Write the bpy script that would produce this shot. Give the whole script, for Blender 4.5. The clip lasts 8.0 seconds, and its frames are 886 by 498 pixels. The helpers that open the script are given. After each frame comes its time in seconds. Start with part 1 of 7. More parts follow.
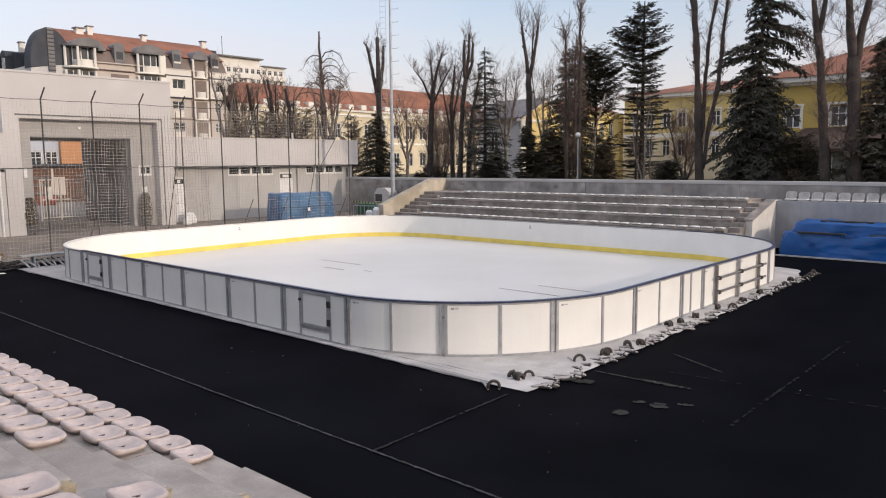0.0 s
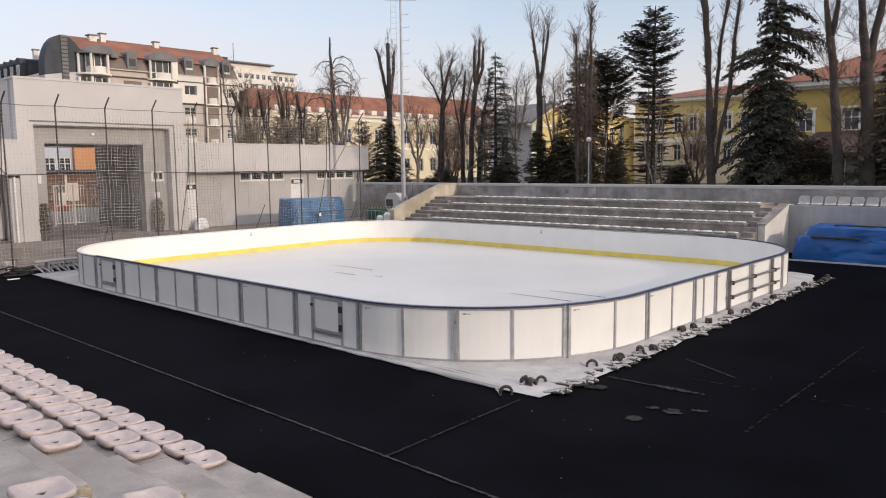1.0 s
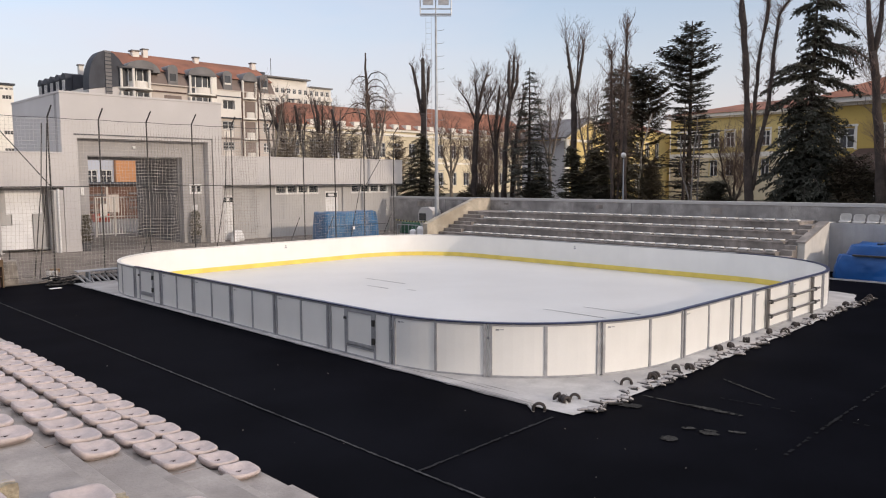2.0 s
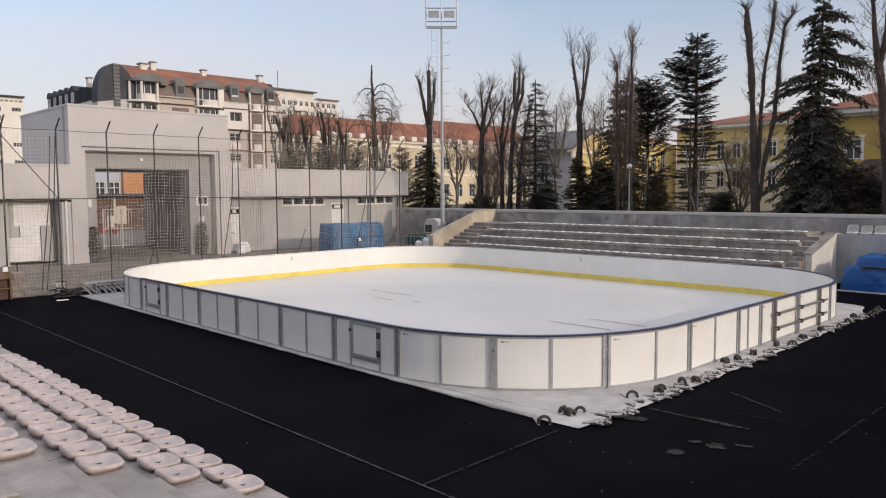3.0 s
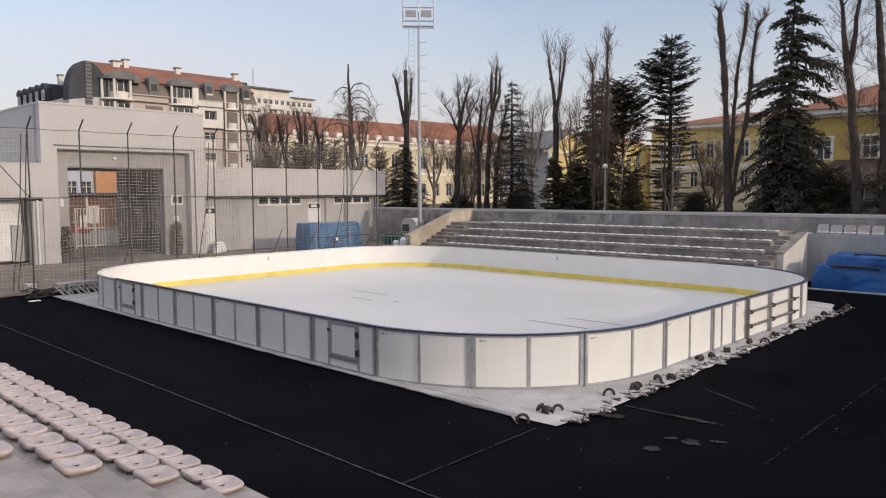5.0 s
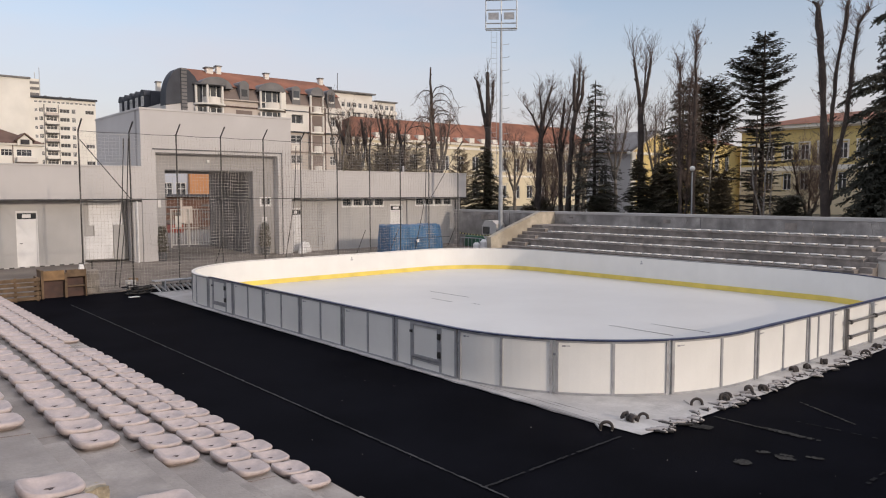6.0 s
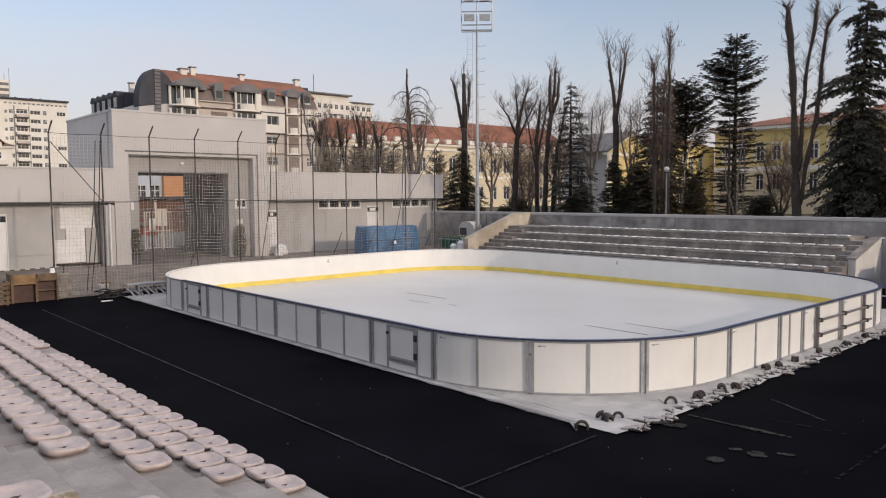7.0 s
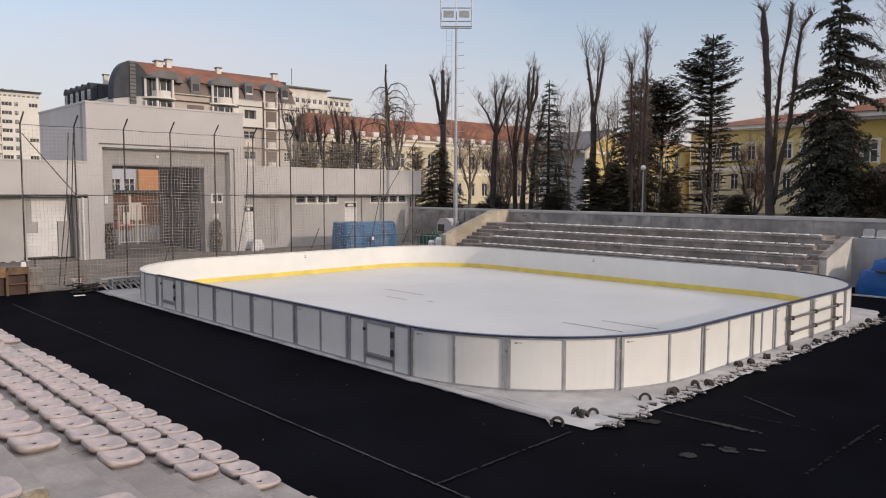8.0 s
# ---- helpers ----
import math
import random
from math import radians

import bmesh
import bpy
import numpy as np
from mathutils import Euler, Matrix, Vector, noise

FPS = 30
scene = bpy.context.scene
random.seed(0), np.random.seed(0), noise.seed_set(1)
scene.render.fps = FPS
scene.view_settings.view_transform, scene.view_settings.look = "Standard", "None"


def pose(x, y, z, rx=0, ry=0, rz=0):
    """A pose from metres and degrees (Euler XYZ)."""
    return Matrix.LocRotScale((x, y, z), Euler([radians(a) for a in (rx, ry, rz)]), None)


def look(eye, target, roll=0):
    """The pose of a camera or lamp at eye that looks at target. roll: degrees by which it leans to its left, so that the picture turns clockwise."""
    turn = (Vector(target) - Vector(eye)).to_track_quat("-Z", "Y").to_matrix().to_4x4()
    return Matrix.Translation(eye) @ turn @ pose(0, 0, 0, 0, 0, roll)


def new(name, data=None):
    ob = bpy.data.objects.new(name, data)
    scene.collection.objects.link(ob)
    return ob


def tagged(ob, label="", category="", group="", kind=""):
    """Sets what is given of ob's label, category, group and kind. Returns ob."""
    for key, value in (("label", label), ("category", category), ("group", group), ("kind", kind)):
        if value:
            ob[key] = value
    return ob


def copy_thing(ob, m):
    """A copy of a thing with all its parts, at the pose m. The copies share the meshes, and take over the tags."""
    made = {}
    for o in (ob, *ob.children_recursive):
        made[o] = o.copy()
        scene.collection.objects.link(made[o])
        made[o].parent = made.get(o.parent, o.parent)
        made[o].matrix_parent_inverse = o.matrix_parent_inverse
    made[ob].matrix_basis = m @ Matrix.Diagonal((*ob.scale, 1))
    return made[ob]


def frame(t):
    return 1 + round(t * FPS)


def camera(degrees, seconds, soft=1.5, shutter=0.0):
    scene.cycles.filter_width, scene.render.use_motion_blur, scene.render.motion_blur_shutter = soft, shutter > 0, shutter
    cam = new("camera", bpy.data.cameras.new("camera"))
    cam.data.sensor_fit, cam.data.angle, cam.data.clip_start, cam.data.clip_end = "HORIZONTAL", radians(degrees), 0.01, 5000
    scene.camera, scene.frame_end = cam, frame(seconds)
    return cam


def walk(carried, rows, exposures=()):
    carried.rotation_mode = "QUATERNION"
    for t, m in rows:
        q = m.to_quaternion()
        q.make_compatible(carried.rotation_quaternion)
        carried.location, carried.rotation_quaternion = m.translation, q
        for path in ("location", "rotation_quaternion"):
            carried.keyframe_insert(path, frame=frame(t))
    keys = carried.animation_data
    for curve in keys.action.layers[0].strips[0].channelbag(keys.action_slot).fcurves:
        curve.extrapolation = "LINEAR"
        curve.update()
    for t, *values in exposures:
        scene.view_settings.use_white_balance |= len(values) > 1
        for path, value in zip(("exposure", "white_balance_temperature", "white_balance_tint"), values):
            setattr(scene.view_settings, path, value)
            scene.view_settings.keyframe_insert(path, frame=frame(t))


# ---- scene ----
# camera: t, x, y, z, pitch, roll, yaw
cam = camera(61.88, 8.0, soft=1.12)
PATH = (
    (0, 0.073, -0.017, 3.472, -6.72, 0.52, -48.26),
    (0.5, 0.061, 0.000, 3.467, -6.16, 0.58, -48.09),
    (1, 0.055, 0.005, 3.476, -6.33, 0.67, -47.48),
    (1.5, 0.019, 0.030, 3.477, -5.83, 0.17, -46.13),
    (2, 0.031, 0.021, 3.488, -5.21, 0.29, -44.94),
    (2.2, 0.014, 0.034, 3.478, -4.57, 0.36, -44.49),
    (3.3, 0.054, -0.003, 3.516, -4.27, 0.34, -44.53),
    (3.5, 0.031, 0.005, 3.480, -4.04, 0.44, -45.41),
    (4, 0.054, -0.007, 3.489, -4.61, 0.63, -46.55),
    (4.2, 0.052, -0.016, 3.482, -4.59, 0.22, -47.11),
    (5.3, -0.053, 0.007, 3.536, -4.30, 0.23, -45.11),
    (5.5, -0.076, 0.017, 3.545, -4.32, -0.14, -43.55),
    (6, -0.077, 0.026, 3.539, -4.23, 0.14, -40.11),
    (6.5, -0.052, 0.005, 3.538, -4.17, 0.21, -41.05),
    (7, -0.047, -0.000, 3.542, -4.14, 0.36, -41.85),
    (7.5, -0.041, -0.014, 3.540, -4.26, 0.27, -42.72),
    (8, -0.047, -0.008, 3.543, -4.42, -0.18, -43.53),
)
walk(cam, [(t, pose(x, y, z, 90 + p, r, yaw)) for t, x, y, z, p, r, yaw in PATH],
     exposures=tuple((t, e, 6780, 14.0) for t, e in ((0.0, 0.46), (1.5, 0.46), (2.2, 0.36), (3.5, 0.24), (4.2, 0.26), (5.5, 0.27), (6.5, 0.16), (8.0, 0.17))))

# ---- light: a low, hazy winter sun from the near right, clear pale sky ----
SUN_EL, SUN_AZ = 16.0, 172.0          # degrees; azimuth clockwise from +y
world = bpy.data.worlds.new("sky")
scene.world = world
world.use_nodes = True
wn = world.node_tree.nodes
wl = world.node_tree.links
wn.clear()
w_out = wn.new("ShaderNodeOutputWorld")
w_bg = wn.new("ShaderNodeBackground")
w_sky = wn.new("ShaderNodeTexSky")
w_sky.sky_type = "NISHITA"
w_sky.sun_disc = False
w_sky.sun_elevation = radians(SUN_EL)
w_sky.sun_rotation = radians(SUN_AZ)
w_sky.air_density, w_sky.dust_density, w_sky.ozone_density = 1.0, 0.8, 1.6
w_bg.inputs["Strength"].default_value = 0.15
# thin veil of high cloud
w_tc = wn.new("ShaderNodeTexCoord")
w_map = wn.new("ShaderNodeMapping")
w_map.inputs["Scale"].default_value = (1.0, 1.0, 3.4)
w_noise = wn.new("ShaderNodeTexNoise")
w_noise.inputs["Scale"].default_value = 1.7
w_noise.inputs["Detail"].default_value = 5.0
w_noise.inputs["Roughness"].default_value = 0.55
w_ramp = wn.new("ShaderNodeValToRGB")
w_ramp.color_ramp.elements[0].position = 0.42
w_ramp.color_ramp.elements[0].color = (0.2, 0.2, 0.2, 1)
w_ramp.color_ramp.elements[1].position = 0.72
w_ramp.color_ramp.elements[1].color = (0.62, 0.62, 0.62, 1)
w_mix = wn.new("ShaderNodeMix")
w_mix.data_type = "RGBA"
w_mix.inputs["B"].default_value = (4.15, 4.05, 4.4, 1)
wl.new(w_tc.outputs["Generated"], w_map.inputs["Vector"])
wl.new(w_map.outputs["Vector"], w_noise.inputs["Vector"])
wl.new(w_noise.outputs["Fac"], w_ramp.inputs["Fac"])
wl.new(w_ramp.outputs["Color"], w_mix.inputs["Factor"])
wl.new(w_sky.outputs["Color"], w_mix.inputs["A"])
# pale winter haze towards the horizon
w_sep = wn.new("ShaderNodeSeparateXYZ")
w_haze = wn.new("ShaderNodeMapRange")
w_haze.interpolation_type = "SMOOTHSTEP"
w_haze.inputs["From Min"].default_value, w_haze.inputs["From Max"].default_value = -0.02, 0.28
w_haze.inputs["To Min"].default_value, w_haze.inputs["To Max"].default_value = 0.92, 0.0
w_mix2 = wn.new("ShaderNodeMix")
w_mix2.data_type = "RGBA"
w_mix2.inputs["B"].default_value = (3.58, 3.32, 3.52, 1)
wl.new(w_tc.outputs["Generated"], w_sep.inputs["Vector"])
wl.new(w_sep.outputs["Z"], w_haze.inputs["Value"])
wl.new(w_haze.outputs["Result"], w_mix2.inputs["Factor"])
wl.new(w_mix.outputs["Result"], w_mix2.inputs["A"])
# unseen whiter sky overhead, added to strengthen the fill light
w_top = wn.new("ShaderNodeMapRange")
w_top.interpolation_type = "SMOOTHSTEP"
w_top.inputs["From Min"].default_value, w_top.inputs["From Max"].default_value = 0.38, 0.75
w_top.inputs["To Min"].default_value, w_top.inputs["To Max"].default_value = 0.0, 0.6
w_mix3 = wn.new("ShaderNodeMix")
w_mix3.data_type = "RGBA"
w_mix3.inputs["B"].default_value = (7.4, 7.6, 8.3, 1)
wl.new(w_sep.outputs["Z"], w_top.inputs["Value"])
wl.new(w_top.outputs["Result"], w_mix3.inputs["Factor"])
wl.new(w_mix2.outputs["Result"], w_mix3.inputs["A"])
wl.new(w_mix3.outputs["Result"], w_bg.inputs["Color"])
wl.new(w_bg.outputs["Background"], w_out.inputs["Surface"])

sun_data = bpy.data.lights.new("sun", "SUN")
sun_data.energy, sun_data.angle, sun_data.color = 1.48, radians(1.0), (1.0, 0.87, 0.72)
sun_ob = new("sun", sun_data)
az, el = radians(SUN_AZ), radians(SUN_EL)
sun_ob.matrix_world = look((60 * math.sin(az), 60 * math.cos(az), 60 * math.tan(el)), (0, 0, 0))


# ---- materials ----
def mat(name, color, rough=0.7, var=0.12, scale=3.0, fine=40.0, fvar=0.08, bump=0.0, bscale=60.0, metal=0.0,
        tint=None, streak=0.0, piece=0.0, spec=0.5, coat=0.0):
    """A surface with broad stains, fine grain, an optional run-down streak and relief, at real size."""
    m = bpy.data.materials.new(name)
    m.use_nodes = True
    n, l = m.node_tree.nodes, m.node_tree.links
    b = n["Principled BSDF"]
    b.inputs["Roughness"].default_value = rough
    b.inputs["Metallic"].default_value = metal
    b.inputs["Specular IOR Level"].default_value = spec
    b.inputs["Coat Weight"].default_value = coat
    geo = n.new("ShaderNodeNewGeometry")

    def noise_tex(sc, detail, vec=None):
        t = n.new("ShaderNodeTexNoise")
        t.inputs["Scale"].default_value = sc
        t.inputs["Detail"].default_value = detail
        l.new(vec or geo.outputs["Position"], t.inputs["Vector"])
        return t.outputs["Fac"]

    def mix(fac, a, c):
        x = n.new("ShaderNodeMix")
        x.data_type = "RGBA"
        l.new(fac, x.inputs["Factor"])
        for sock, v in (("A", a), ("B", c)):
            if isinstance(v, tuple):
                x.inputs[sock].default_value = (*v, 1)
            else:
                l.new(v, x.inputs[sock])
        return x.outputs["Result"]

    def ramp(fac, lo, hi):
        r = n.new("ShaderNodeMapRange")
        r.inputs["From Min"].default_value, r.inputs["From Max"].default_value = lo, hi
        l.new(fac, r.inputs["Value"])
        return r.outputs["Result"]

    dark = tuple(c * (1 - var * 2) for c in color)
    light = tuple(min(1, c * (1 + var)) for c in color)
    col = mix(ramp(noise_tex(scale, 5), 0.3, 0.7), dark, light)
    if tint:
        col = mix(ramp(noise_tex(scale * 0.37, 4), 0.46, 0.72), col, tint)
    if streak:
        mp = n.new("ShaderNodeMapping")
        mp.inputs["Scale"].default_value = (5.0, 5.0, 0.35)
        l.new(geo.outputs["Position"], mp.inputs["Vector"])
        s = ramp(noise_tex(1.0, 4, mp.outputs["Vector"]), 0.5, 0.8)
        k = n.new("ShaderNodeMath")
        k.operation = "MULTIPLY"
        k.inputs[1].default_value = streak
        l.new(s, k.inputs[0])
        col = mix(k.outputs["Value"], col, tuple(c * 0.35 for c in color))
    if fvar:
        f = ramp(noise_tex(fine, 3), 0.25, 0.75)
        g = n.new("ShaderNodeMath")
        g.operation = "MULTIPLY"
        g.inputs[1].default_value = fvar * 3
        l.new(f, g.inputs[0])
        col = mix(g.outputs["Value"], col, tuple(c * 0.55 for c in color))
    if piece:
        info = n.new("ShaderNodeObjectInfo")
        g = n.new("ShaderNodeMath")
        g.operation = "MULTIPLY"
        g.inputs[1].default_value = piece
        l.new(info.outputs["Random"], g.inputs[0])
        col = mix(g.outputs["Value"], col, tuple(c * 0.5 for c in color))
    l.new(col, b.inputs["Base Color"])
    r2 = n.new("ShaderNodeMapRange")
    r2.inputs["To Min"].default_value, r2.inputs["To Max"].default_value = max(0.02, rough - 0.1), min(1, rough + 0.1)
    l.new(noise_tex(scale * 2.3, 3), r2.inputs["Value"])
    l.new(r2.outputs["Result"], b.inputs["Roughness"])
    if bump:
        bp = n.new("ShaderNodeBump")
        bp.inputs["Strength"].default_value = min(1, bump)
        bp.inputs["Distance"].default_value = 0.02
        l.new(noise_tex(bscale, 4), bp.inputs["Height"])
        l.new(bp.outputs["Normal"], b.inputs["Normal"])
    return m


M = {}
M["asphalt"] = mat("asphalt", (0.0056, 0.0059, 0.0088), 0.95, 0.25, 0.55, 90, 0.2, 0.6, 160, spec=0.0, tint=(0.0070, 0.0073, 0.0104), coat=0.05)
M["asphalt"].node_tree.nodes["Principled BSDF"].inputs["Diffuse Roughness"].default_value = 1.0
M["asphalt"].node_tree.nodes["Principled BSDF"].inputs["Coat Roughness"].default_value = 0.4
M["paint"] = mat("worn_paint", (0.075, 0.075, 0.079), 0.9, 0.4, 2.5, 25, 0.3, spec=0.1)
M["faint"] = mat("faint_paint", (0.034, 0.034, 0.037), 0.9, 0.4, 2.5, 25, 0.3, spec=0.1)
M["fainter"] = mat("fainter_paint", (0.014, 0.014, 0.016), 0.9, 0.4, 2.5, 25, 0.3, spec=0.1)
M["stain"] = mat("dried_stain", (0.062, 0.06, 0.057), 0.9, 0.45, 7, 30, 0.33, spec=0.1)
M["ice"] = mat("ice", (0.64, 0.628, 0.605), 0.35, 0.035, 0.25, 6, 0.015, spec=0.3, tint=(0.61, 0.60, 0.58))
M["board"] = mat("board", (0.80, 0.785, 0.745), 0.42, 0.025, 1.3, 30, 0.02, streak=0.02, piece=0.05)
M["alu"] = mat("aluminium", (0.40, 0.40, 0.41), 0.45, 0.12, 6, 60, 0.1, metal=0.25)
M["rail_grey"] = mat("rail_grey", (0.20, 0.185, 0.175), 0.55, 0.2, 6, 60, 0.12, metal=0.2)
M["blue_rail"] = mat("blue_rail", (0.028, 0.037, 0.09), 0.4, 0.15, 4, 50, 0.08)
M["yellow"] = mat("yellow_strip", (0.80, 0.62, 0.13), 0.45, 0.08, 2, 30, 0.05)
M["mat"] = mat("white_sheet", (0.50, 0.485, 0.47), 0.6, 0.14, 2.2, 18, 0.08, 0.5, 14, tint=(0.38, 0.36, 0.35))
M["pipe"] = mat("grey_pipe", (0.40, 0.375, 0.365), 0.6, 0.2, 5, 30, 0.15)
M["rubber"] = mat("rubber", (0.03, 0.028, 0.028), 0.7, 0.3, 8, 60, 0.15)
M["brown_hose"] = mat("brown_hose", (0.055, 0.045, 0.042), 0.75, 0.3, 8, 60, 0.15)
M["concrete"] = mat("concrete", (0.37, 0.335, 0.31), 0.88, 0.15, 2.6, 22, 0.10, 0.4, 35, tint=(0.24, 0.215, 0.20))
M["concrete_old"] = mat("concrete_old", (0.34, 0.30, 0.27), 0.9, 0.28, 2.2, 30, 0.18, 0.6, 30, tint=(0.18, 0.165, 0.152), streak=0.6)
M["concrete_warm"] = mat("concrete_warm", (0.50, 0.44, 0.35), 0.9, 0.2, 2.2, 30, 0.15, 0.6, 30, tint=(0.33, 0.28, 0.21))
M["broken"] = mat("broken_sunlit_concrete", (0.42, 0.36, 0.26), 0.95, 0.3, 9, 45, 0.25, 1.0, 25)
M["wall_grey"] = mat("wall_grey", (0.36, 0.36, 0.37), 0.9, 0.14, 0.9, 30, 0.1, 0.3, 30, streak=0.25)
M["seat"] = mat("seat_plastic", (0.56, 0.468, 0.44), 0.55, 0.12, 9, 45, 0.10, 0.15, 35, tint=(0.42, 0.365, 0.355), piece=0.16)
M["seat_white"] = mat("seat_white", (0.72, 0.70, 0.67), 0.45, 0.08, 5, 40, 0.05, piece=0.15)
M["screw"] = mat("dark_screw", (0.06, 0.045, 0.045), 0.7, 0.2, 20, 60, 0.1)
M["plaster"] = mat("plaster", (0.54, 0.515, 0.50), 0.9, 0.04, 0.5, 30, 0.05, 0.25, 40, streak=0.03)
M["plaster_low"] = mat("plaster_low", (0.48, 0.465, 0.45), 0.92, 0.06, 0.7, 25, 0.08, 0.3, 35, streak=0.05)
M["dark_trim"] = mat("dark_trim", (0.10, 0.10, 0.105), 0.6, 0.2, 3, 40, 0.1)
M["soffit"] = mat("soffit", (0.16, 0.15, 0.15), 0.8, 0.15, 2, 40, 0.1)
M["passage"] = mat("passage_shade", (0.22, 0.215, 0.215), 0.9, 0.15, 1.1, 30, 0.1, 0.3, 30)
M["white_door"] = mat("white_door", (0.74, 0.73, 0.72), 0.45, 0.05, 2, 30, 0.03)
M["white_frame"] = mat("white_frame", (0.76, 0.75, 0.73), 0.45, 0.05, 4, 30, 0.03)
M["glass"] = mat("dark_glass", (0.035, 0.04, 0.045), 0.08, 0.2, 1.2, 8, 0.05, spec=0.6)
M["paper"] = mat("white_sheeting", (0.78, 0.77, 0.76), 0.6, 0.05, 2, 20, 0.04)
M["tarp"] = mat("blue_tarp", (0.035, 0.13, 0.27), 0.45, 0.25, 3.0, 20, 0.12, 0.7, 9, tint=(0.06, 0.18, 0.33))
M["tarp_deep"] = mat("blue_tarp_deep", (0.003, 0.09, 0.32), 0.33, 0.12, 1.4, 20, 0.05, 0.35, 6)
M["steel_dark"] = mat("steel_dark", (0.055, 0.052, 0.05), 0.6, 0.25, 6, 50, 0.15, metal=0.3)
M["steel_light"] = mat("galvanised", (0.42, 0.44, 0.46), 0.5, 0.12, 3, 40, 0.1, metal=0.4)
M["net"] = mat("net_cord", (0.47, 0.43, 0.39), 0.9, 0.12, 4, 40, 0.1)
M["net_dark"] = mat("net_cord_dark", (0.31, 0.275, 0.24), 0.9, 0.2, 4, 40, 0.1)
M["yard"] = mat("yard_paving", (0.24, 0.205, 0.175), 0.95, 0.2, 0.9, 22, 0.18, 0.5, 30, tint=(0.12, 0.10, 0.09))
M["cardboard"] = mat("cardboard", (0.30, 0.185, 0.095), 0.9, 0.2, 3, 30, 0.1)
M["brown"] = mat("brown_panel", (0.07, 0.03, 0.022), 0.6, 0.2, 3, 30, 0.1)
M["wood"] = mat("old_wood", (0.19, 0.125, 0.075), 0.9, 0.25, 4, 40, 0.2, 0.5, 30)
M["cream"] = mat("cream_render", (0.66, 0.57, 0.40), 0.9, 0.06, 0.2, 8, 0.04, streak=0.1)
M["cream_light"] = mat("cream_light", (0.79, 0.755, 0.685), 0.9, 0.05, 0.2, 8, 0.03)
M["white_render"] = mat("white_render", (0.72, 0.68, 0.62), 0.9, 0.05, 0.25, 8, 0.03)
M["beige"] = mat("beige_render", (0.56, 0.49, 0.435), 0.9, 0.07, 0.25, 8, 0.04)
M["yellow_render"] = mat("yellow_render", (0.70, 0.545, 0.23), 0.9, 0.07, 0.3, 8, 0.05, streak=0.08)
M["ochre"] = mat("ochre_render", (0.52, 0.37, 0.11), 0.9, 0.08, 0.3, 8, 0.05)
M["orange"] = mat("orange_render", (0.55, 0.26, 0.12), 0.9, 0.07, 0.3, 8, 0.04)
M["pale_blue"] = mat("pale_blue_render", (0.50, 0.53, 0.60), 0.9, 0.07, 0.3, 8, 0.04)
M["brick_red"] = mat("brick_red", (0.15, 0.078, 0.055), 0.9, 0.15, 0.5, 8, 0.1)
M["tiles"] = mat("roof_tiles", (0.30, 0.12, 0.07), 0.9, 0.2, 0.4, 6, 0.12, 0.6, 8, tint=(0.19, 0.085, 0.055))
M["tiles_brown"] = mat("brown_tiles", (0.17, 0.10, 0.075), 0.9, 0.2, 0.4, 6, 0.12, 0.6, 8, tint=(0.12, 0.075, 0.06))
M["brown_wall"] = mat("brown_cladding", (0.20, 0.155, 0.135), 0.9, 0.14, 0.6, 8, 0.06, tint=(0.25, 0.20, 0.175))
M["slate"] = mat("dark_roof", (0.045, 0.049, 0.062), 0.7, 0.2, 0.5, 6, 0.12, 0.4, 6)
M["slate_light"] = mat("zinc_roof", (0.165, 0.158, 0.157), 0.6, 0.15, 0.5, 6, 0.1)
M["window"] = mat("window_glass", (0.06, 0.065, 0.075), 0.12, 0.3, 0.4, 3, 0.1, piece=0.6)
M["bark"] = mat("bark", (0.072, 0.055, 0.048), 0.95, 0.3, 2.5, 14, 0.25, 0.9, 18)
M["bark_pale"] = mat("bark_pale", (0.19, 0.165, 0.14), 0.95, 0.3, 2.5, 14, 0.25, 0.9, 18)
M["twig"] = mat("twig", (0.17, 0.12, 0.098), 0.95, 0.25, 1.5, 10, 0.1)
M["needles"] = mat("needles", (0.108, 0.103, 0.076), 0.8, 0.3, 0.8, 6, 0.12, tint=(0.12, 0.098, 0.07), spec=0.2)
M["needles_dark"] = mat("needles_dark", (0.078, 0.080, 0.064), 0.8, 0.3, 0.8, 6, 0.12, tint=(0.09, 0.078, 0.056), spec=0.2)
M["needles_blue"] = mat("needles_blue", (0.112, 0.113, 0.094), 0.8, 0.3, 0.8, 6, 0.12, tint=(0.10, 0.09, 0.07), spec=0.25)
M["needles_brown"] = mat("needles_brown", (0.12, 0.098, 0.066), 0.8, 0.3, 0.8, 6, 0.12, tint=(0.115, 0.085, 0.056), spec=0.25)
M["scrub"] = mat("scrub", (0.30, 0.235, 0.165), 0.9, 0.3, 0.8, 6, 0.15)
M["earth"] = mat("earth", (0.085, 0.075, 0.055), 0.98, 0.25, 0.3, 4, 0.2, 0.4, 4, tint=(0.06, 0.07, 0.035))
M["cheek"] = mat("pale_render", (0.62, 0.59, 0.54), 0.85, 0.08, 1.5, 20, 0.06, streak=0.15)
M["birch"] = mat("birch_bark", (0.33, 0.305, 0.28), 0.9, 0.3, 5, 20, 0.2, 0.4, 20)
# shed colours darkened to include the shade of trees that falls on it
M["shed_wall"] = mat("shed_wall", (0.19, 0.185, 0.15), 0.95, 0.15, 0.8, 20, 0.1, streak=0.2)
M["shed_roof"] = mat("shed_roof", (0.075, 0.042, 0.033), 0.95, 0.25, 0.6, 8, 0.15, 0.5, 8)
M["globe"] = mat("lamp_globe", (0.72, 0.72, 0.70), 0.3, 0.04, 4, 20, 0.02)
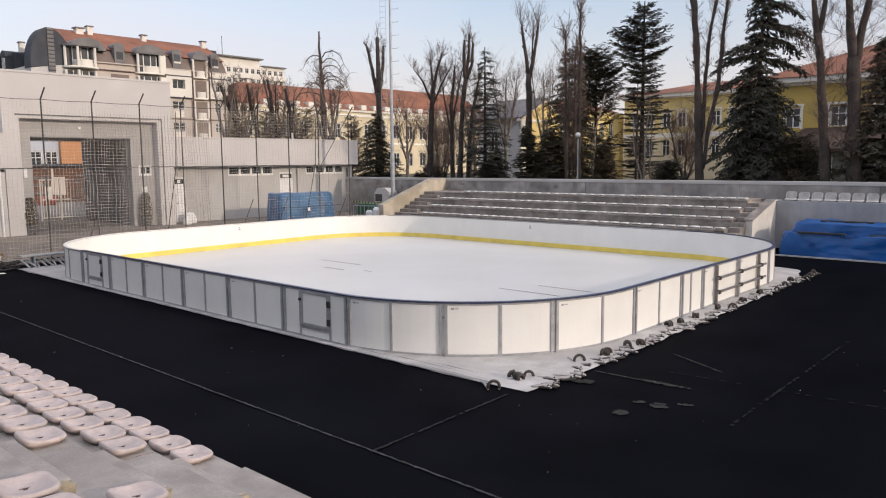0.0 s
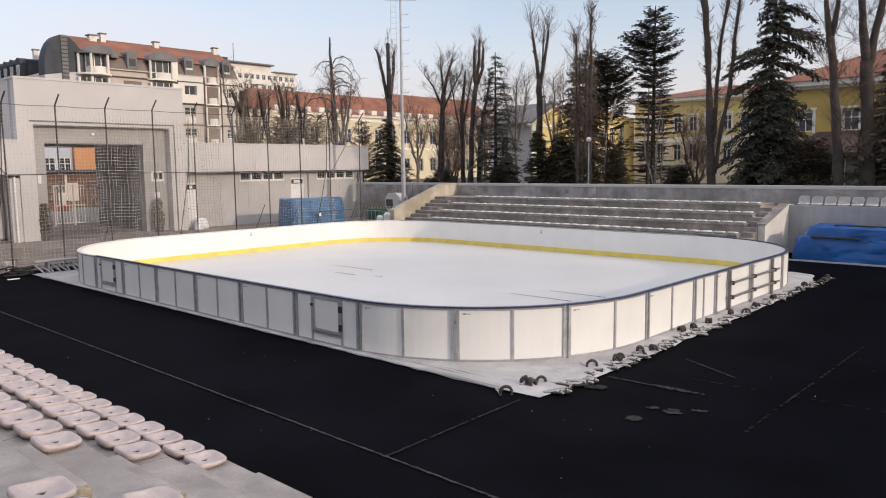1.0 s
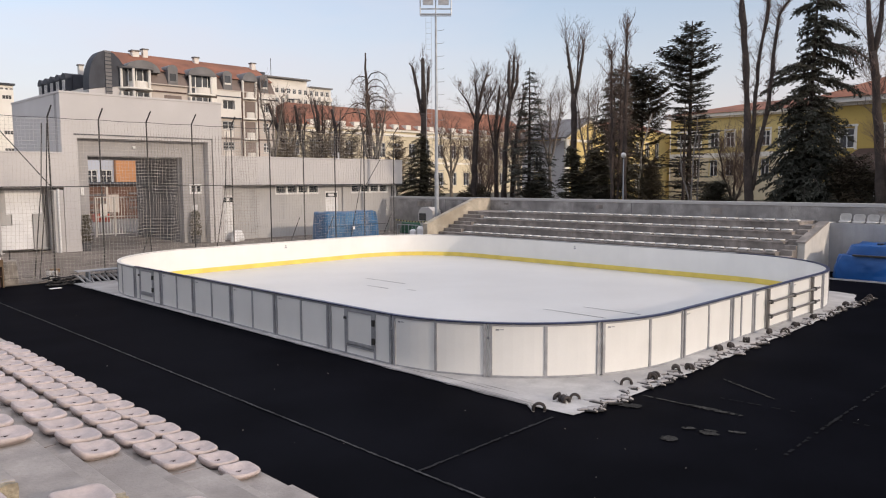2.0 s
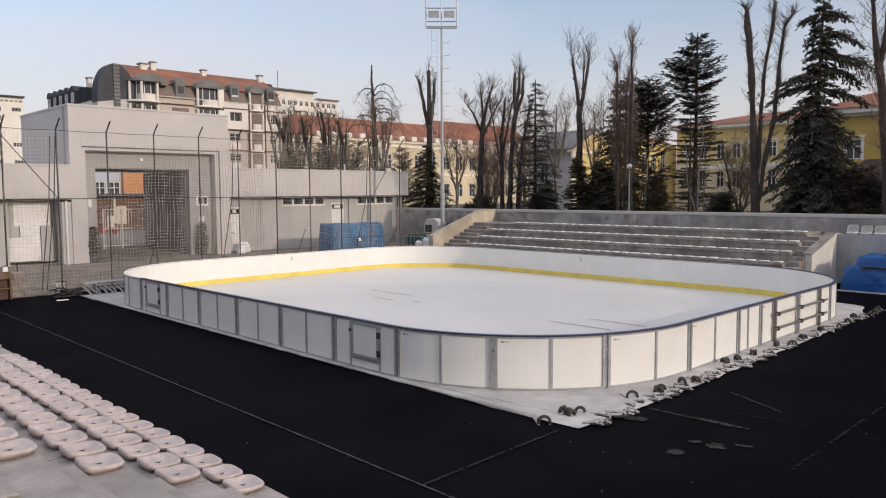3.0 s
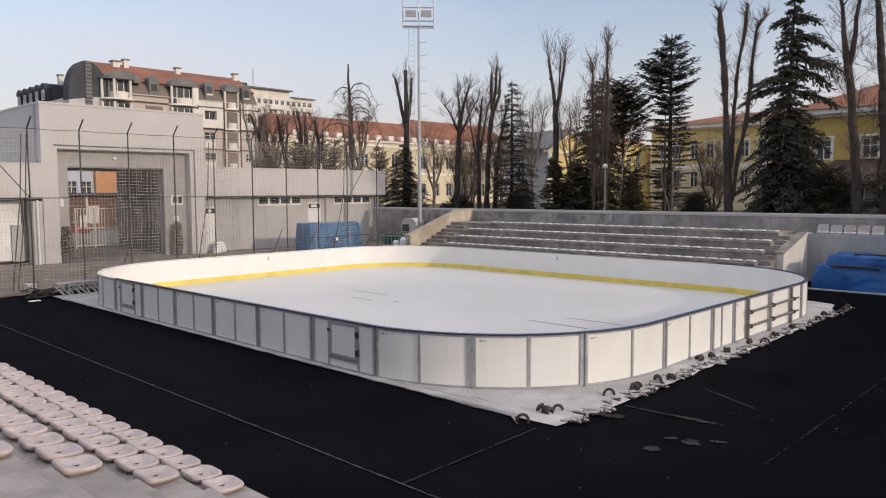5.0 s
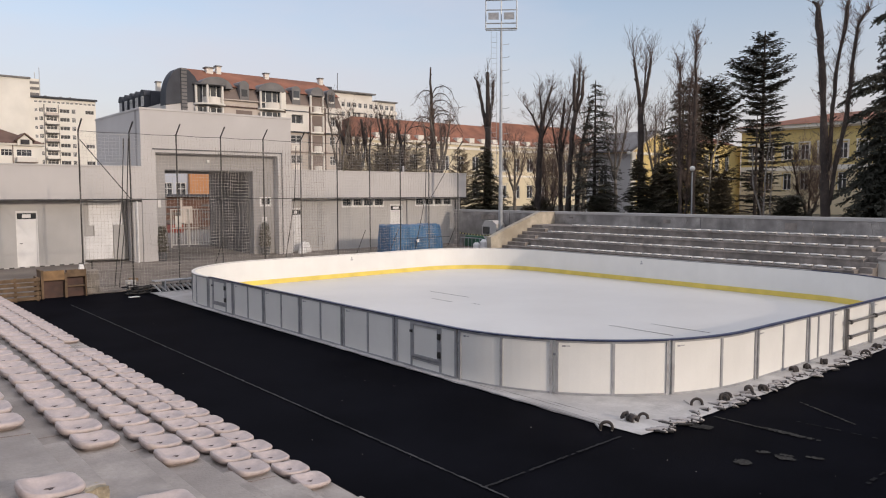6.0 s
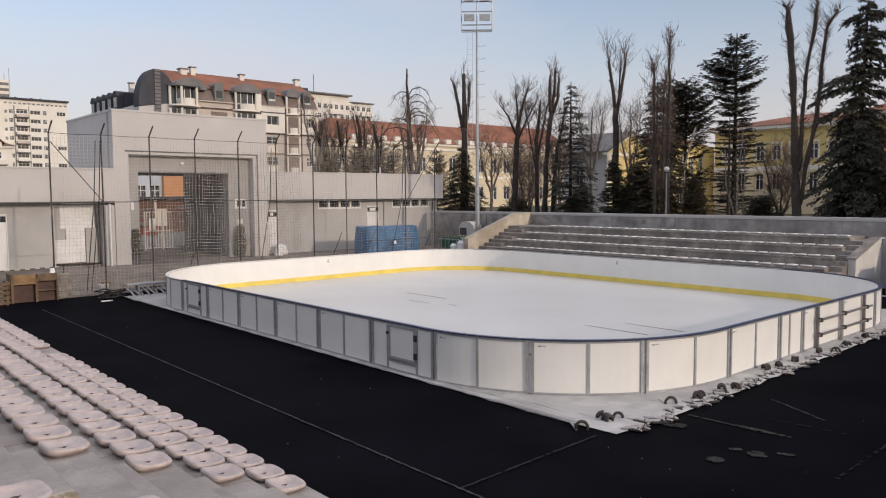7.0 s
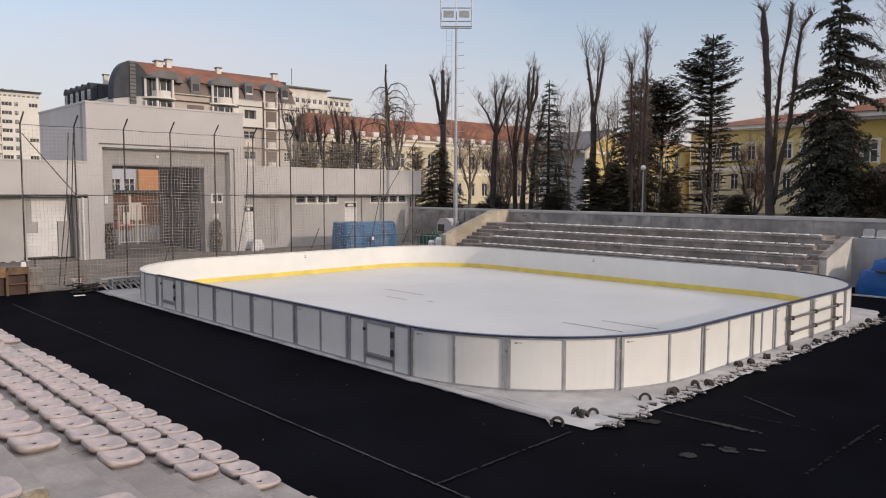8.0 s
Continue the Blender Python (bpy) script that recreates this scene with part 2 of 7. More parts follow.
M["green"] = mat("green_plastic", (0.03, 0.12, 0.07), 0.5, 0.2, 4, 20, 0.1)
M["hazard"] = mat("hazard_yellow", (0.55, 0.50, 0.22), 0.6, 0.15, 4, 20, 0.05)
M["bench_top"] = mat("bench_top", (0.36, 0.37, 0.39), 0.5, 0.15, 3, 40, 0.1, metal=0.2)
M["stained_wall"] = mat("stained_wall", (0.42, 0.395, 0.375), 0.9, 0.36, 1.3, 26, 0.22, 0.6, 25, tint=(0.20, 0.19, 0.185), streak=0.4)
M["dirt"] = mat("dirt", (0.24, 0.185, 0.165), 0.9, 0.3, 30, 80, 0.2)
M["red_box"] = mat("red_plastic", (0.42, 0.07, 0.04), 0.5, 0.15, 4, 20, 0.08)
# darker copy of the plaster that carries the shade of the gateway recess
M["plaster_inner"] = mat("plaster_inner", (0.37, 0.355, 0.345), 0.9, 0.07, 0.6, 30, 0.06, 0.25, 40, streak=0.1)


# ---- building helpers ----
def part(name, bm, material, parent=None, label="", smooth=False):
    """Links a bmesh as one mesh object under its thing."""
    me = bpy.data.meshes.new(name)
    bm.to_mesh(me)
    bm.free()
    if smooth:
        for poly in me.polygons:
            poly.use_smooth = True
    me.materials.append(material)
    return piece(name, me, parent, label=label)


def piece(name, me, parent=None, m=None, label=""):
    """An object of its own on a mesh that alike pieces share."""
    ob = new(name, me)
    if parent:
        ob.parent = parent
    if m is not None:
        ob.matrix_local = m
    if label:
        ob["label"] = label
    return ob


def thing(name, label, category, group="", kind="", m=None):
    ob = new(name)
    ob.empty_display_size = 0.1
    if m is not None:
        ob.matrix_world = m
    return tagged(ob, label, category, group, kind)


def box(bm, x0, x1, y0, y1, z0, z1, bevel=0.0):
    v = [bm.verts.new(p) for p in ((x0, y0, z0), (x1, y0, z0), (x1, y1, z0), (x0, y1, z0),
                                   (x0, y0, z1), (x1, y0, z1), (x1, y1, z1), (x0, y1, z1))]
    fs = [bm.faces.new([v[i] for i in q]) for q in ((3, 2, 1, 0), (4, 5, 6, 7), (0, 1, 5, 4), (1, 2, 6, 5), (2, 3, 7, 6), (3, 0, 4, 7))]
    if bevel:
        edges = list({e for f in fs for e in f.edges})
        bmesh.ops.bevel(bm, geom=edges, offset=bevel, segments=2, profile=0.5, affect="EDGES")
    return v


def boxes(*rows, bevel=0.0):
    bm = bmesh.new()
    for r in rows:
        box(bm, *r, bevel=bevel)
    return bm


def tube(bm, pts, radii, n=8, cap=True):
    """A tapered tube along a line of points."""
    pts = [Vector(p) for p in pts]
    if not hasattr(radii, "__len__"):
        radii = [radii] * len(pts)
    rings = []
    for i, p in enumerate(pts):
        d = (pts[min(i + 1, len(pts) - 1)] - pts[max(i - 1, 0)])
        if d.length < 1e-6:
            d = Vector((0, 0, 1))
        d.normalize()
        a = d.cross(Vector((0.31, 0.87, 0.38)))
        if a.length < 0.1:
            a = d.cross(Vector((1, 0, 0)))
        a.normalize()
        b = d.cross(a)
        rings.append([bm.verts.new(p + (a * math.cos(2 * math.pi * k / n) + b * math.sin(2 * math.pi * k / n)) * radii[i]) for k in range(n)])
    for r0, r1 in zip(rings, rings[1:]):
        for k in range(n):
            bm.faces.new((r0[k], r0[(k + 1) % n], r1[(k + 1) % n], r1[k]))
    if cap and n > 2:
        bm.faces.new(rings[0][::-1])
        bm.faces.new(rings[-1])
    return bm


def tubes(*runs, n=8):
    bm = bmesh.new()
    for pts, r in runs:
        tube(bm, pts, r, n)
    return bm


def prism(bm, outline, a, b, axis="y"):
    """A closed outline of (u, z) drawn out from a to b along an axis."""
    put = (lambda u, z, t: (u, t, z)) if axis == "y" else (lambda u, z, t: (t, u, z))
    r0 = [bm.verts.new(put(u, z, a)) for u, z in outline]
    r1 = [bm.verts.new(put(u, z, b)) for u, z in outline]
    k = len(outline)
    for i in range(k):
        bm.faces.new((r0[i], r0[(i + 1) % k], r1[(i + 1) % k], r1[i]))
    bm.faces.new(r0[::-1])
    bm.faces.new(r1)
    bmesh.ops.recalc_face_normals(bm, faces=bm.faces)
    return bm


def slab(bm, us, zs, solid, d0, d1, put):
    """A sheet of rectangles (us by zs) with openings left out, as one joined mesh from depth d0 to d1."""
    made = {}

    def vert(i, j, d):
        if (i, j, d) not in made:
            made[(i, j, d)] = bm.verts.new(put(us[i], zs[j], d))
        return made[(i, j, d)]

    full = {(i, j) for i in range(len(us) - 1) for j in range(len(zs) - 1) if solid((us[i] + us[i + 1]) / 2, (zs[j] + zs[j + 1]) / 2)}
    for i, j in full:
        for d in (d0, d1):
            bm.faces.new([vert(*c, d) for c in ((i, j), (i + 1, j), (i + 1, j + 1), (i, j + 1))])
        for (di, dj), (c0, c1) in (((-1, 0), ((i, j), (i, j + 1))), ((1, 0), ((i + 1, j), (i + 1, j + 1))), ((0, -1), ((i, j), (i + 1, j))), ((0, 1), ((i, j + 1), (i + 1, j + 1)))):
            if (i + di, j + dj) not in full:
                bm.faces.new((vert(*c0, d0), vert(*c1, d0), vert(*c1, d1), vert(*c0, d1)))
    bmesh.ops.recalc_face_normals(bm, faces=bm.faces)
    return bm


def wall(bm, u0, u1, z0, z1, d0, d1, holes, put):
    us = sorted({u0, u1, *(min(max(h[k], u0), u1) for h in holes for k in (0, 1))})
    zs = sorted({z0, z1, *(min(max(h[k], z0), z1) for h in holes for k in (2, 3))})
    return slab(bm, us, zs, lambda u, z: not any(h[0] < u < h[1] and h[2] < z < h[3] for h in holes), d0, d1, put)


def wall_y(bm, x0, x1, z0, z1, y0, y1, holes=()):
    return wall(bm, x0, x1, z0, z1, y0, y1, holes, lambda u, z, d: (u, d, z))


def wall_x(bm, y0, y1, z0, z1, x0, x1, holes=()):
    return wall(bm, y0, y1, z0, z1, x0, x1, holes, lambda u, z, d: (d, u, z))


# ---- the ground and the large structure ----
X0, Y0, X1, Y1, RAD = 9.07, 6.78, 25.07, 26.78, 4.0      # the rink's outer line

bm = bmesh.new()
bmesh.ops.create_grid(bm, x_segments=8, y_segments=8, size=2500)
for v in bm.verts:
    v.co.z = -0.06
tagged(part("ground", bm, M["earth"]), "wide earth and grass ground round the sports field", "ground", kind="structure")

bm = bmesh.new()
nx, ny = 54, 120
xs = np.linspace(3.9, 31.2, nx)
ys = np.linspace(-32, 28.35, ny)
grid = [[bm.verts.new((x, y, 0.010 * noise.noise(Vector((x * 0.35, y * 0.35, 0))) if 4.6 < x < 30 else 0)) for y in ys] for x in xs]
for i in range(nx - 1):
    for j in range(ny - 1):
        bm.faces.new((grid[i][j], grid[i + 1][j], grid[i + 1][j + 1], grid[i][j + 1]))
for v in bm.verts:
    v.co.z -= 0.012
tagged(part("sports_field", bm, M["asphalt"]), "black asphalt sports field with faded white lines", "ground", kind="structure")


def worn_line(x0, y0, x1, y1, w, keep=0.9, seed=1):
    """A painted line, broken where it has worn off."""
    rng = random.Random(seed)
    bm = bmesh.new()
    d = Vector((x1 - x0, y1 - y0, 0))
    n = max(2, int(d.length / 0.07))
    side = Vector((-d.y, d.x, 0)).normalized()
    for i in range(n):
        if rng.random() > keep * (0.86 + 0.14 * (noise.noise(Vector((i * 0.11, seed * 5.0, 0))) > -0.25)):
            continue
        off = side * w * rng.uniform(-0.14, 0.14)
        a, b = Vector((x0, y0, 0.006)) + d * (i / n) + off, Vector((x0, y0, 0.006)) + d * ((i + 1.02) / n) + off
        w0, w1 = (w * rng.uniform(0.2, 0.55) for _ in range(2))
        bm.faces.new([bm.verts.new(p) for p in (a - side * w0, b - side * w1, b + side * w1, a + side * w0)])
    return bm


for i, (a, b, c, d, w, keep) in enumerate(((5.83, -14, 5.985, 25.9, 0.042, 1.2), (5.93, 6.37, 8.72, 6.45, 0.05, 0.95), (9.4, 3.42, 15.5, 3.42, 0.055, 0.55),
                                           (11.6, 2.0, 11.35, 5.6, 0.045, 0.4))):
    tagged(part("field_line", worn_line(a, b, c, d, w, keep, i), M[("paint", "faint", "fainter", "fainter")[i]]), "worn white line painted on black asphalt", "field line",
           "lines on the field", kind="structure")


def blot(x, y, rx, ry, turn, seed):
    """A dried stain: many small ragged flecks, thinning out towards its rim."""
    rng = random.Random(seed)
    bm = bmesh.new()
    for _ in range(int(220 + 9000 * rx * ry)):
        a, q = rng.uniform(0, 6.283), rng.random() ** 0.7
        u, v = rx * q * math.cos(a) * 1.1, ry * q * math.sin(a) * 1.1
        if noise.noise(Vector((u * 14, v * 14, seed * 3.0))) < -0.3 + 0.4 * (q - 0.6):
            continue
        c = Vector((x + u * math.cos(turn) - v * math.sin(turn), y + u * math.sin(turn) + v * math.cos(turn), 0.005))
        s, t0 = rng.uniform(0.008, 0.024), rng.uniform(0, 6.283)
        bm.faces.new([bm.verts.new(c + Vector((s * rng.uniform(0.5, 1.1) * math.cos(t0 + k * 1.2566), s * rng.uniform(0.5, 1.1) * math.sin(t0 + k * 1.2566), rng.uniform(0, 0.002)))) for k in range(5)])
    return bm


for i, (x, y, rx, ry, turn) in enumerate(((10.70, 4.92, 0.055, 0.42, 0.05), (10.66, 5.62, 0.014, 0.42, 0.02), (9.66, 4.78, 0.04, 0.08, 0.6), (9.69, 4.48, 0.11, 0.12, 0.3),
                                          (9.08, 4.77, 0.10, 0.10, 0), (9.96, 4.22, 0.04, 0.10, 0.4), (10.02, 5.92, 0.10, 0.17, 0.4), (12.2, 5.0, 0.02, 0.6, -0.5))):
    tagged(part("chalk_stain", blot(x, y, rx, ry, turn, i), M["stain"]), "pale dried stain on the black asphalt", "stain", "stains on the field", kind="structure")
rng = random.Random(9)
for i in range(26):
    x, y = rng.uniform(4.8, 8.8), rng.uniform(4, 22)
    if i > 15:
        x, y = rng.uniform(9, 15), rng.uniform(1.5, 5.7)
    s = rng.uniform(0.003, 0.009)
    tagged(part("paper_scrap", boxes((x - s, x + s, y - s * 0.7, y + s * 0.7, 0.0, 0.005)), M["concrete"]), "tiny pale scrap of litter on the asphalt", "litter",
           "scraps on the field")

# paved yard that climbs gently from the field to the entrance building
bm = bmesh.new()
prof = ((28.35, -0.02), (28.36, 0.02), (30.0, 0.06), (33.0, 0.2), (36.0, 0.36), (40.0, 0.52), (46.0, 0.62), (62.0, 0.7))
for (ya, za), (yb, zb) in zip(prof, prof[1:]):
    bm.faces.new([bm.verts.new(p) for p in ((-12, ya, za), (31.1, ya, za), (31.1, yb, zb), (-12, yb, zb))])
bmesh.ops.remove_doubles(bm, verts=bm.verts, dist=0.001)
tagged(part("yard", bm, M["yard"]), "brown worn paved yard before the entrance building", "pavement", kind="structure")

# raised park behind the terrace
tagged(part("park_ground", boxes((31.35, 130, -70, 36.0, -0.05, 1.5), (33.5, 130, 36.0, 140, -0.05, 1.45)), M["earth"]),
       "raised park ground with trees behind the concrete wall", "ground", kind="structure")


# -- far concrete terrace --
ROW_X, ROW_Z = (25.75, 26.25, 27.0, 27.75, 28.5, 29.25), (0.25, 0.57, 0.90, 1.24, 1.57, 1.90)
terrace = thing("terrace", "weathered concrete spectator terrace with low white seats", "terrace", kind="structure")
for i, (x, z) in enumerate(zip(ROW_X, ROW_Z)):
    xb = ROW_X[i + 1] + 0.01 if i < 5 else 31.1
    part("step", boxes((x, xb, 10.25, 26.15, -0.02, z - 0.06)), M["concrete_old"], terrace)
    part("step_slab", boxes((x - 0.035, xb, 10.25, 26.15, z - 0.06, z), bevel=0.012), M["concrete_old"], terrace)
    # stair beside the seats
    zl = ROW_Z[i - 1] if i else 0.0
    part("stair", boxes((x - 0.36, x, 9.81, 10.245, -0.02, (zl + z) / 2 - 0.1), (x, xb - 0.36 if i < 5 else xb, 9.81, 10.245, -0.02, z - 0.12), bevel=0.01), M["concrete_old"], terrace)
    part("stair", boxes((x - 0.36, xb, 26.15, 27.4, zl - 0.02, (zl + z) / 2), (x, xb, 26.15, 27.4, (zl + z) / 2, z), bevel=0.01), M["concrete_old"], terrace)
bm = prism(bmesh.new(), ((26.2, -0.02), (31.1, -0.02), (31.1, 2.57), (29.9, 2.57), (27.0, 1.62), (26.2, 1.33)), 27.4, 27.72)
part("cheek_wall", bm, M["concrete_warm"], terrace, "sloping beige concrete cheek wall")
bm = prism(bmesh.new(), ((27.85, -0.02), (31.1, -0.02), (31.1, 1.86), (30.2, 1.86), (27.85, 1.22)), 9.55, 9.8)
part("cheek_wall", bm, M["cheek"], terrace, "sloping pale concrete cheek wall")
bm = prism(bmesh.new(), ((27.81, 1.21), (27.81, 1.265), (30.2, 1.915), (30.2, 1.863)), 9.52, 9.86)
part("coping", bm, M["concrete_old"], terrace)

bm = boxes((31.1, 31.4, -40, 35.98, -0.02, 2.44))
wall_e = part("wall_east", bm, M["stained_wall"])
tagged(wall_e, "long stained concrete wall behind the terrace", "wall", kind="structure")
part("coping", boxes((31.07, 31.43, -40, 35.98, 2.44, 2.58), bevel=0.012), M["plaster_low"], wall_e)
for k in range(16):
    if k % 4 == 1:
        part("wall_joint", boxes((31.08, 31.098, 34.0 - 3.1 * k, 34.03 - 3.1 * k, 1.6, 2.44)), M["soffit"], wall_e)
    part("patch", boxes((31.085, 31.098, 33.4 - 3.1 * k - (k * 37 % 11) * 0.1, 32.1 + (k * 53 % 7) * 0.2 - 3.1 * k, 2.02 + (k % 3) * 0.1, 2.3 - (k % 2) * 0.06)), M["stained_wall" if k % 2 else "concrete_old"], wall_e)
rng = random.Random(88)
for y in (30.3, 24.6, 19.2, 17.1, 13.4, 11.2, 6.4):
    pts = [(31.094, y + 0.22 * noise.noise(Vector((f * 3.0, y, 0))) + rng.uniform(-0.02, 0.02), 2.44 - 0.75 * f) for f in np.linspace(0, 1, 9)]
    part("crack", tubes((pts, [0.009 * rng.uniform(0.5, 1.3) for _ in pts]), n=4), M["concrete_warm" if y == 13.4 else "soffit"], wall_e)
tagged(part("retaining_wall", boxes((30.4, 30.6, -40, 9.55, -0.02, 1.84), (30.6, 31.1, -40, 9.55, 1.6, 1.82)), M["wall_grey"]),
       "grey rendered retaining wall in the shade", "wall", kind="structure")

# -- near concrete stand --
stand = thing("grandstand", "worn grey concrete grandstand with stepped rows", "grandstand", kind="structure")
FX, FZ, DX, DZ = 4.20, 0.30, 0.755, 0.32
NROW = 11
for n in range(NROW):
    x, z = FX - DX * n, FZ + DZ * n
    part("tread", boxes((x - DX - 0.01, x, -20, 30.5, -0.05 if n == 0 else z - DZ - 0.02, z), bevel=0.012), M["concrete"], stand)
    for yc in (6.98,):
        if n < NROW - 1:
            blk = part("aisle_step", boxes((x - DX + 0.005, x - DX + 0.27, yc - 1.27, yc - 0.04, z - 0.01, z + 0.16), bevel=0.015), M["concrete"], stand)
            if yc < 10:
                bmb = bmesh.new()
                vs = box(bmb, x - DX + 0.02, x - DX + 0.265, yc - 1.34, yc - 1.235, z - 0.005, z + 0.152)
                bmesh.ops.subdivide_edges(bmb, edges=bmb.edges, cuts=3, use_grid_fill=True)
                for v in bmb.verts:
                    v.co += Vector((noise.noise(v.co * 14), noise.noise(v.co * 14 + Vector((7, 0, 0))), noise.noise(v.co * 14 + Vector((0, 9, 0))))) * 0.022
                # crumbled end; the warmth of sun on this face is in its colour
                part("broken_edge", bmb, M["broken"], blk, "crumbled concrete edge with sunlit yellow put into its colour")
rng = random.Random(77)
for n in range(NROW):
    x, z = FX - DX * n, FZ + DZ * n
    for k in range(7):
        y = -2.0 + 4.6 * k + rng.uniform(-0.8, 0.8)
        pts = [(x - 0.02 - (DX - 0.06) * f, y + 0.05 * noise.noise(Vector((f * 5, n * 3.0, k * 2.0))) + 0.1 * f * (k % 3 - 1), z + 0.001) for f in np.linspace(0, 1, 7)]
        part("crack", tubes((pts, [0.0025 + 0.0025 * rng.random() for _ in pts]), n=4), M["dirt"], stand)
part("apron", boxes((4.20, 4.30, -20, 6.62, -0.05, 0.26), (4.18, 4.25, 6.62, 30.5, -0.05, 0.2), bevel=0.015), M["concrete"], stand)
xw = FX - DX * NROW
tagged(part("wall_west", boxes((xw - 0.3, xw, -20, 30.5, -0.05, FZ + DZ * NROW + 1.1)), M["plaster_low"]), "plain grey wall at the back of the grandstand", "wall", kind="structure")

# -- entrance building: a tall portal block between two low wings --
YB, YL = 36.0, 36.6
TX0, TX1, TZ = 11.62, 19.52, 7.66
hall = thing("entrance_building", "grey rendered entrance building with a tall gateway and low wings", "building", kind="structure")
part("portal_wall", wall_y(bmesh.new(), TX0, TX1, 0.0, TZ - 0.1, YB, YB + 0.45, [(12.3, 18.72, -0.01, 5.58)]), M["plaster"], hall)
part("inner_wall", wall_y(bmesh.new(), TX0 + 0.01, TX1 - 0.01, 0.0, TZ - 0.1, YB + 0.45, YB + 0.8, [(12.87, 17.49, -0.01, 4.80), (17.85, 18.5, 2.92, 3.42)]), M["plaster_inner"], hall, "recessed gateway wall, shade put into its darker grey")
part("side_block", boxes((TX0, 12.87, YB + 0.8, 43.2, 0, TZ - 0.1)), M["plaster"], hall)
part("side_block", boxes((17.49, TX1, YB + 0.8, 42.1, 0, TZ - 0.1)), M["plaster"], hall)
part("roof_block", boxes((12.87, 17.49, YB + 0.8, 42.1, 4.80, TZ - 0.1)), M["plaster"], hall)
part("parapet_cap", boxes((TX0 - 0.03, TX1 + 0.03, YB - 0.03, 43.25, TZ - 0.1, TZ), bevel=0.01), M["plaster"], hall)
# dark strips drawn in place of the shadow gap round the portal
part("portal_trim", boxes((12.15, 18.98, YB - 0.025, YB, 5.70, 5.765), (18.92, 18.98, YB - 0.025, YB, 0.36, 5.70)), M["dark_trim"], hall)
# dark sheets over the plaster: the passage's shade put into colour
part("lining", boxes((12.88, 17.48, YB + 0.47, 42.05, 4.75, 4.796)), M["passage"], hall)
part("lining", boxes((17.42, 17.485, YB + 0.83, 42.05, 0.3, 4.75)), M["passage"], hall, "side wall of the passage, shade put into its grey")
yw = YB + 0.43
w = part("window_frame", boxes((17.85, 18.5, yw, yw + 0.08, 2.92, 3.02), (17.85, 18.5, yw, yw + 0.08, 3.37, 3.42), (17.85, 17.95, yw, yw + 0.08, 3.02, 3.37), (18.45, 18.5, yw, yw + 0.08, 3.02, 3.37), (18.19, 18.23, yw, yw + 0.08, 3.02, 3.37)),
         M["white_frame"], hall)
part("pane", boxes((17.95, 18.45, yw + 0.08, yw + 0.11, 3.02, 3.37)), M["glass"], w)
part("wall_lamp", boxes((14.95, 15.1, YB + 0.33, YB + 0.45, 5.16, 5.28), bevel=0.02), M["white_frame"], hall)
part("notice_sign", boxes((17.97, 18.25, YB + 0.43, YB + 0.448, 2.1, 2.36)), M["paper"], hall)

for side, (xa, xb) in (("left", (-12.0, TX0)), ("right", (TX1, 32.2))):
    bm = bmesh.new()
    if side == "left":
        holes = [(6.42, 7.28, 0.3, 2.86), (9.15, 11.2, 0.3, 3.25)]
    else:
        holes = [(19.75, 20.45, 0.3, 2.8), (26.52, 27.47, 0.3, 2.95), (23.05, 26.05, 2.79, 3.31), (28.45, 31.45, 2.79, 3.31)]
    wall_y(bm, xa, xb, 0.0, 3.33, YL, YL + 0.3, holes)
    part("lower_wall", bm, M["plaster_low"], hall)
    part("parapet", boxes((xa, xb, YB, YL + 0.3, 3.335, 4.83)), M["plaster"], hall)
    part("parapet_cap", boxes((xa - 0.02, xb + 0.03, YB - 0.03, YL + 0.33, 4.83, 4.90), bevel=0.01), M["plaster"], hall)
    part("soffit", boxes((xa, xb, YB + 0.02, YL - 0.022, 3.315, 3.331)), M["soffit"], hall)
    # dark strip that stands for the shadow line under the overhang
    part("drip_edge", boxes((xa, xb, YB - 0.02, YB, 3.325, 3.375)), M["dark_trim"], hall)
    part("wing_body", boxes((xa, xb, YL + 0.9, 44.0, 0.0, 4.6)), M["plaster_low"], hall)
part("end_wall", boxes((31.9, 32.2, YL + 0.3, 44.0, 0.0, 4.83)), M["plaster"], hall)
part("pier", boxes((11.2, 11.6, YB + 0.05, YL, 0.25, 3.2)), M["plaster"], hall)
part("pier", boxes((27.75, 28.05, YL - 0.12, YL, 0.3, 3.2)), M["plaster_low"], hall)
part("roof_pipe", tubes((((28.6, 38, 4.6), (28.6, 38, 5.35)), 0.06)), M["plaster"], hall)
part("downpipe", tubes((((31.75, YL - 0.07, 0.3), (31.75, YL - 0.07, 3.22)), 0.05)), M["dark_trim"], hall)
part("downpipe", tubes((((11.35, YB - 0.06, 0.3), (11.35, YB - 0.06, 3.25)), 0.045)), M["white_frame"], hall)


def strip_window(x0, x1, z0, z1, n):
    fr = part("window_frame", boxes((x0, x1, YL - 0.02, YL + 0.1, z0, z0 + 0.11), (x0, x1, YL - 0.02, YL + 0.1, z1 - 0.04, z1)), M["white_frame"], hall)
    w = (x1 - x0) / n
    for k in range(n + 1):
        part("mullion", boxes((x0 + w * k - 0.06 + 0.06 * (k == 0), x0 + w * k + 0.06 - 0.06 * (k == n), YL - 0.02, YL + 0.1, z0 + 0.11, z1 - 0.04)), M["white_frame"], fr)
    for k in range(n):
        part("pane", boxes((x0 + w * k + 0.04, x0 + w * (k + 1) - 0.04, YL + 0.1, YL + 0.12, z0 + 0.07, z1 - 0.05)), M["glass"], fr)


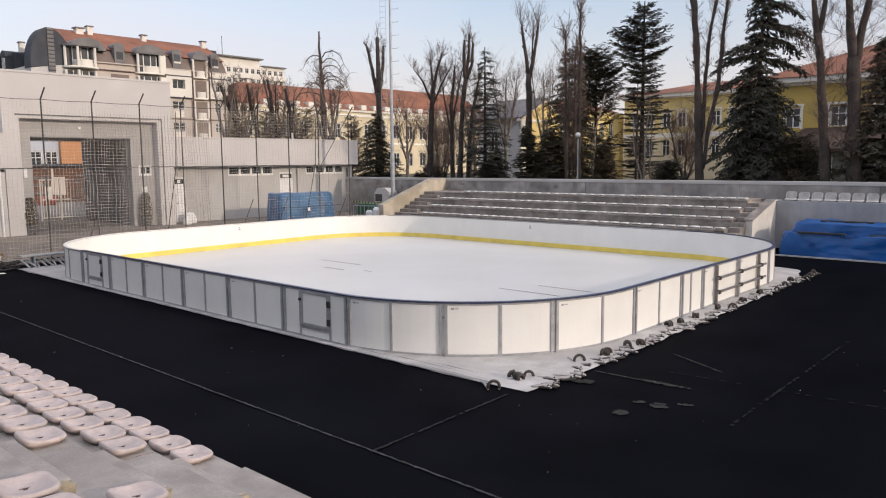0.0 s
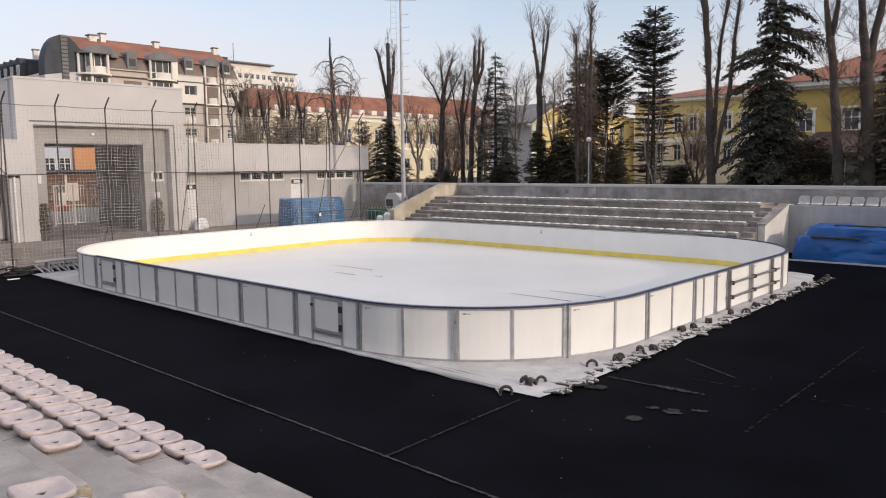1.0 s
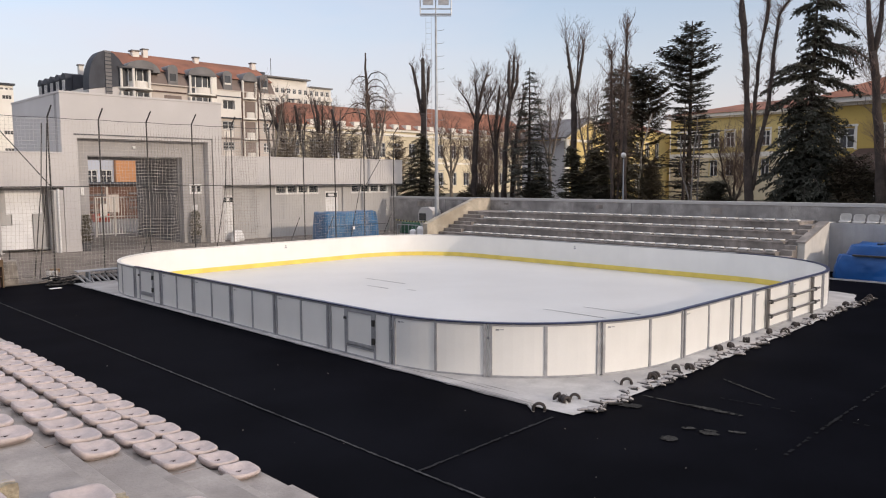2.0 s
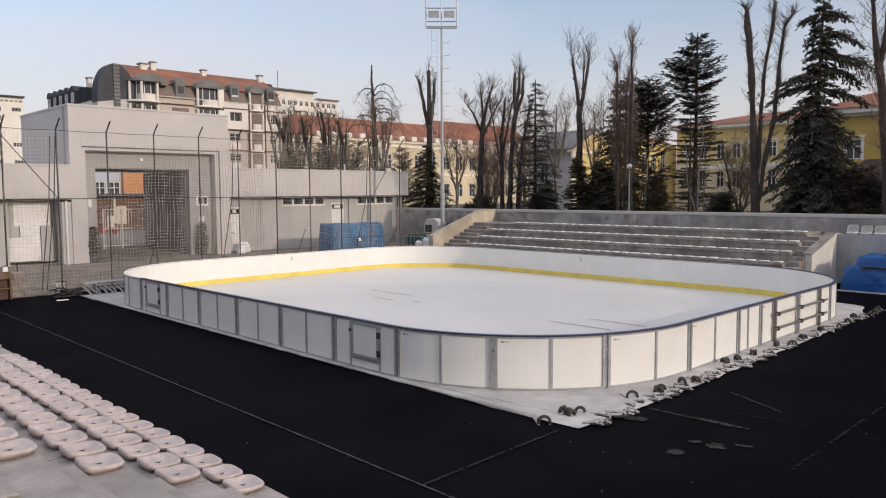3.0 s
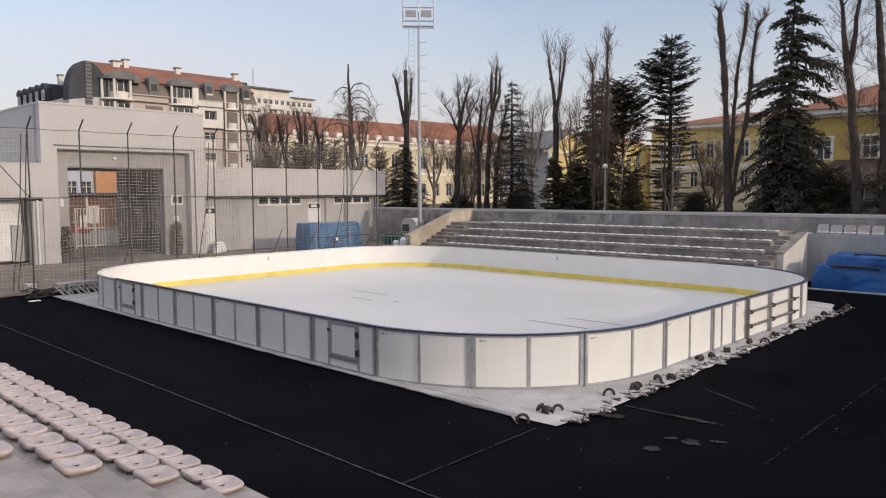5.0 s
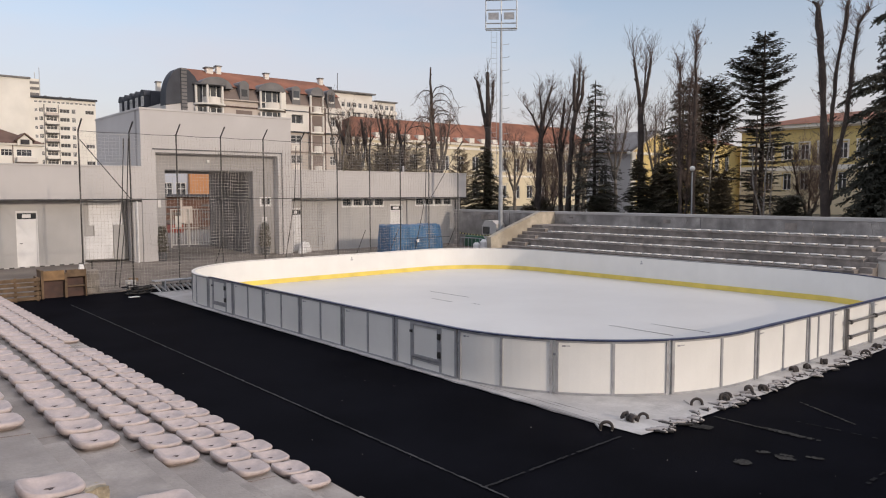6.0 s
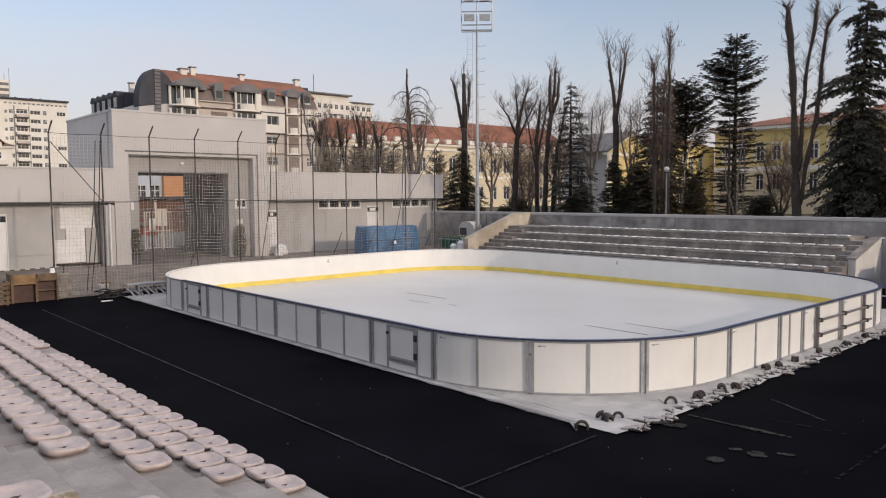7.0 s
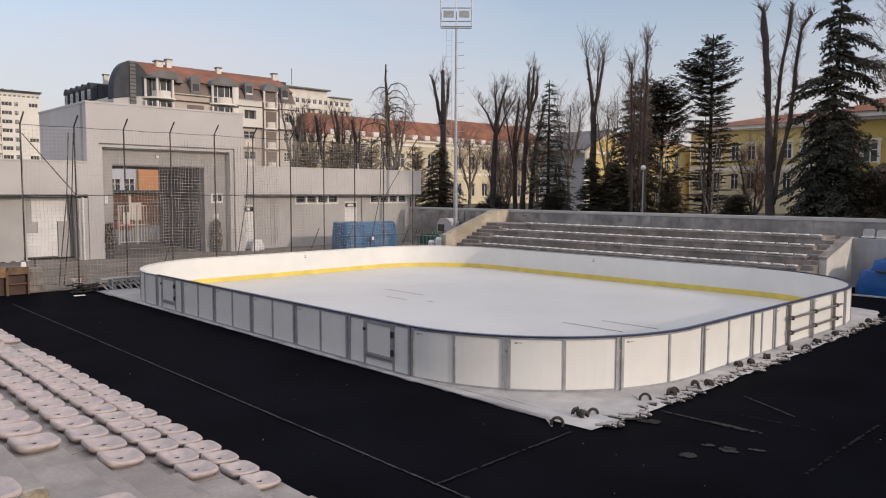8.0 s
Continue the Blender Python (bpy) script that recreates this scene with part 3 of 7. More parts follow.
strip_window(23.05, 26.05, 2.79, 3.31, 4)
strip_window(28.45, 31.45, 2.79, 3.31, 4)


def door(x0, x1, z0, z1):
    d = part("door", boxes((x0 + 0.05, x1 - 0.05, YL + 0.06, YL + 0.11, z0, z1 - 0.36), (x0 + 0.05, x1 - 0.05, YL + 0.06, YL + 0.11, z1 - 0.1, z1 - 0.05)), M["white_door"], hall,
             "white door with a small dark window")
    part("door_frame", boxes((x0, x0 + 0.05, YL + 0.02, YL + 0.14, z0, z1), (x1 - 0.05, x1, YL + 0.02, YL + 0.14, z0, z1), (x0 + 0.05, x1 - 0.05, YL + 0.02, YL + 0.14, z1 - 0.05, z1)),
         M["white_frame"], d)
    part("door_window", boxes((x0 + 0.05, x1 - 0.05, YL + 0.07, YL + 0.10, z1 - 0.36, z1 - 0.1)), M["glass"], d)
    part("notice", boxes((x0 + 0.26, x1 - 0.26, YL + 0.055, YL + 0.069, z1 - 0.31, z1 - 0.15)), M["paper"], d)
    part("door_handle", tubes((((x0 + 0.12, YL + 0.02, z0 + 1.05), (x0 + 0.24, YL + 0.02, z0 + 1.05)), 0.015)), M["dark_trim"], d)


door(6.42, 7.28, 0.38, 2.86)
door(19.75, 20.45, 0.38, 2.8)
door(26.52, 27.47, 0.38, 2.95)
# white sheeting in the covered bay
part("sheet_panel", boxes((9.42, 10.92, YL + 0.2, YL + 0.26, 2.13, 3.2), (9.66, 10.47, YL + 0.19, YL + 0.25, 1.64, 2.13), (9.17, 10.47, YL + 0.18, YL + 0.24, 0.55, 1.64), bevel=0.01), M["paper"], hall, "white sheeting in a covered bay")
part("sheet_panel", boxes((10.5, 11.0, YL + 0.17, YL + 0.23, 0.5, 2.12), bevel=0.01), M["plaster_low"], hall, "grey panel closing part of a covered bay")
# added filler that hides the dark recess behind plain plaster grey
part("sheet_panel", boxes((9.17, 9.64, YL + 0.25, YL + 0.3, 1.65, 3.22), bevel=0.01), M["plaster_low"], hall, "grey panel closing part of a covered bay")
part("window_frame", boxes((12.48, 12.63, YB + 0.41, YB + 0.448, 2.93, 3.36), bevel=0.01), M["white_frame"], hall)
part("bay_back", boxes((9.15, 11.2, YL + 0.75, YL + 0.85, 0.3, 3.25)), M["plaster_low"], hall)


# ---- the rink ----
def rink_at(s):
    """A point on the rink's outer line, and its heading, counter-clockwise from the near long side's start."""
    runs = (("l", X1 - X0 - 2 * RAD), ("a", math.pi * RAD / 2), ("l", Y1 - Y0 - 2 * RAD), ("a", math.pi * RAD / 2)) * 2
    p, h = Vector((X0 + RAD, Y0, 0)), 0.0
    for kind, ln in runs:
        d = min(s, ln)
        if kind == "l":
            p = p + Vector((math.cos(h), math.sin(h), 0)) * d
        else:
            c = p + Vector((-math.sin(h), math.cos(h), 0)) * RAD
            h2 = h + d / RAD
            p = c + Vector((math.sin(h2), -math.cos(h2), 0)) * RAD
            h = h2
        s -= d
        if s <= 1e-9:
            break
    return p, h


PERIM = 2 * (X1 - X0 + Y1 - Y0 - 4 * RAD) + 2 * math.pi * RAD


def at_line(s, d, z):
    p, h = rink_at(s % PERIM)
    return Vector((p.x - math.sin(h) * d, p.y + math.cos(h) * d, z))


# where one board section ends and the next begins, along the outer line
CUTS = [-17.76, -15.96, -14.0, -12.0, -10.01, -7.96, -5.97, -3.99, -1.94, 0.31, 2.49, 3.64, 5.91, 8.15]
CUTS += [8.15 + (PERIM - 17.76 - 8.15) * k / 19 for k in range(1, 20)]


def bent(start, inv, s0, s1, d0, d1, z0, z1):
    """A box that follows the board's line: s along it from the section's start, d inwards."""
    bm = bmesh.new()
    h0, h1 = rink_at((start + s0) % PERIM)[1], rink_at((start + s1) % PERIM)[1]
    n = 1 if abs(math.sin(h0 - h1)) < 1e-4 else max(2, round((s1 - s0) / 0.17))
    rows = [[bm.verts.new(inv @ at_line(start + s0 + (s1 - s0) * i / n, d, z)) for d, z in ((d0, z0), (d1, z0), (d1, z1), (d0, z1))] for i in range(n + 1)]
    for r0, r1 in zip(rows, rows[1:]):
        for k in range(4):
            bm.faces.new((r0[(k + 1) % 4], r0[k], r1[k], r1[(k + 1) % 4]))
    bm.faces.new(rows[0])
    bm.faces.new(rows[-1][::-1])
    return bm


HB = 1.0


def board_module(start, L, kind, inner):
    p, h = rink_at(start % PERIM)
    m = Matrix.Translation(p) @ Matrix.Rotation(h, 4, "Z")
    inv = m.inverted()

    def one(*r):
        return bent(start, inv, *r)

    lab = {"plain": "white rink board with grey aluminium posts and plastic top rail", "gate": "white rink board section with a framed gate",
           "narrow": "white rink board section with narrow panels"}[kind]
    t = thing("rink_board", lab, "rink board", "boards round the rink", m=m)
    part("post", one(0.028, 0.078, -0.02, 0.055, 0.0, HB - 0.03), M["alu"], t)
    part("post", one(L - 0.078, L - 0.028, -0.02, 0.055, 0.0, HB - 0.03), M["alu"], t)
    for s in inner:
        part("post", one(s - 0.026, s + 0.026, -0.012, 0.05, 0.05, HB - 0.06), M["alu"], t)
    part("base_rail", one(0.078, L - 0.078, -0.012, 0.05, 0.0, 0.05), M["alu"], t)
    part("frame_rail", one(0.078, L - 0.078, -0.006, 0.05, HB - 0.06, HB - 0.03), M["alu"], t)
    part("top_rail", one(0.0, L, -0.022, 0.078, HB - 0.018, HB), M["blue_rail" if start < 14 else "alu" if start < 28 else "board"], t, "dark blue plastic top rail" if start < 14 else "pale plastic top rail")
    marks = [0.078, *[v for s in inner for v in (s - 0.026, s + 0.026)], L - 0.078]
    for k, (a, b) in enumerate(zip(marks[::2], marks[1::2])):
        if kind == "gate" and k == 1:
            leaf = part("gate", one(a + 0.06, b - 0.06, 0.0, 0.03, 0.3, HB - 0.1), M["board"], t, "framed white gate panel")
            part("gate_frame", one(a, a + 0.06, -0.02, 0.04, 0.24, HB - 0.06), M["alu"], leaf)
            part("gate_frame", one(b - 0.06, b, -0.02, 0.04, 0.24, HB - 0.06), M["alu"], leaf)
            part("gate_frame", one(a + 0.06, b - 0.06, -0.02, 0.04, 0.24, 0.3), M["alu"], leaf)
            part("gate_frame", one(a + 0.06, b - 0.06, -0.02, 0.04, HB - 0.1, HB - 0.06), M["alu"], leaf)
            part("latch", one(a - 0.03, a + 0.03, -0.05, -0.02, 0.74, 0.79), M["steel_dark"], leaf)
            part("hinge", one(b - 0.02, b + 0.05, -0.05, -0.012, 0.7, 0.82), M["steel_dark"], leaf)
            part("hinge", one(b - 0.02, b + 0.05, -0.05, -0.012, 0.34, 0.46), M["steel_dark"], leaf)
            part("sill_panel", one(a, b, 0.005, 0.03, 0.05, 0.19), M["board"], t)
            part("sill_rail", one(a, b, -0.02, 0.04, 0.19, 0.225), M["alu"], t)
        else:
            part("panel", one(a, b, 0.008, 0.03, 0.05, HB - 0.06), M["board"], t)
    if kind == "plain":
        part("maker_mark", one(0.14, 0.20, 0.003, 0.008, 0.86, 0.89), M["alu"], t)
        part("maker_mark", one(0.215, 0.28, 0.003, 0.008, 0.87, 0.885), M["alu"], t)
    part("liner", one(0.0, L, 0.062, 0.075, 0.195, HB - 0.03), M["board"], t)
    part("kick_strip", one(0.0, L, 0.062, 0.082, 0.0, 0.195), M["yellow"], t, "yellow kick strip at the ice")
    part("joint_strip", one(-0.03, 0.03, 0.03, 0.05, 0.02, HB - 0.022), M["board"], t)
    part("coupling", one(-0.028, 0.028, 0.0, 0.03, 0.70, 0.74), M["alu"], t)
    return t


SPECIAL = {0: ("gate", [0.34, 1.30]), 5: ("gate", [0.56, 1.48]), 10: ("narrow", [0.49]), 11: ("plain", [0.87]), 12: ("plain", [1.41])}
board_list = []
for k, (s0, s1) in enumerate(zip(CUTS, CUTS[1:])):
    kind, posts = SPECIAL.get(k, ("plain", [(s1 - s0) / 2]))
    board_list.append(board_module(s0, s1 - s0, kind, posts))

# small dark maker's marks inside the far boards
for s_mark in (36.37, 20.96):
    k = max(i for i, c in enumerate(CUTS[:-1]) if c <= s_mark)
    inv = board_list[k].matrix_world.inverted()
    for u, z0, z1 in ((0.05, 0.72, 0.78), (0.03, 0.80, 0.86)):
        part("maker_mark", bent(CUTS[k], inv, s_mark - CUTS[k] - u, s_mark - CUTS[k] + u, 0.075, 0.079, z0, z1), M["alu"], board_list[k])

# guard rails in front of the machine gate
rail = thing("guard_rail", "grey tubular guard rail bolted to the rink boards", "rail")
for z in (0.33, 0.67):
    part("rail_tube", tubes((((17.28, Y0 - 0.12, z), (20.62, Y0 - 0.12, z)), 0.028)), M["rail_grey"], rail)
for x in (17.40, 18.83, 20.28):
    part("upright", boxes((x - 0.035, x + 0.035, Y0 - 0.085, Y0 - 0.022, 0.0, 0.97)), M["alu" if x == 18.83 else "rail_grey"], rail)
    for z in (0.33, 0.67):
        part("clamp", boxes((x - 0.05, x + 0.05, Y0 - 0.16, Y0 - 0.07, z - 0.045, z + 0.045), bevel=0.01), M["steel_dark"], rail)

# the ice
bm = bmesh.new()
ring = []
for i in range(160):
    p, h = rink_at(PERIM * i / 160)
    ring.append(bm.verts.new((p.x - math.sin(h) * 0.07, p.y + math.cos(h) * 0.07, 0.014)))
bm.faces.new(ring)
tagged(part("ice", bm, M["ice"]), "white ice sheet scuffed by skates", "ice", kind="structure")
for x, ya, yb in ((16.8, 18.65, 20.8), (15.66, 18.2, 19.3), (16.02, 10.2, 12.2), (17.05, 9.8, 11.6), (15.95, 17.2, 17.6)):
    bm = bmesh.new()
    bm.faces.new([bm.verts.new(q) for q in ((x - 0.028, ya, 0.018), (x + 0.028, ya + 0.1, 0.018), (x + 0.018, yb, 0.018), (x - 0.018, yb, 0.018))])
    tagged(part("ice_joint", bm, M["steel_dark"]), "thin dark joint line in the ice sheet", "joint", "joint lines in the ice", kind="structure")

# white ground sheet under the boards
bm = bmesh.new()
N = 420
rows = []
for i in range(N):
    p, h = rink_at(PERIM * i / N)
    c = Vector((min(max(p.x, X0 + RAD), X1 - RAD), min(max(p.y, Y0 + RAD), Y1 - RAD), 0))
    d = (p - c).normalized()
    near = 0.60 - 0.012 * max(0, p.x - 13) if d.y < -0.01 else 0.45
    off_x, off_y = (0.17 if d.x < 0 else 0.15), near
    kx = (RAD + off_x) / max(abs(d.x), 1e-3)
    ky = (RAD + off_y) / max(abs(d.y), 1e-3)
    kk = min(kx, ky)
    reach = kk - RAD
    if reach > 1.5 and d.y < 0 and d.x < 0:
        kk = RAD + 1.5 + (reach - 1.5) * 0.8
    if reach > 0.5 and d.y < 0 and d.x > 0:
        kk = RAD + 0.5 + (reach - 0.5) * 0.45
    col = []
    for j in range(6):
        f = j / 5
        q = c + d * ((RAD - 0.15) * (1 - f) + kk * f)
        if j == 5:
            q += d * (0.025 if d.x < -0.99 else 0.08) * (noise.noise(Vector((i * 0.31, 0, 0))) + 0.5 * noise.noise(Vector((i * 0.9, 3, 0))))
        wr = 0.022 * abs(noise.noise(Vector((q.x * 1.6 + q.y, q.y * 1.6, 0)))) + 0.02 * max(0, noise.noise(Vector((i * 0.25, j * 2.1, 5))))
        q.z = 0.010 + (wr if 0 < j < 5 else 0.0) + (0.012 if j == 4 else 0)
        col.append(bm.verts.new(q))
    rows.append(col)
for i in range(N):
    for j in range(5):
        bm.faces.new((rows[i][j], rows[i][j + 1], rows[(i + 1) % N][j + 1], rows[(i + 1) % N][j]))
bmesh.ops.recalc_face_normals(bm, faces=bm.faces)
tagged(part("ground_sheet", bm, M["mat"], smooth=True), "wrinkled white plastic sheet under the rink boards", "sheet")


rng = random.Random(21)
for k, (off, y_end, r) in enumerate(((0.155, 26.9, 0.016), (0.10, 26.0, 0.010), (0.05, 17.0, 0.009), (-0.02, 12.0, 0.010), (-0.10, 9.6, 0.011), (-0.2, 8.6, 0.010))):
    edge = [(X0 - off + 0.025 * noise.noise(Vector((y * 0.8, k * 4.0, 0))) + 0.012 * noise.noise(Vector((y * 3.1, k * 4.0, 2))), y, 0.022) for y in np.linspace(6.75 + 0.12 * k, y_end, int(3.5 * (y_end - 6.75)))]
    tagged(part("sheet_fold", tubes((edge, [r * (0.35 + 0.9 * min(1, i / 9) * rng.uniform(0.6, 1.1)) * (1 if i < len(edge) - 2 else 0.3) for i in range(len(edge))]), n=7), M["mat"], smooth=True),
           "long soft fold in the white plastic sheet", "sheet", "folds of the ground sheet")


# pipe ends and hose arches that come out from under the sheet
def pipe_end(seed):
    rng = random.Random(seed)
    t = thing("pipe_end", "flattened white pipe end lying out over the asphalt", "pipe", "pipe ends beside the rink")
    ln = rng.uniform(0.08, 0.22)
    w0 = rng.uniform(0.02, 0.034)
    bend = rng.uniform(-0.09, 0.09)
    bm = bmesh.new()
    rows = []
    n = 7
    for k in range(n):
        f = k / (n - 1)
        y, c = 0.34 - (ln + 0.34) * f, bend * f * f
        w = w0 * (0.75 + 0.5 * math.sin(math.pi * min(1, f * 1.1)) if f < 0.95 else 0.45)
        z = 0.02 + 0.022 * math.sin(f * math.pi) * rng.uniform(0.6, 1.2)
        h = 0.021 * (1 - 0.4 * f)
        rows.append([bm.verts.new((c + w * math.cos(a), y, z + h * math.sin(a))) for a in np.linspace(0, 6.283, 9)[:-1]])
    for r0, r1 in zip(rows, rows[1:]):
        for j in range(8):
            bm.faces.new((r0[j], r0[(j + 1) % 8], r1[(j + 1) % 8], r1[j]))
    bm.faces.new(rows[0][::-1])
    bm.faces.new(rows[-1])
    bmesh.ops.recalc_face_normals(bm, faces=bm.faces)
    part("pipe", bm, M["pipe"], t, smooth=True)
    # black strip along the pipe's left side, modelled in place of its shadow
    part("sleeve", boxes((-0.064, -0.026, -ln * 0.85, 0.2, 0.008, 0.036), bevel=0.008), M["rubber"], t)
    part("cuff", boxes((-w0 * 1.1, w0 * 1.1, -ln * 0.42, -ln * 0.42 + 0.035, 0.012, 0.058), bevel=0.01), M["brown_hose"], t)
    return t


ends = [pipe_end(i) for i in range(7)]
rng = random.Random(4)
x = 9.35
i = 0
while x < 24.2:
    m = pose(x, Y0 - 0.56 + 0.011 * max(0, x - 13) + rng.uniform(-0.1, 0.16), 0.0, 0, 0, rng.uniform(8, 72)) @ Matrix.Diagonal((rng.uniform(0.8, 1.4), rng.uniform(0.4, 0.95), 1, 1))
    if i < 7:
        ends[i].matrix_basis = m
    else:
        copy_thing(ends[rng.randrange(7)], m)
    x += rng.choice((0.08, 0.13, 0.18, 0.27))
    i += 1


def hose_loop(r, seed):
    rng = random.Random(seed)
    t = thing("hose_loop", "short arched dark rubber hose joining two pipe ends", "hose", "hose loops beside the rink")
    pts = [(r * math.cos(a), 0.0, 0.01 + r * 0.35 + r * math.sin(a)) for a in np.linspace(-0.35, 3.5, 13)]
    part("hose", tubes((pts, [0.020 if k in (0, 12) else 0.024 for k in range(13)]), n=8), M["brown_hose"], t, smooth=True)
    for q, s in ((pts[0], 1), (pts[-1], -1)):
        part("tail", tubes((((q[0], 0.0, q[2]), (q[0] + 0.02 * s, 0.1, 0.024), (q[0] + 0.04 * s, 0.28, 0.02)), 0.02), n=6), M["mat"], t, "pale pipe tail")
    return t


def hose_clump(seed):
    rng = random.Random(seed)
    t = thing("hose_clump", "dark lump of folded rubber hoses on the sheet", "hose", "hose clumps beside the rink")
    for k in range(3):
        x, y = rng.uniform(-0.06, 0.06), rng.uniform(-0.04, 0.04)
        r = rng.uniform(0.045, 0.065)
        a0 = rng.uniform(0, 6.283)
        pts = [(x + r * math.cos(a) * math.cos(a0), y + r * math.cos(a) * math.sin(a0), 0.03 + r * 0.5 + r * math.sin(a)) for a in np.linspace(-0.5, 3.6, 9)]
        part("hose", tubes((pts, 0.027), n=7), M["brown_hose"], t, smooth=True)
    part("cloth", tubes((((-0.1, 0.03, 0.015), (0.0, 0.0, 0.022), (0.14, -0.03, 0.014)), (0.02, 0.035, 0.015)), n=7), M["mat"], t, smooth=True)
    return t


loops = [hose_loop(0.09, 1), hose_loop(0.07, 2)]
LOOPS = ((8.79, 6.76, 45), (9.64, 6.70, 40), (10.95, 6.56, 48), (11.76, 6.47, 30), (17.2, 6.25, 40), (20.3, 6.25, 55), (22.7, 6.2, 35))
for i, (x, y, a) in enumerate(LOOPS):
    m = pose(x, y, 0.0, 0, 0, a - 90)
    if i < 2:
        loops[i].matrix_basis = m
    else:
        copy_thing(loops[i % 2], m)
clumps = [hose_clump(5), hose_clump(6)]
CLUMPS = ((9.38, 6.84), (9.41, 6.72), (11.6, 6.41), (12.37, 6.42), (12.6, 6.3), (14.5, 6.55), (14.85, 6.44), (15.66, 6.5), (16.9, 6.5), (18.1, 6.35), (19.4, 6.4), (21.2, 6.3), (22.1, 6.4), (23.4, 6.3), (24.0, 6.4))
for i, (x, y) in enumerate(CLUMPS):
    m = pose(x, y, 0.005, 0, 0, 67 * i)
    if i < 2:
        clumps[i].matrix_basis = m
    else:
        copy_thing(clumps[i % 2], m)


# ---- seats of the near stand ----
def rounded(n, a, b, e=3.9):
    for k in range(n):
        t = 2 * math.pi * k / n
        c, s = math.cos(t), math.sin(t)
        yield a * math.copysign(abs(c) ** (2 / e), c), b * math.copysign(abs(s) ** (2 / e), s)


def shell_mesh(a, b, h, lip):
    """A low dished seat shell; its back (-x) stands higher."""
    bm = bmesh.new()
    n = 24
    rings = []
    for ka, z, back in ((0.76, 0.0, 0), (0.80, h * 0.34, 0), (0.96, h * 0.42, 0.2), (1.0, h * 0.72, 0.6), (0.96, h * 0.95, 1.0), (0.88, h, 1.0), (0.76, h * 0.86, 0.7), (0.52, h * 0.62, 0.2), (0.25, h * 0.52, 0.0)):
        ring = []
        for x, y in rounded(n, a * ka, b * ka):
            lift = lip * back * max(0.0, -x / a) ** 1.5
            ring.append(bm.verts.new((x, y, z + lift)))
        rings.append(ring)
    for r0, r1 in zip(rings, rings[1:]):
        for k in range(n):
            bm.faces.new((r0[k], r0[(k + 1) % n], r1[(k + 1) % n], r1[k]))
    bm.faces.new(rings[-1])
    bm.faces.new(rings[0][::-1])
    return bm


SEAT_LABEL = "weathered pinkish white plastic shell seat on concrete step"
seat = thing("stadium_seat", SEAT_LABEL, "seat", "seats of the grandstand")
part("shell", shell_mesh(0.192, 0.205, 0.072, 0.04), M["seat"], seat, smooth=True)
part("bolt", boxes((-0.013, 0.013, -0.011, 0.011, 0.034, 0.044), bevel=0.004), M["screw"], seat)
bm = bmesh.new()
bm.faces.new([bm.verts.new((0.030 * (1 + 0.4 * math.sin(3 * a)) * math.cos(a), 0.012 + 0.022 * (1 + 0.3 * math.cos(2 * a + 1)) * math.sin(a), 0.0392)) for a in np.linspace(0, 6.283, 19)[:-1]])
part("dirt", bm, M["dirt"], seat, "dried brown dirt in the seat's hollow")
rng = random.Random(12)
first = True
PITCH = 0.478
for n in range(9):
    xs_, zs_ = FX - DX * n - (0.20 if n else 0.22), FZ + DZ * n
    for blocky in ((7.15, 27.9), (5.28, -3.0)):
        up = 1 if blocky[1] > blocky[0] else -1
        cnt = int(abs(blocky[1] - blocky[0]) / PITCH)
        if up < 0:
            cnt = 4 if 2 <= n <= 7 else 0
        if n > 6 and up > 0:
            cnt = 0
        for k in range(cnt):
            y = blocky[0] + up * PITCH * k
            if up > 0 and (16.3 < y < 17.3 and n == 0):
                continue
            m = pose(xs_ + rng.uniform(-0.012, 0.012), y + rng.uniform(-0.012, 0.012), zs_ + 0.001, rng.uniform(-1, 1), rng.uniform(-1.5, 1.5), rng.uniform(-2.5, 2.5))
            if first:
                seat.matrix_basis = m
                first = False
            else:
                copy_thing(seat, m)

# ---- low white seats of the far terrace, chairs on the wall beside it ----
seat2 = thing("terrace_seat", "low white plastic shell seat on a concrete step", "seat", "seats of the terrace")
part("shell", shell_mesh(0.18, 0.19, 0.075, 0.02), M["seat_white"], seat2, smooth=True)
first = True
for i in (2, 3, 4, 5):
    k = 0
    while True:
        y = 10.5 + 0.484 * k
        k += 1
        if y > 25.9 - (0.9 if i == 5 else 0):
            break
        m = pose(ROW_X[i] + 0.22, y + rng.uniform(-0.01, 0.01), ROW_Z[i] + 0.001, 0, rng.uniform(-2, 2), rng.uniform(-2, 2))
        if first:
            seat2.matrix_basis = m
            first = False
        else:
            copy_thing(seat2, m)

chair = thing("bucket_chair", "white plastic bucket seat with a rounded back", "seat", "white chairs on the wall")
bm = bmesh.new()
rows = []
for z, x, hw in ((0.10, 0.02, 0.19), (0.20, 0.05, 0.205), (0.30, 0.08, 0.205), (0.37, 0.10, 0.18), (0.40, 0.105, 0.13)):
    rows.append([bm.verts.new((x + 0.05 * (1 - (u / 0.205) ** 2), u, z)) for u in np.linspace(-hw, hw, 9)])
for r0, r1 in zip(rows, rows[1:]):
    for k in range(8):
        bm.faces.new((r0[k], r0[k + 1], r1[k + 1], r1[k]))
bmesh.ops.solidify(bm, geom=bm.faces[:], thickness=0.018)
part("backrest", bm, M["seat_white"], chair, smooth=True)
part("shell", shell_mesh(0.2, 0.205, 0.11, 0.0), M["seat_white"], chair, smooth=True)
part("bracket", boxes((-0.03, 0.03, -0.12, 0.12, 0.0, 0.03)), M["steel_dark"], chair)
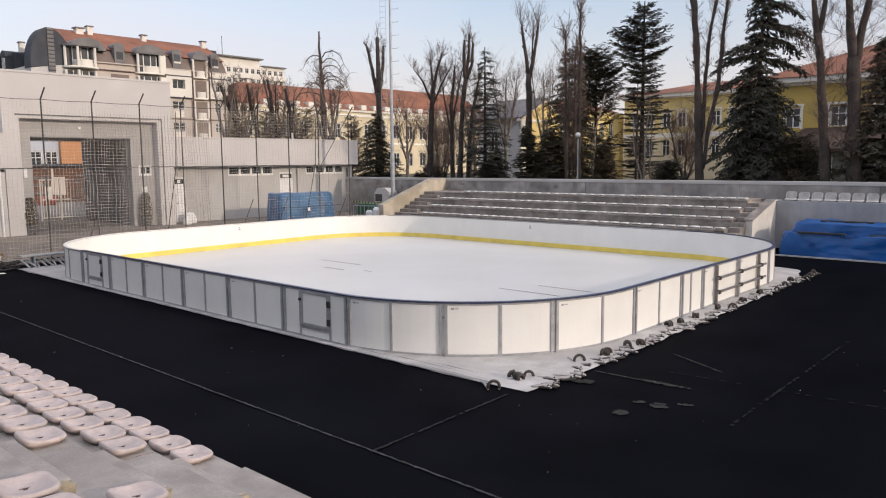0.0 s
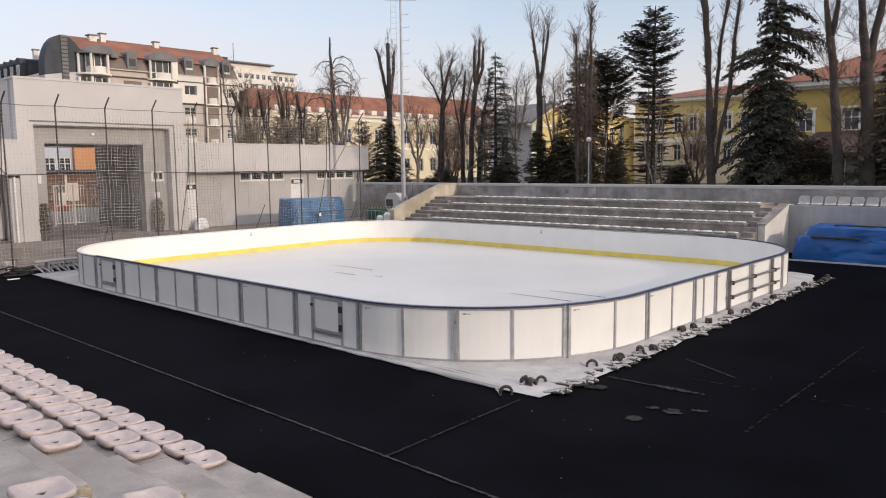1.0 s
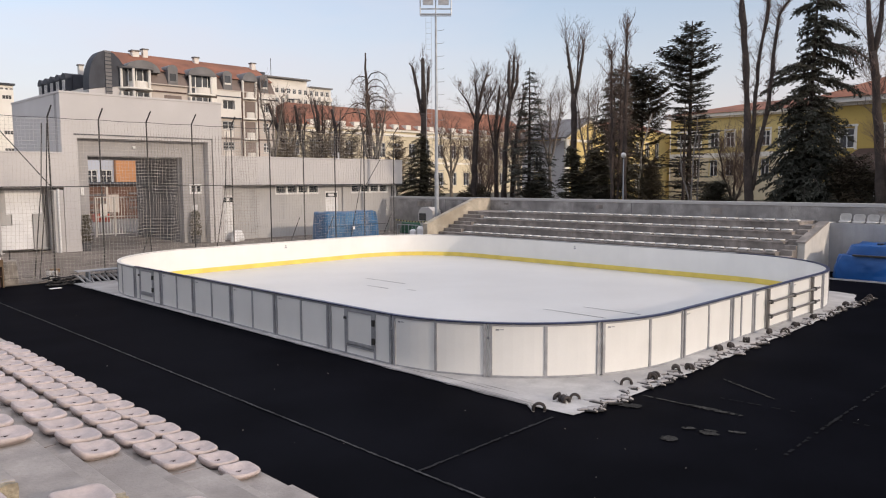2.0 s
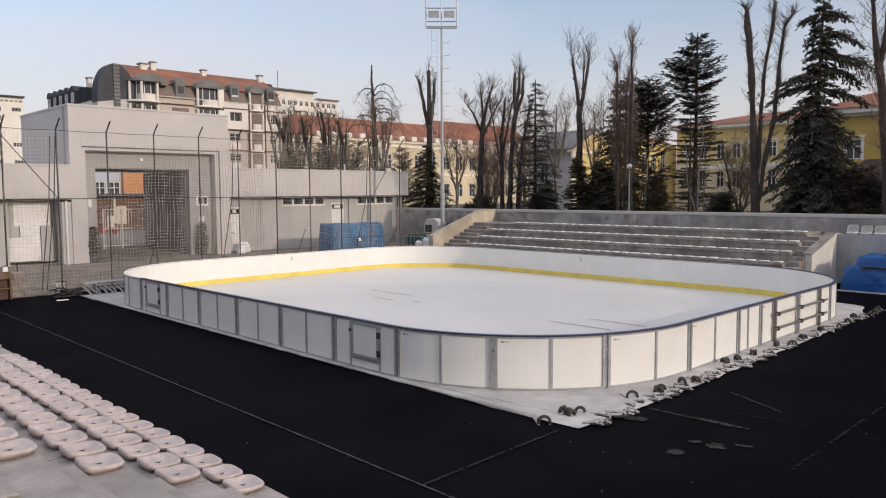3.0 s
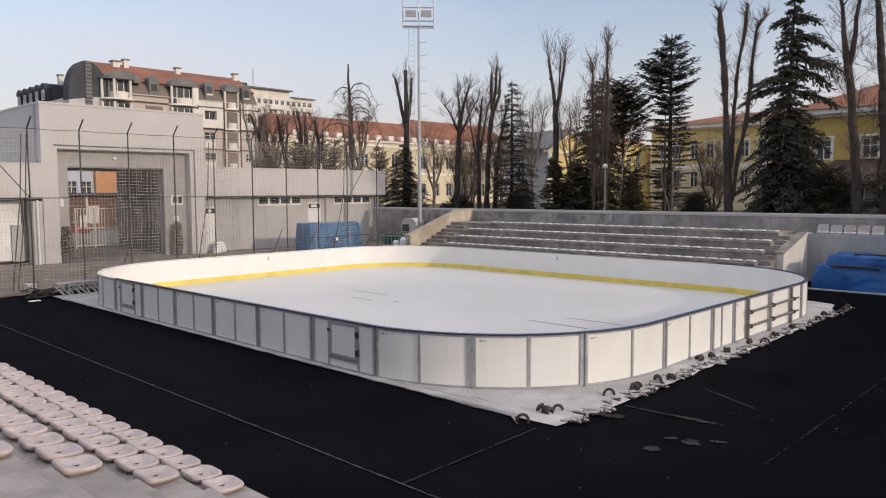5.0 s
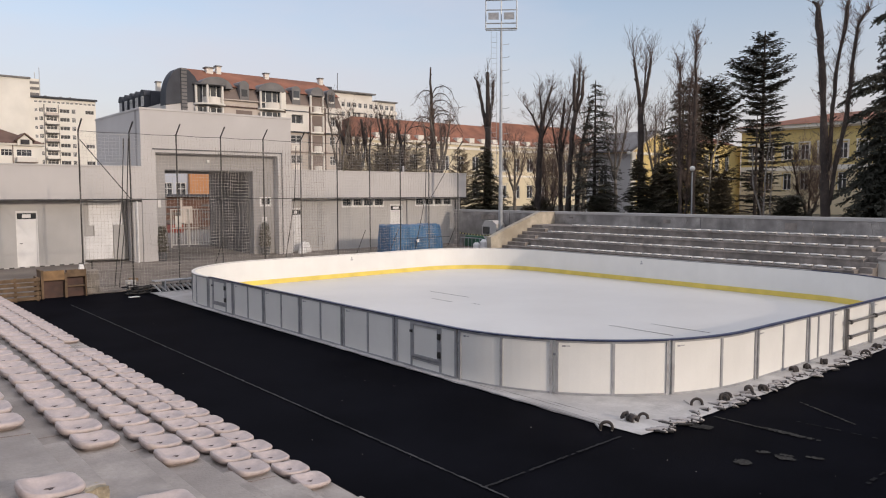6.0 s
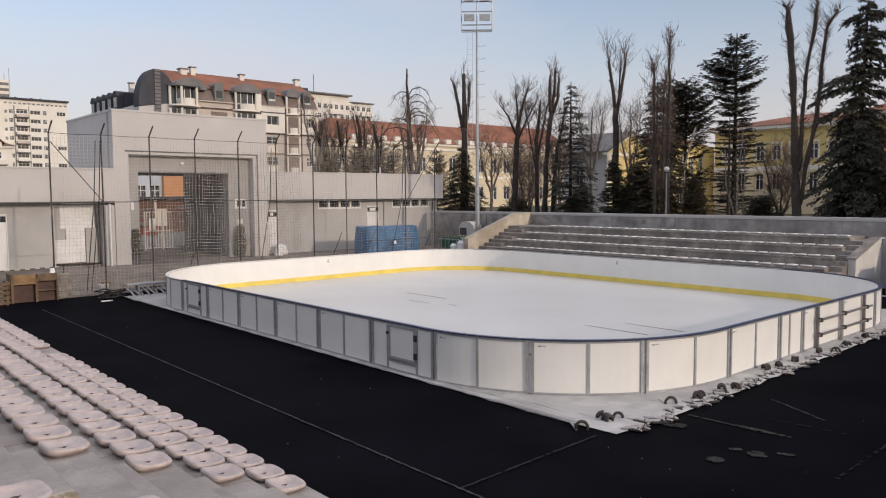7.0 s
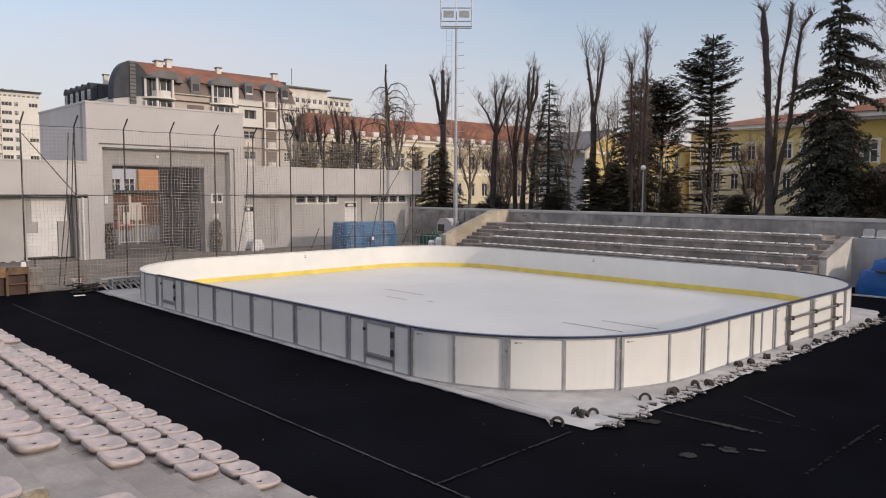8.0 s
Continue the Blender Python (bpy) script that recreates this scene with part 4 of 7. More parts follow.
for k in range(26):
    m = pose(30.78, 9.13 - 0.472 * k, 1.822, 0, 0, 0) @ Matrix.Diagonal((1, 1, 0.95, 1))
    if k == 0:
        chair.matrix_basis = m
    else:
        copy_thing(chair, m)

# ---- ball net on bent posts ----
NY = 28.32
POSTS = (7.0, 8.72, 10.45, 12.22, 14.05, 15.78, 17.6, 19.35, 21.1, 22.85, 24.75)
fence = thing("ball_net_fence", "tall dark ball net hung on bent steel posts", "fence")
for i, x in enumerate(POSTS):
    part("post", tubes((((x, NY, 0.0), (x, NY, 5.82), (x + 0.05, NY - 0.30, 6.2)), 0.027), n=8), M["steel_dark"], fence)
for xa, za, xb, zb in ((8.8, 3.3, 7.05, 5.5), (22.95, 3.3, 24.7, 5.7)):
    part("brace", tubes((((xa, NY + 0.03, za), (xb, NY + 0.03, zb)), 0.018), n=6), M["steel_dark"], fence)
for x, dx in ((8.72, 0.0), (8.55, 0.0), (15.6, 0.0), (22.75, 0.0)):
    part("strut", tubes((((x - 0.02, NY + 0.02, 5.6), (x - 0.16, NY - 0.05, 3.4), (x - 0.25, NY + 0.9, 0.06)), 0.018), n=6), M["steel_dark"], fence)
for x in (12.3, 19.1, 21.0, 24.6):
    part("strut", tubes((((x, NY + 0.02, 1.9), (x - 0.35, NY + 0.75, 0.06)), 0.017), n=6), M["steel_dark"], fence)
for z, r in ((3.38, 0.016), (5.8, 0.010), (0.25, 0.008)):
    pts = [(x, NY - 0.01, z - (0.02 if r < 0.012 else 0.0) * math.sin((x - 7) * 1.8) ** 2) for x in np.linspace(7.0, 24.75, 60)]
    part("cable", tubes((pts, r), n=5), M["steel_dark"], fence)


def cord_mesh(u0, u1, z0, z1, cell, r, fold, cord="net"):
    """Net cords as thin three-sided tubes; fold gives the slack."""
    verts, faces = [], []

    def at(u, z):
        f = fold(u) * (0.4 + 0.6 * min(1, abs(z - z1) / 3))
        return (u + 0.4 * f * math.sin(u * 2.3 + z * 0.7) + 0.02 * math.sin(z * 3 + u), NY - 0.04 + f * math.sin(u * 9.0 + 0.5 * math.sin(z)) , z)

    def run(pts, axis):
        base = len(verts)
        for p in pts:
            for k in range(3):
                a = 2.094 * k
                o = (r * math.cos(a), r * math.sin(a))
                verts.append((p[0] + (o[0] if axis else 0), p[1] + o[1], p[2] + (0 if axis else o[0])))
        for i in range(len(pts) - 1):
            for k in range(3):
                a, b = base + 3 * i + k, base + 3 * i + (k + 1) % 3
                faces.append((a, b, b + 3, a + 3))

    u = u0
    while u <= u1:
        run([at(u, z) for z in np.arange(z0, z1 + 0.2, 0.4)], True)
        u += cell / (1 + 2.2 * min(0.35, fold(u) - 0.05))
    z = z0
    while z <= z1:
        run([at(uu, z - 0.03 * math.sin((uu - 7) * 1.8) ** 2) for uu in np.arange(u0, u1 + 0.05, 0.16)], False)
        z += cell
    me = bpy.data.meshes.new("net")
    me.from_pydata(verts, [], faces)
    me.materials.append(M[cord])
    return me


net = piece("net", cord_mesh(7.0, 24.75, 0.12, 5.8, 0.125, 0.0042, lambda u: 0.05 + 0.10 * math.exp(-((u - 13.6) / 1.25) ** 2)), fence, label="dark square-mesh ball net")
tagged(net, kind="stuff")
double = piece("doubled_net", cord_mesh(11.75, 17.0, 0.2, 5.35, 0.118, 0.0055, lambda u: 0.05 + 0.03 * math.sin(u * 2.1), "net_dark"), fence, label="second layer of net drawn over the gateway")
tagged(double, kind="stuff")
slack = piece("slack_net", cord_mesh(7.05, 11.6, 0.05, 1.05, 0.115, 0.006, lambda u: 0.17 + 0.1 * math.sin(u * 1.7), "net_dark"), fence, label="slack folds of spare net near the ground")
tagged(slack, kind="stuff")

# ---- things before the entrance building ----
def lumpy(x0, x1, y0, y1, z0, z1, seed, amp=0.06, cuts=14, taper=0.9):
    bm = bmesh.new()
    bmesh.ops.create_cube(bm, size=1.0)
    bmesh.ops.subdivide_edges(bm, edges=bm.edges, cuts=cuts, use_grid_fill=True)
    off = Vector((seed * 3.1, seed * 1.7, 0))
    for v in bm.verts:
        u = v.co.copy()
        k = 1 - (1 - taper) * max(0, u.z + 0.5) ** 2
        rnd = 1 - 0.12 * max(0, (abs(u.x) * 2) ** 6 * (abs(u.y) * 2) ** 6)
        q = Vector(((x0 + x1) / 2 + u.x * k * rnd * (x1 - x0), (y0 + y1) / 2 + u.y * k * rnd * (y1 - y0), z0 + (u.z + 0.5) * (z1 - z0)))
        low = 1 if u.z > -0.49 else 0
        s = Vector((q.x, q.y, q.z * 0.45)) * 1.7 + off
        f = amp * (noise.noise(s) + 0.6 * abs(noise.noise(s * 2.7)) + 0.35 * noise.noise(s * 6))
        q += Vector((math.copysign(1, u.x) * (abs(u.x) > 0.49), math.copysign(1, u.y) * (abs(u.y) > 0.49), (u.z > 0.49) * 1.0)) * f * (1 if low else 0.5)
        v.co = q
        if not low:
            v.co.z = z0
    return bm


pile = thing("covered_pile", "tall stack covered with a faded blue tarpaulin", "covered stack")
part("tarpaulin", lumpy(23.05, 26.8, 31.7, 33.4, 0.1, 1.86, 1, 0.07, 20, 0.9), M["tarp"], pile, smooth=True)
part("label", boxes((24.62, 24.78, 31.55, 31.60, 0.95, 1.12)), M["paper"], pile)
part("rope", tubes((((22.9, 31.6, 1.2), (24, 31.55, 1.16), (25.5, 31.55, 1.2), (27.0, 31.6, 1.18)), 0.012), n=5), M["steel_dark"], pile)

mats = thing("covered_mats", "stacked sports mats under a bright blue tarpaulin", "covered stack")
part("lower_tarpaulin", lumpy(28.0, 29.9, -9.0, 8.75, 0.0, 0.82, 4, 0.09, 64, 0.98), M["tarp_deep"], mats, smooth=True)
part("upper_tarpaulin", lumpy(28.2, 30.2, -9.0, 8.45, 0.7, 1.17, 7, 0.08, 64, 0.98), M["tarp_deep"], mats, smooth=True)
for i, y in enumerate((7.9, 5.6, 3.0, 0.5)):
    part("batten", boxes((28.02, 28.16, y - 1.4, y + 0.15, 0.84, 0.90), bevel=0.01), M["steel_dark"], mats)
part("batten", boxes((29.2, 29.4, 2.9, 5.4, 1.19, 1.24), (29.2, 29.4, 5.9, 7.6, 1.19, 1.24), bevel=0.01), M["steel_dark"], mats)
part("edge_strip", boxes((27.84, 27.91, -9.0, 8.9, 0.0, 0.05)), M["mat"], mats, "pale strip along the tarpaulin's foot")

bench = thing("metal_bench", "low silver metal bench beside the rink boards", "bench")
part("seat_plank", boxes((9.05, 10.95, 27.05, 27.42, 0.40, 0.44), bevel=0.008), M["bench_top"], bench)
for x in (9.45, 10.55):
    part("leg", boxes((x - 0.03, x + 0.03, 27.08, 27.14, 0.0, 0.40)), M["steel_light"], bench)
    part("leg", boxes((x - 0.03, x + 0.03, 27.33, 27.39, 0.0, 0.40)), M["steel_light"], bench)
arch = thing("pipe_arch", "bent white pipe end standing under the bench", "pipe", "bent pipes under the bench")
part("pipe", tubes((((0, -0.32, 0.02), (0.02, -0.15, 0.05), (-0.03, 0.0, 0.14), (-0.10, 0.1, 0.24), (-0.14, 0.18, 0.25)), (0.022, 0.03, 0.034, 0.03, 0.024)), n=8), M["mat"], arch, smooth=True)
part("sleeve", tubes((((-0.14, 0.18, 0.25), (-0.17, 0.22, 0.22)), 0.03), n=8), M["rubber"], arch)
for k in range(10):
    m = pose(9.2 + 0.18 * k, 27.1 + 0.03 * (k % 3), 0.01, 0, 0, 14 * math.sin(k * 2.1))
    if k == 0:
        arch.matrix_basis = m
    else:
        copy_thing(arch, m)
heap = thing("hose_heap", "heap of black rubber hoses on the asphalt", "hose")
rng = random.Random(3)
for k in range(9):
    x, y = 8.62 + rng.uniform(-0.25, 0.25), 27.25 + rng.uniform(-0.2, 0.3)
    pts = [(x + 0.35 * math.cos(a + k) * rng.uniform(0.6, 1.3), y + 0.3 * math.sin(a * 1.3 + k), 0.03 + 0.07 * (k % 4) + 0.04 * math.sin(a * 2) ** 2) for a in np.linspace(0, 3.5, 9)]
    part("hose", tubes((pts, 0.028), n=6), M["rubber"], heap, smooth=True)

# crates and boards at the field's far edge
crate = thing("wooden_crate", "rough slatted wooden crate of old planks", "crate")
for z in (0.04, 0.2, 0.36, 0.52, 0.66):
    part("slat", boxes((3.9, 5.42, 27.62, 27.66, z, z + 0.11), bevel=0.004), M["wood"], crate)
    part("slat", boxes((5.44, 5.48, 27.68, 28.5, z, z + 0.11), bevel=0.004), M["wood"], crate)
for x in (3.95, 4.7, 5.36):
    part("post", boxes((x, x + 0.07, 27.665, 27.73, 0, 0.8)), M["wood"], crate)
part("lid", boxes((3.9, 5.42, 27.7, 28.5, 0.66, 0.70)), M["wood"], crate)
cab = thing("old_cabinet", "low brown cabinet with a pale wooden front rail", "cabinet")
part("side_panel", boxes((5.56, 5.64, 27.95, 28.6, 0, 0.98)), M["wood"], cab)
part("side_panel", boxes((6.30, 6.38, 27.95, 28.6, 0, 0.86)), M["wood"], cab)
part("side_panel", boxes((6.96, 7.0, 27.95, 28.2, 0, 0.95)), M["wood"], cab)
part("rail", boxes((5.64, 6.30, 27.96, 28.02, 0.62, 0.95), bevel=0.006), M["cardboard"], cab)
part("rail", boxes((6.38, 6.96, 27.96, 28.02, 0.70, 0.95), bevel=0.006), M["wood"], cab)
part("back_panel", boxes((5.64, 6.30, 28.15, 28.2, 0, 0.94)), M["brown"], cab)
part("back_panel", boxes((6.38, 6.96, 28.15, 28.2, 0, 0.94)), M["brown"], cab)
part("shelf", boxes((6.38, 6.96, 27.98, 28.15, 0.36, 0.39)), M["wood"], cab)
bag = thing("white_bag", "small white plastic bag hung on the fence post", "bag")
part("pouch", lumpy(6.78, 6.96, 28.0, 28.12, 0.72, 1.1, 3, 0.02, 5, 0.6), M["paper"], bag, smooth=True)
part("cord", tubes((((6.87, 28.06, 1.06), (6.98, 28.28, 1.3)), 0.008), n=5), M["steel_dark"], bag)
heap2 = thing("net_bundle", "bundled spare netting against the fence", "net bundle")
part("netting", lumpy(7.1, 7.55, 28.36, 28.75, 0.03, 0.85, 6, 0.08, 8, 0.8), M["net_dark"], heap2)
for (x, y, w, d, h) in ((9.3, 30.6, 0.3, 0.25, 0.18),):
    b = thing("cardboard_box", "small brown cardboard box on the paving", "box")
    part("carton", boxes((x, x + w, y, y + d, 0.03, 0.03 + h), bevel=0.008), M["cardboard"], b)
    part("flap", boxes((x, x + w, y - 0.1, y, h + 0.02, h + 0.03)), M["cardboard"], b)
tape = thing("barrier_tape", "striped black and white barrier tape strung across", "tape")
bm, bm2 = bmesh.new(), bmesh.new()
for k in range(60):
    x = -2 + k * 0.16
    z = 1.02 - 0.05 * math.sin((x + 2) / 9.6 * math.pi)
    box(bm if k % 2 else bm2, x, x + 0.158, 29.4, 29.404, z, z + 0.035)
tagged(part("dark_stripe", bm, M["steel_dark"], tape), kind="stuff")
tagged(part("pale_stripe", bm2, M["plaster"], tape), kind="stuff")
part("stake", tubes((((-2, 29.42, 0.03), (-2, 29.42, 1.1)), 0.02)), M["steel_dark"], tape)
part("stake", tubes((((7.58, 29.42, 0.03), (7.58, 29.42, 1.1)), 0.02)), M["steel_dark"], tape)

# planters and gate in the passage
for x in (12.52, 17.95):
    t = thing("planter_shrub", "dark evergreen shrub clipped tall beside the gateway", "shrub")
    bm = bmesh.new()
    rg = random.Random(int(x * 10))
    for k in range(700):
        a, z = rg.uniform(0, 6.283), rg.uniform(0.35, 1.65)
        r = 0.3 * math.sqrt(rg.random()) * (1.0 - 0.5 * max(0, (z - 1.1) / 0.6))
        c = Vector((x + r * math.cos(a), 36.1 + r * math.sin(a), 0.36 + z))
        d = Vector((rg.uniform(-1, 1), rg.uniform(-1, 1), rg.uniform(0, 1.3))).normalized() * 0.09
        e = d.cross(Vector((rg.uniform(-1, 1), 1, rg.uniform(-1, 1)))).normalized() * 0.03
        bm.faces.new([bm.verts.new(q) for q in (c - e, c + e, c + d)])
    part("foliage", bm, M["needles"], t)
    part("pot", tubes((((x, 36.1, 0.36), (x, 36.1, 0.8)), (0.2, 0.27)), n=14), M["dark_trim"], t)
gate = thing("barred_gate", "white barred metal gate standing in the passage", "gate")
GX = 15.1
# posts and rails in duller plaster: shade of the passage put into colour
for x in (GX, GX + 1.0, GX + 2.5):
    part("gate_post", boxes((x, x + 0.07, 42.0, 42.05, 0.55, 2.75)), M["plaster"], gate)
for z in (0.66, 1.62, 2.68):
    part("gate_rail", boxes((GX + 0.07, GX + 2.5, 42.055, 42.085, z, z + 0.06)), M["plaster"], gate)
for k in range(15):
    x = GX + 0.14 + k * 0.158
    part("bar", boxes((x, x + 0.022, 42.015, 42.035, 0.66, 2.74)), M["white_frame"], gate)
part("sign", boxes((GX + 0.25, GX + 0.6, 41.97, 41.995, 1.7, 2.35)), M["paper"], gate)
for (x, y, z, s) in ((20.0, 35.9, 0.36, 0.42), (19.75, 35.6, 0.34, 0.3)):
    b = thing("rubbish_bag", "white plastic rubbish bag on the paving", "bag")
    part("pouch", lumpy(x, x + s * 1.5, y, y + s, z, z + s * 1.3, int(x * 7), 0.05, 6, 0.6), M["paper"], b, smooth=True)
    part("knot", tubes((((x + s * 0.75, y + s / 2, z + s * 1.25), (x + s * 0.78, y + s / 2, z + s * 1.5)), (0.05, 0.02)), n=6), M["paper"], b)

# ---- between terrace and building ----
hut = thing("meter_hut", "small pale concrete hut with a dark hatch", "hut")
bm = prism(bmesh.new(), ((31.15, 0.0), (32.35, 0.0), (32.35, 1.66), (32.1, 1.98), (31.45, 1.98), (31.15, 1.78)), 30.2, 30.9, axis="x")
part("body", bm, M["plaster"], hut)
part("hatch", boxes((30.17, 30.2, 31.7, 32.25, 1.2, 1.62)), M["glass"], hut)
fenc = thing("low_barrier", "low barrier with striped yellow tape and green cover", "barrier")
for k in range(10):
    y = 29.9 + 0.32 * k
    part("bar", tubes((((28.9, y, 0.0), (28.9, y, 1.0)), 0.02), n=6), M["steel_light"], fenc)
part("rail", tubes((((28.9, 29.9, 1.0), (28.9, 32.8, 1.0)), 0.025), n=6), M["steel_light"], fenc)
bm, bm2 = bmesh.new(), bmesh.new()
for k in range(26):
    y = 29.6 + 0.125 * k
    z = 1.24 - 0.08 * math.sin(k / 26 * math.pi)
    box(bm if k % 2 else bm2, 28.85, 28.856, y, y + 0.124, z, z + 0.07)
tagged(part("yellow_stripe", bm, M["hazard"], fenc), kind="stuff")
tagged(part("dark_stripe", bm2, M["steel_dark"], fenc), kind="stuff")
part("cover", lumpy(28.95, 29.6, 31.3, 32.7, 0.5, 1.12, 8, 0.06, 8, 0.8), M["green"], fenc, smooth=True)
for (y, h) in ((30.5, 1.0), (31.1, 0.8)):
    t = thing("white_container", "upright white plastic container", "container")
    part("vessel", tubes((((28.6, y, 0), (28.6, y, h * 0.85), (28.6, y, h)), (0.2, 0.2, 0.1)), n=12), M["paper"], t)
    part("cap", tubes((((28.6, y, h), (28.6, y, h + 0.06)), 0.08), n=10), M["green"], t)

# ---- floodlight mast ----
mx, my = 30.15, 30.72
mast = thing("floodlight_mast", "tall grey floodlight mast with ladder and lamp rack", "floodlight")
part("pole", tubes((((mx, my, 0), (mx, my, 3.9), (mx, my, 3.95), (mx, my, 12.9)), (0.135, 0.12, 0.105, 0.055)), n=16), M["steel_light"], mast, smooth=False)
part("base_plate", boxes((mx - 0.3, mx + 0.3, my - 0.3, my + 0.3, 0, 0.03)), M["steel_light"], mast)
lx, ly = mx - 0.24, my + 0.34
ladder = part("ladder", tubes((((lx - 0.1, ly + 0.12, 5.2), (lx - 0.1, ly + 0.12, 12.8)), 0.009), (((lx + 0.1, ly - 0.12, 5.2), (lx + 0.1, ly - 0.12, 12.8)), 0.009), n=5), M["steel_light"], mast)
for k in range(25):
    z = 5.3 + 0.3 * k
    part("rung", tubes((((lx - 0.1, ly + 0.12, z), (lx + 0.1, ly - 0.12, z)), 0.008), n=5), M["steel_light"], ladder)
for k in range(13):
    z = 3.4 + 0.72 * k
    part("step_iron", tubes((((mx, my, z), (mx + 0.28, my - 0.3, z + 0.02), (mx + 0.3, my - 0.34, z + 0.08)), 0.013), n=5), M["steel_light"], mast)
a = Vector((0.72, -0.69, 0))            # the rack faces the rink
q = Vector((mx, my, 0))


def rk(u, z, d=0.0):
    return tuple(q + a * u + Vector((-0.69, -0.72, 0)) * d + Vector((0, 0, z)))


for z in (12.95, 13.25, 14.0, 14.55):
    part("rack_bar", tubes(((rk(-0.88, z), rk(0.88, z)), 0.035), n=6), M["steel_light"], mast)
for u in (-0.88, 0.0, 0.88):
    part("rack_post", tubes(((rk(u, 12.9), rk(u, 15.4)), 0.035), n=6), M["steel_light"], mast)
part("platform", tubes(((rk(-0.88, 12.92, -0.25), rk(0.88, 12.92, -0.25)), 0.03), ((rk(-0.88, 12.92, 0.25), rk(0.88, 12.92, 0.25)), 0.03), n=6), M["steel_light"], mast)
for zz in (13.62, 14.75):
    for u in (-0.44, 0.44):
        bm = bmesh.new()
        ve = [bm.verts.new(rk(u + du, zz + dz, dd)) for dd, k in ((-0.05, 0.7), (0.16, 1.0)) for du, dz in ((-0.3 * k, -0.2 * k), (0.3 * k, -0.2 * k), (0.3 * k, 0.2 * k), (-0.3 * k, 0.2 * k))]
        for f in ((3, 2, 1, 0), (0, 1, 5, 4), (1, 2, 6, 5), (2, 3, 7, 6), (3, 0, 4, 7), (4, 5, 6, 7)):
            bm.faces.new([ve[i] for i in f])
        lamp = part("floodlight", bm, M["steel_light"], mast)
        bm = bmesh.new()
        bm.faces.new([bm.verts.new(rk(u + du, zz + dz, 0.165)) for du, dz in ((-0.25, -0.15), (0.25, -0.15), (0.25, 0.15), (-0.25, 0.15))])
        part("lens", bm, M["alu"], lamp)

# globe lamp in the park
gl = thing("park_lamp", "white globe lamp on a slim pale post", "street lamp")
part("post", tubes((((37.5, 22.9, 1.5), (37.5, 22.9, 4.75)), (0.045, 0.035)), n=8), M["steel_light"], gl)
bm = bmesh.new()
bmesh.ops.create_uvsphere(bm, u_segments=16, v_segments=10, radius=0.15)
for v in bm.verts:
    v.co += Vector((37.5, 22.9, 4.95))
part("globe", bm, M["globe"], gl, smooth=True)

# small litter by the bench
b = thing("white_box", "small white plastic box by the net fence", "box")
part("carton", boxes((8.55, 8.85, 28.5, 28.75, 0.03, 0.33), bevel=0.015), M["white_door"], b)
part("lid", boxes((8.53, 8.87, 28.48, 28.77, 0.33, 0.36), bevel=0.008), M["white_door"], b)
b = thing("white_board", "flat white board scrap on the asphalt", "scrap")
part("board", boxes((7.95, 8.3, 26.35, 26.53, 0.004, 0.02), bevel=0.004), M["paper"], b)


# ---- buildings beyond ----
WIN = {}


def window_mesh(w, h, bars):
    key = (round(w, 2), round(h, 2), bars)
    if key not in WIN:
        f = 0.07
        us = [-w / 2, -w / 2 + f]
        for k in range(1, bars + 1):
            u = -w / 2 + w * k / (bars + 1)
            us += [u - 0.03, u + 0.03]
        us += [w / 2 - f, w / 2]
        zs = [0, f, h * 0.62, h * 0.62 + 0.05, h - f, h] if bars and h > 1.2 else [0, f, h - f, h]
        open_u = [(us[i], us[i + 1]) for i in range(1, len(us) - 2, 2)]
        open_z = [(zs[i], zs[i + 1]) for i in range(1, len(zs) - 2, 2)]
        bm = slab(bmesh.new(), us, zs, lambda u, z: not (any(p < u < q for p, q in open_u) and any(p < z < q for p, q in open_z)), 0.08, 0.18, lambda u, z, d: (u, d, z))
        fr = bpy.data.meshes.new("window")
        bm.to_mesh(fr)
        bm.free()
        fr.materials.append(M["white_frame"])
        bm = boxes((-w / 2 + f, w / 2 - f, 0.15, 0.17, f, h - f))
        pn = bpy.data.meshes.new("pane")
        bm.to_mesh(pn)
        bm.free()
        pn.materials.append(M["window"])
        WIN[key] = (fr, pn)
    return WIN[key]


def add_window(parent, face, plane, u, z, w, h, bars=1):
    fr, pn = window_mesh(w, h, bars)
    m = pose(u, plane, z) if face == "y" else pose(plane, u, z, 0, 0, -90)
    ob = piece("window", fr, parent, m)
    piece("pane", pn, ob)
    return ob


def house(name, label, x0, x1, y0, y1, z0, z1, wall, wy=(), wx=(), bars=1, category="building"):
    """Four walls with real openings towards -y and -x; windows are (u, z, w, h)."""
    t = thing(name, label, category)
    th = 0.35
    bm = bmesh.new()
    wall_y(bm, x0, x1, z0, z1, y0, y0 + th, [(u - w / 2, u + w / 2, z, z + h) for u, z, w, h in wy])
    part("wall", bm, M[wall], t)
    bm = bmesh.new()
    wall_x(bm, y0 + th, y1, z0, z1, x0, x0 + th, [(u - w / 2, u + w / 2, z, z + h) for u, z, w, h in wx])
    part("wall", bm, M[wall], t)
    part("wall", boxes((x0 + th, x1, y1 - th, y1, z0, z1), (x1 - th, x1, y0 + th, y1 - th, z0, z1)), M[wall], t)
    part("floor_slab", boxes((x0 + th, x1 - th, y0 + th, y1 - th, z1 - 0.3, z1)), M[wall], t)
    for u, z, w, h in wy:
        add_window(t, "y", y0, u, z, w, h, bars)
    for u, z, w, h in wx:
        add_window(t, "x", x0, u, z, w, h, bars)
    return t


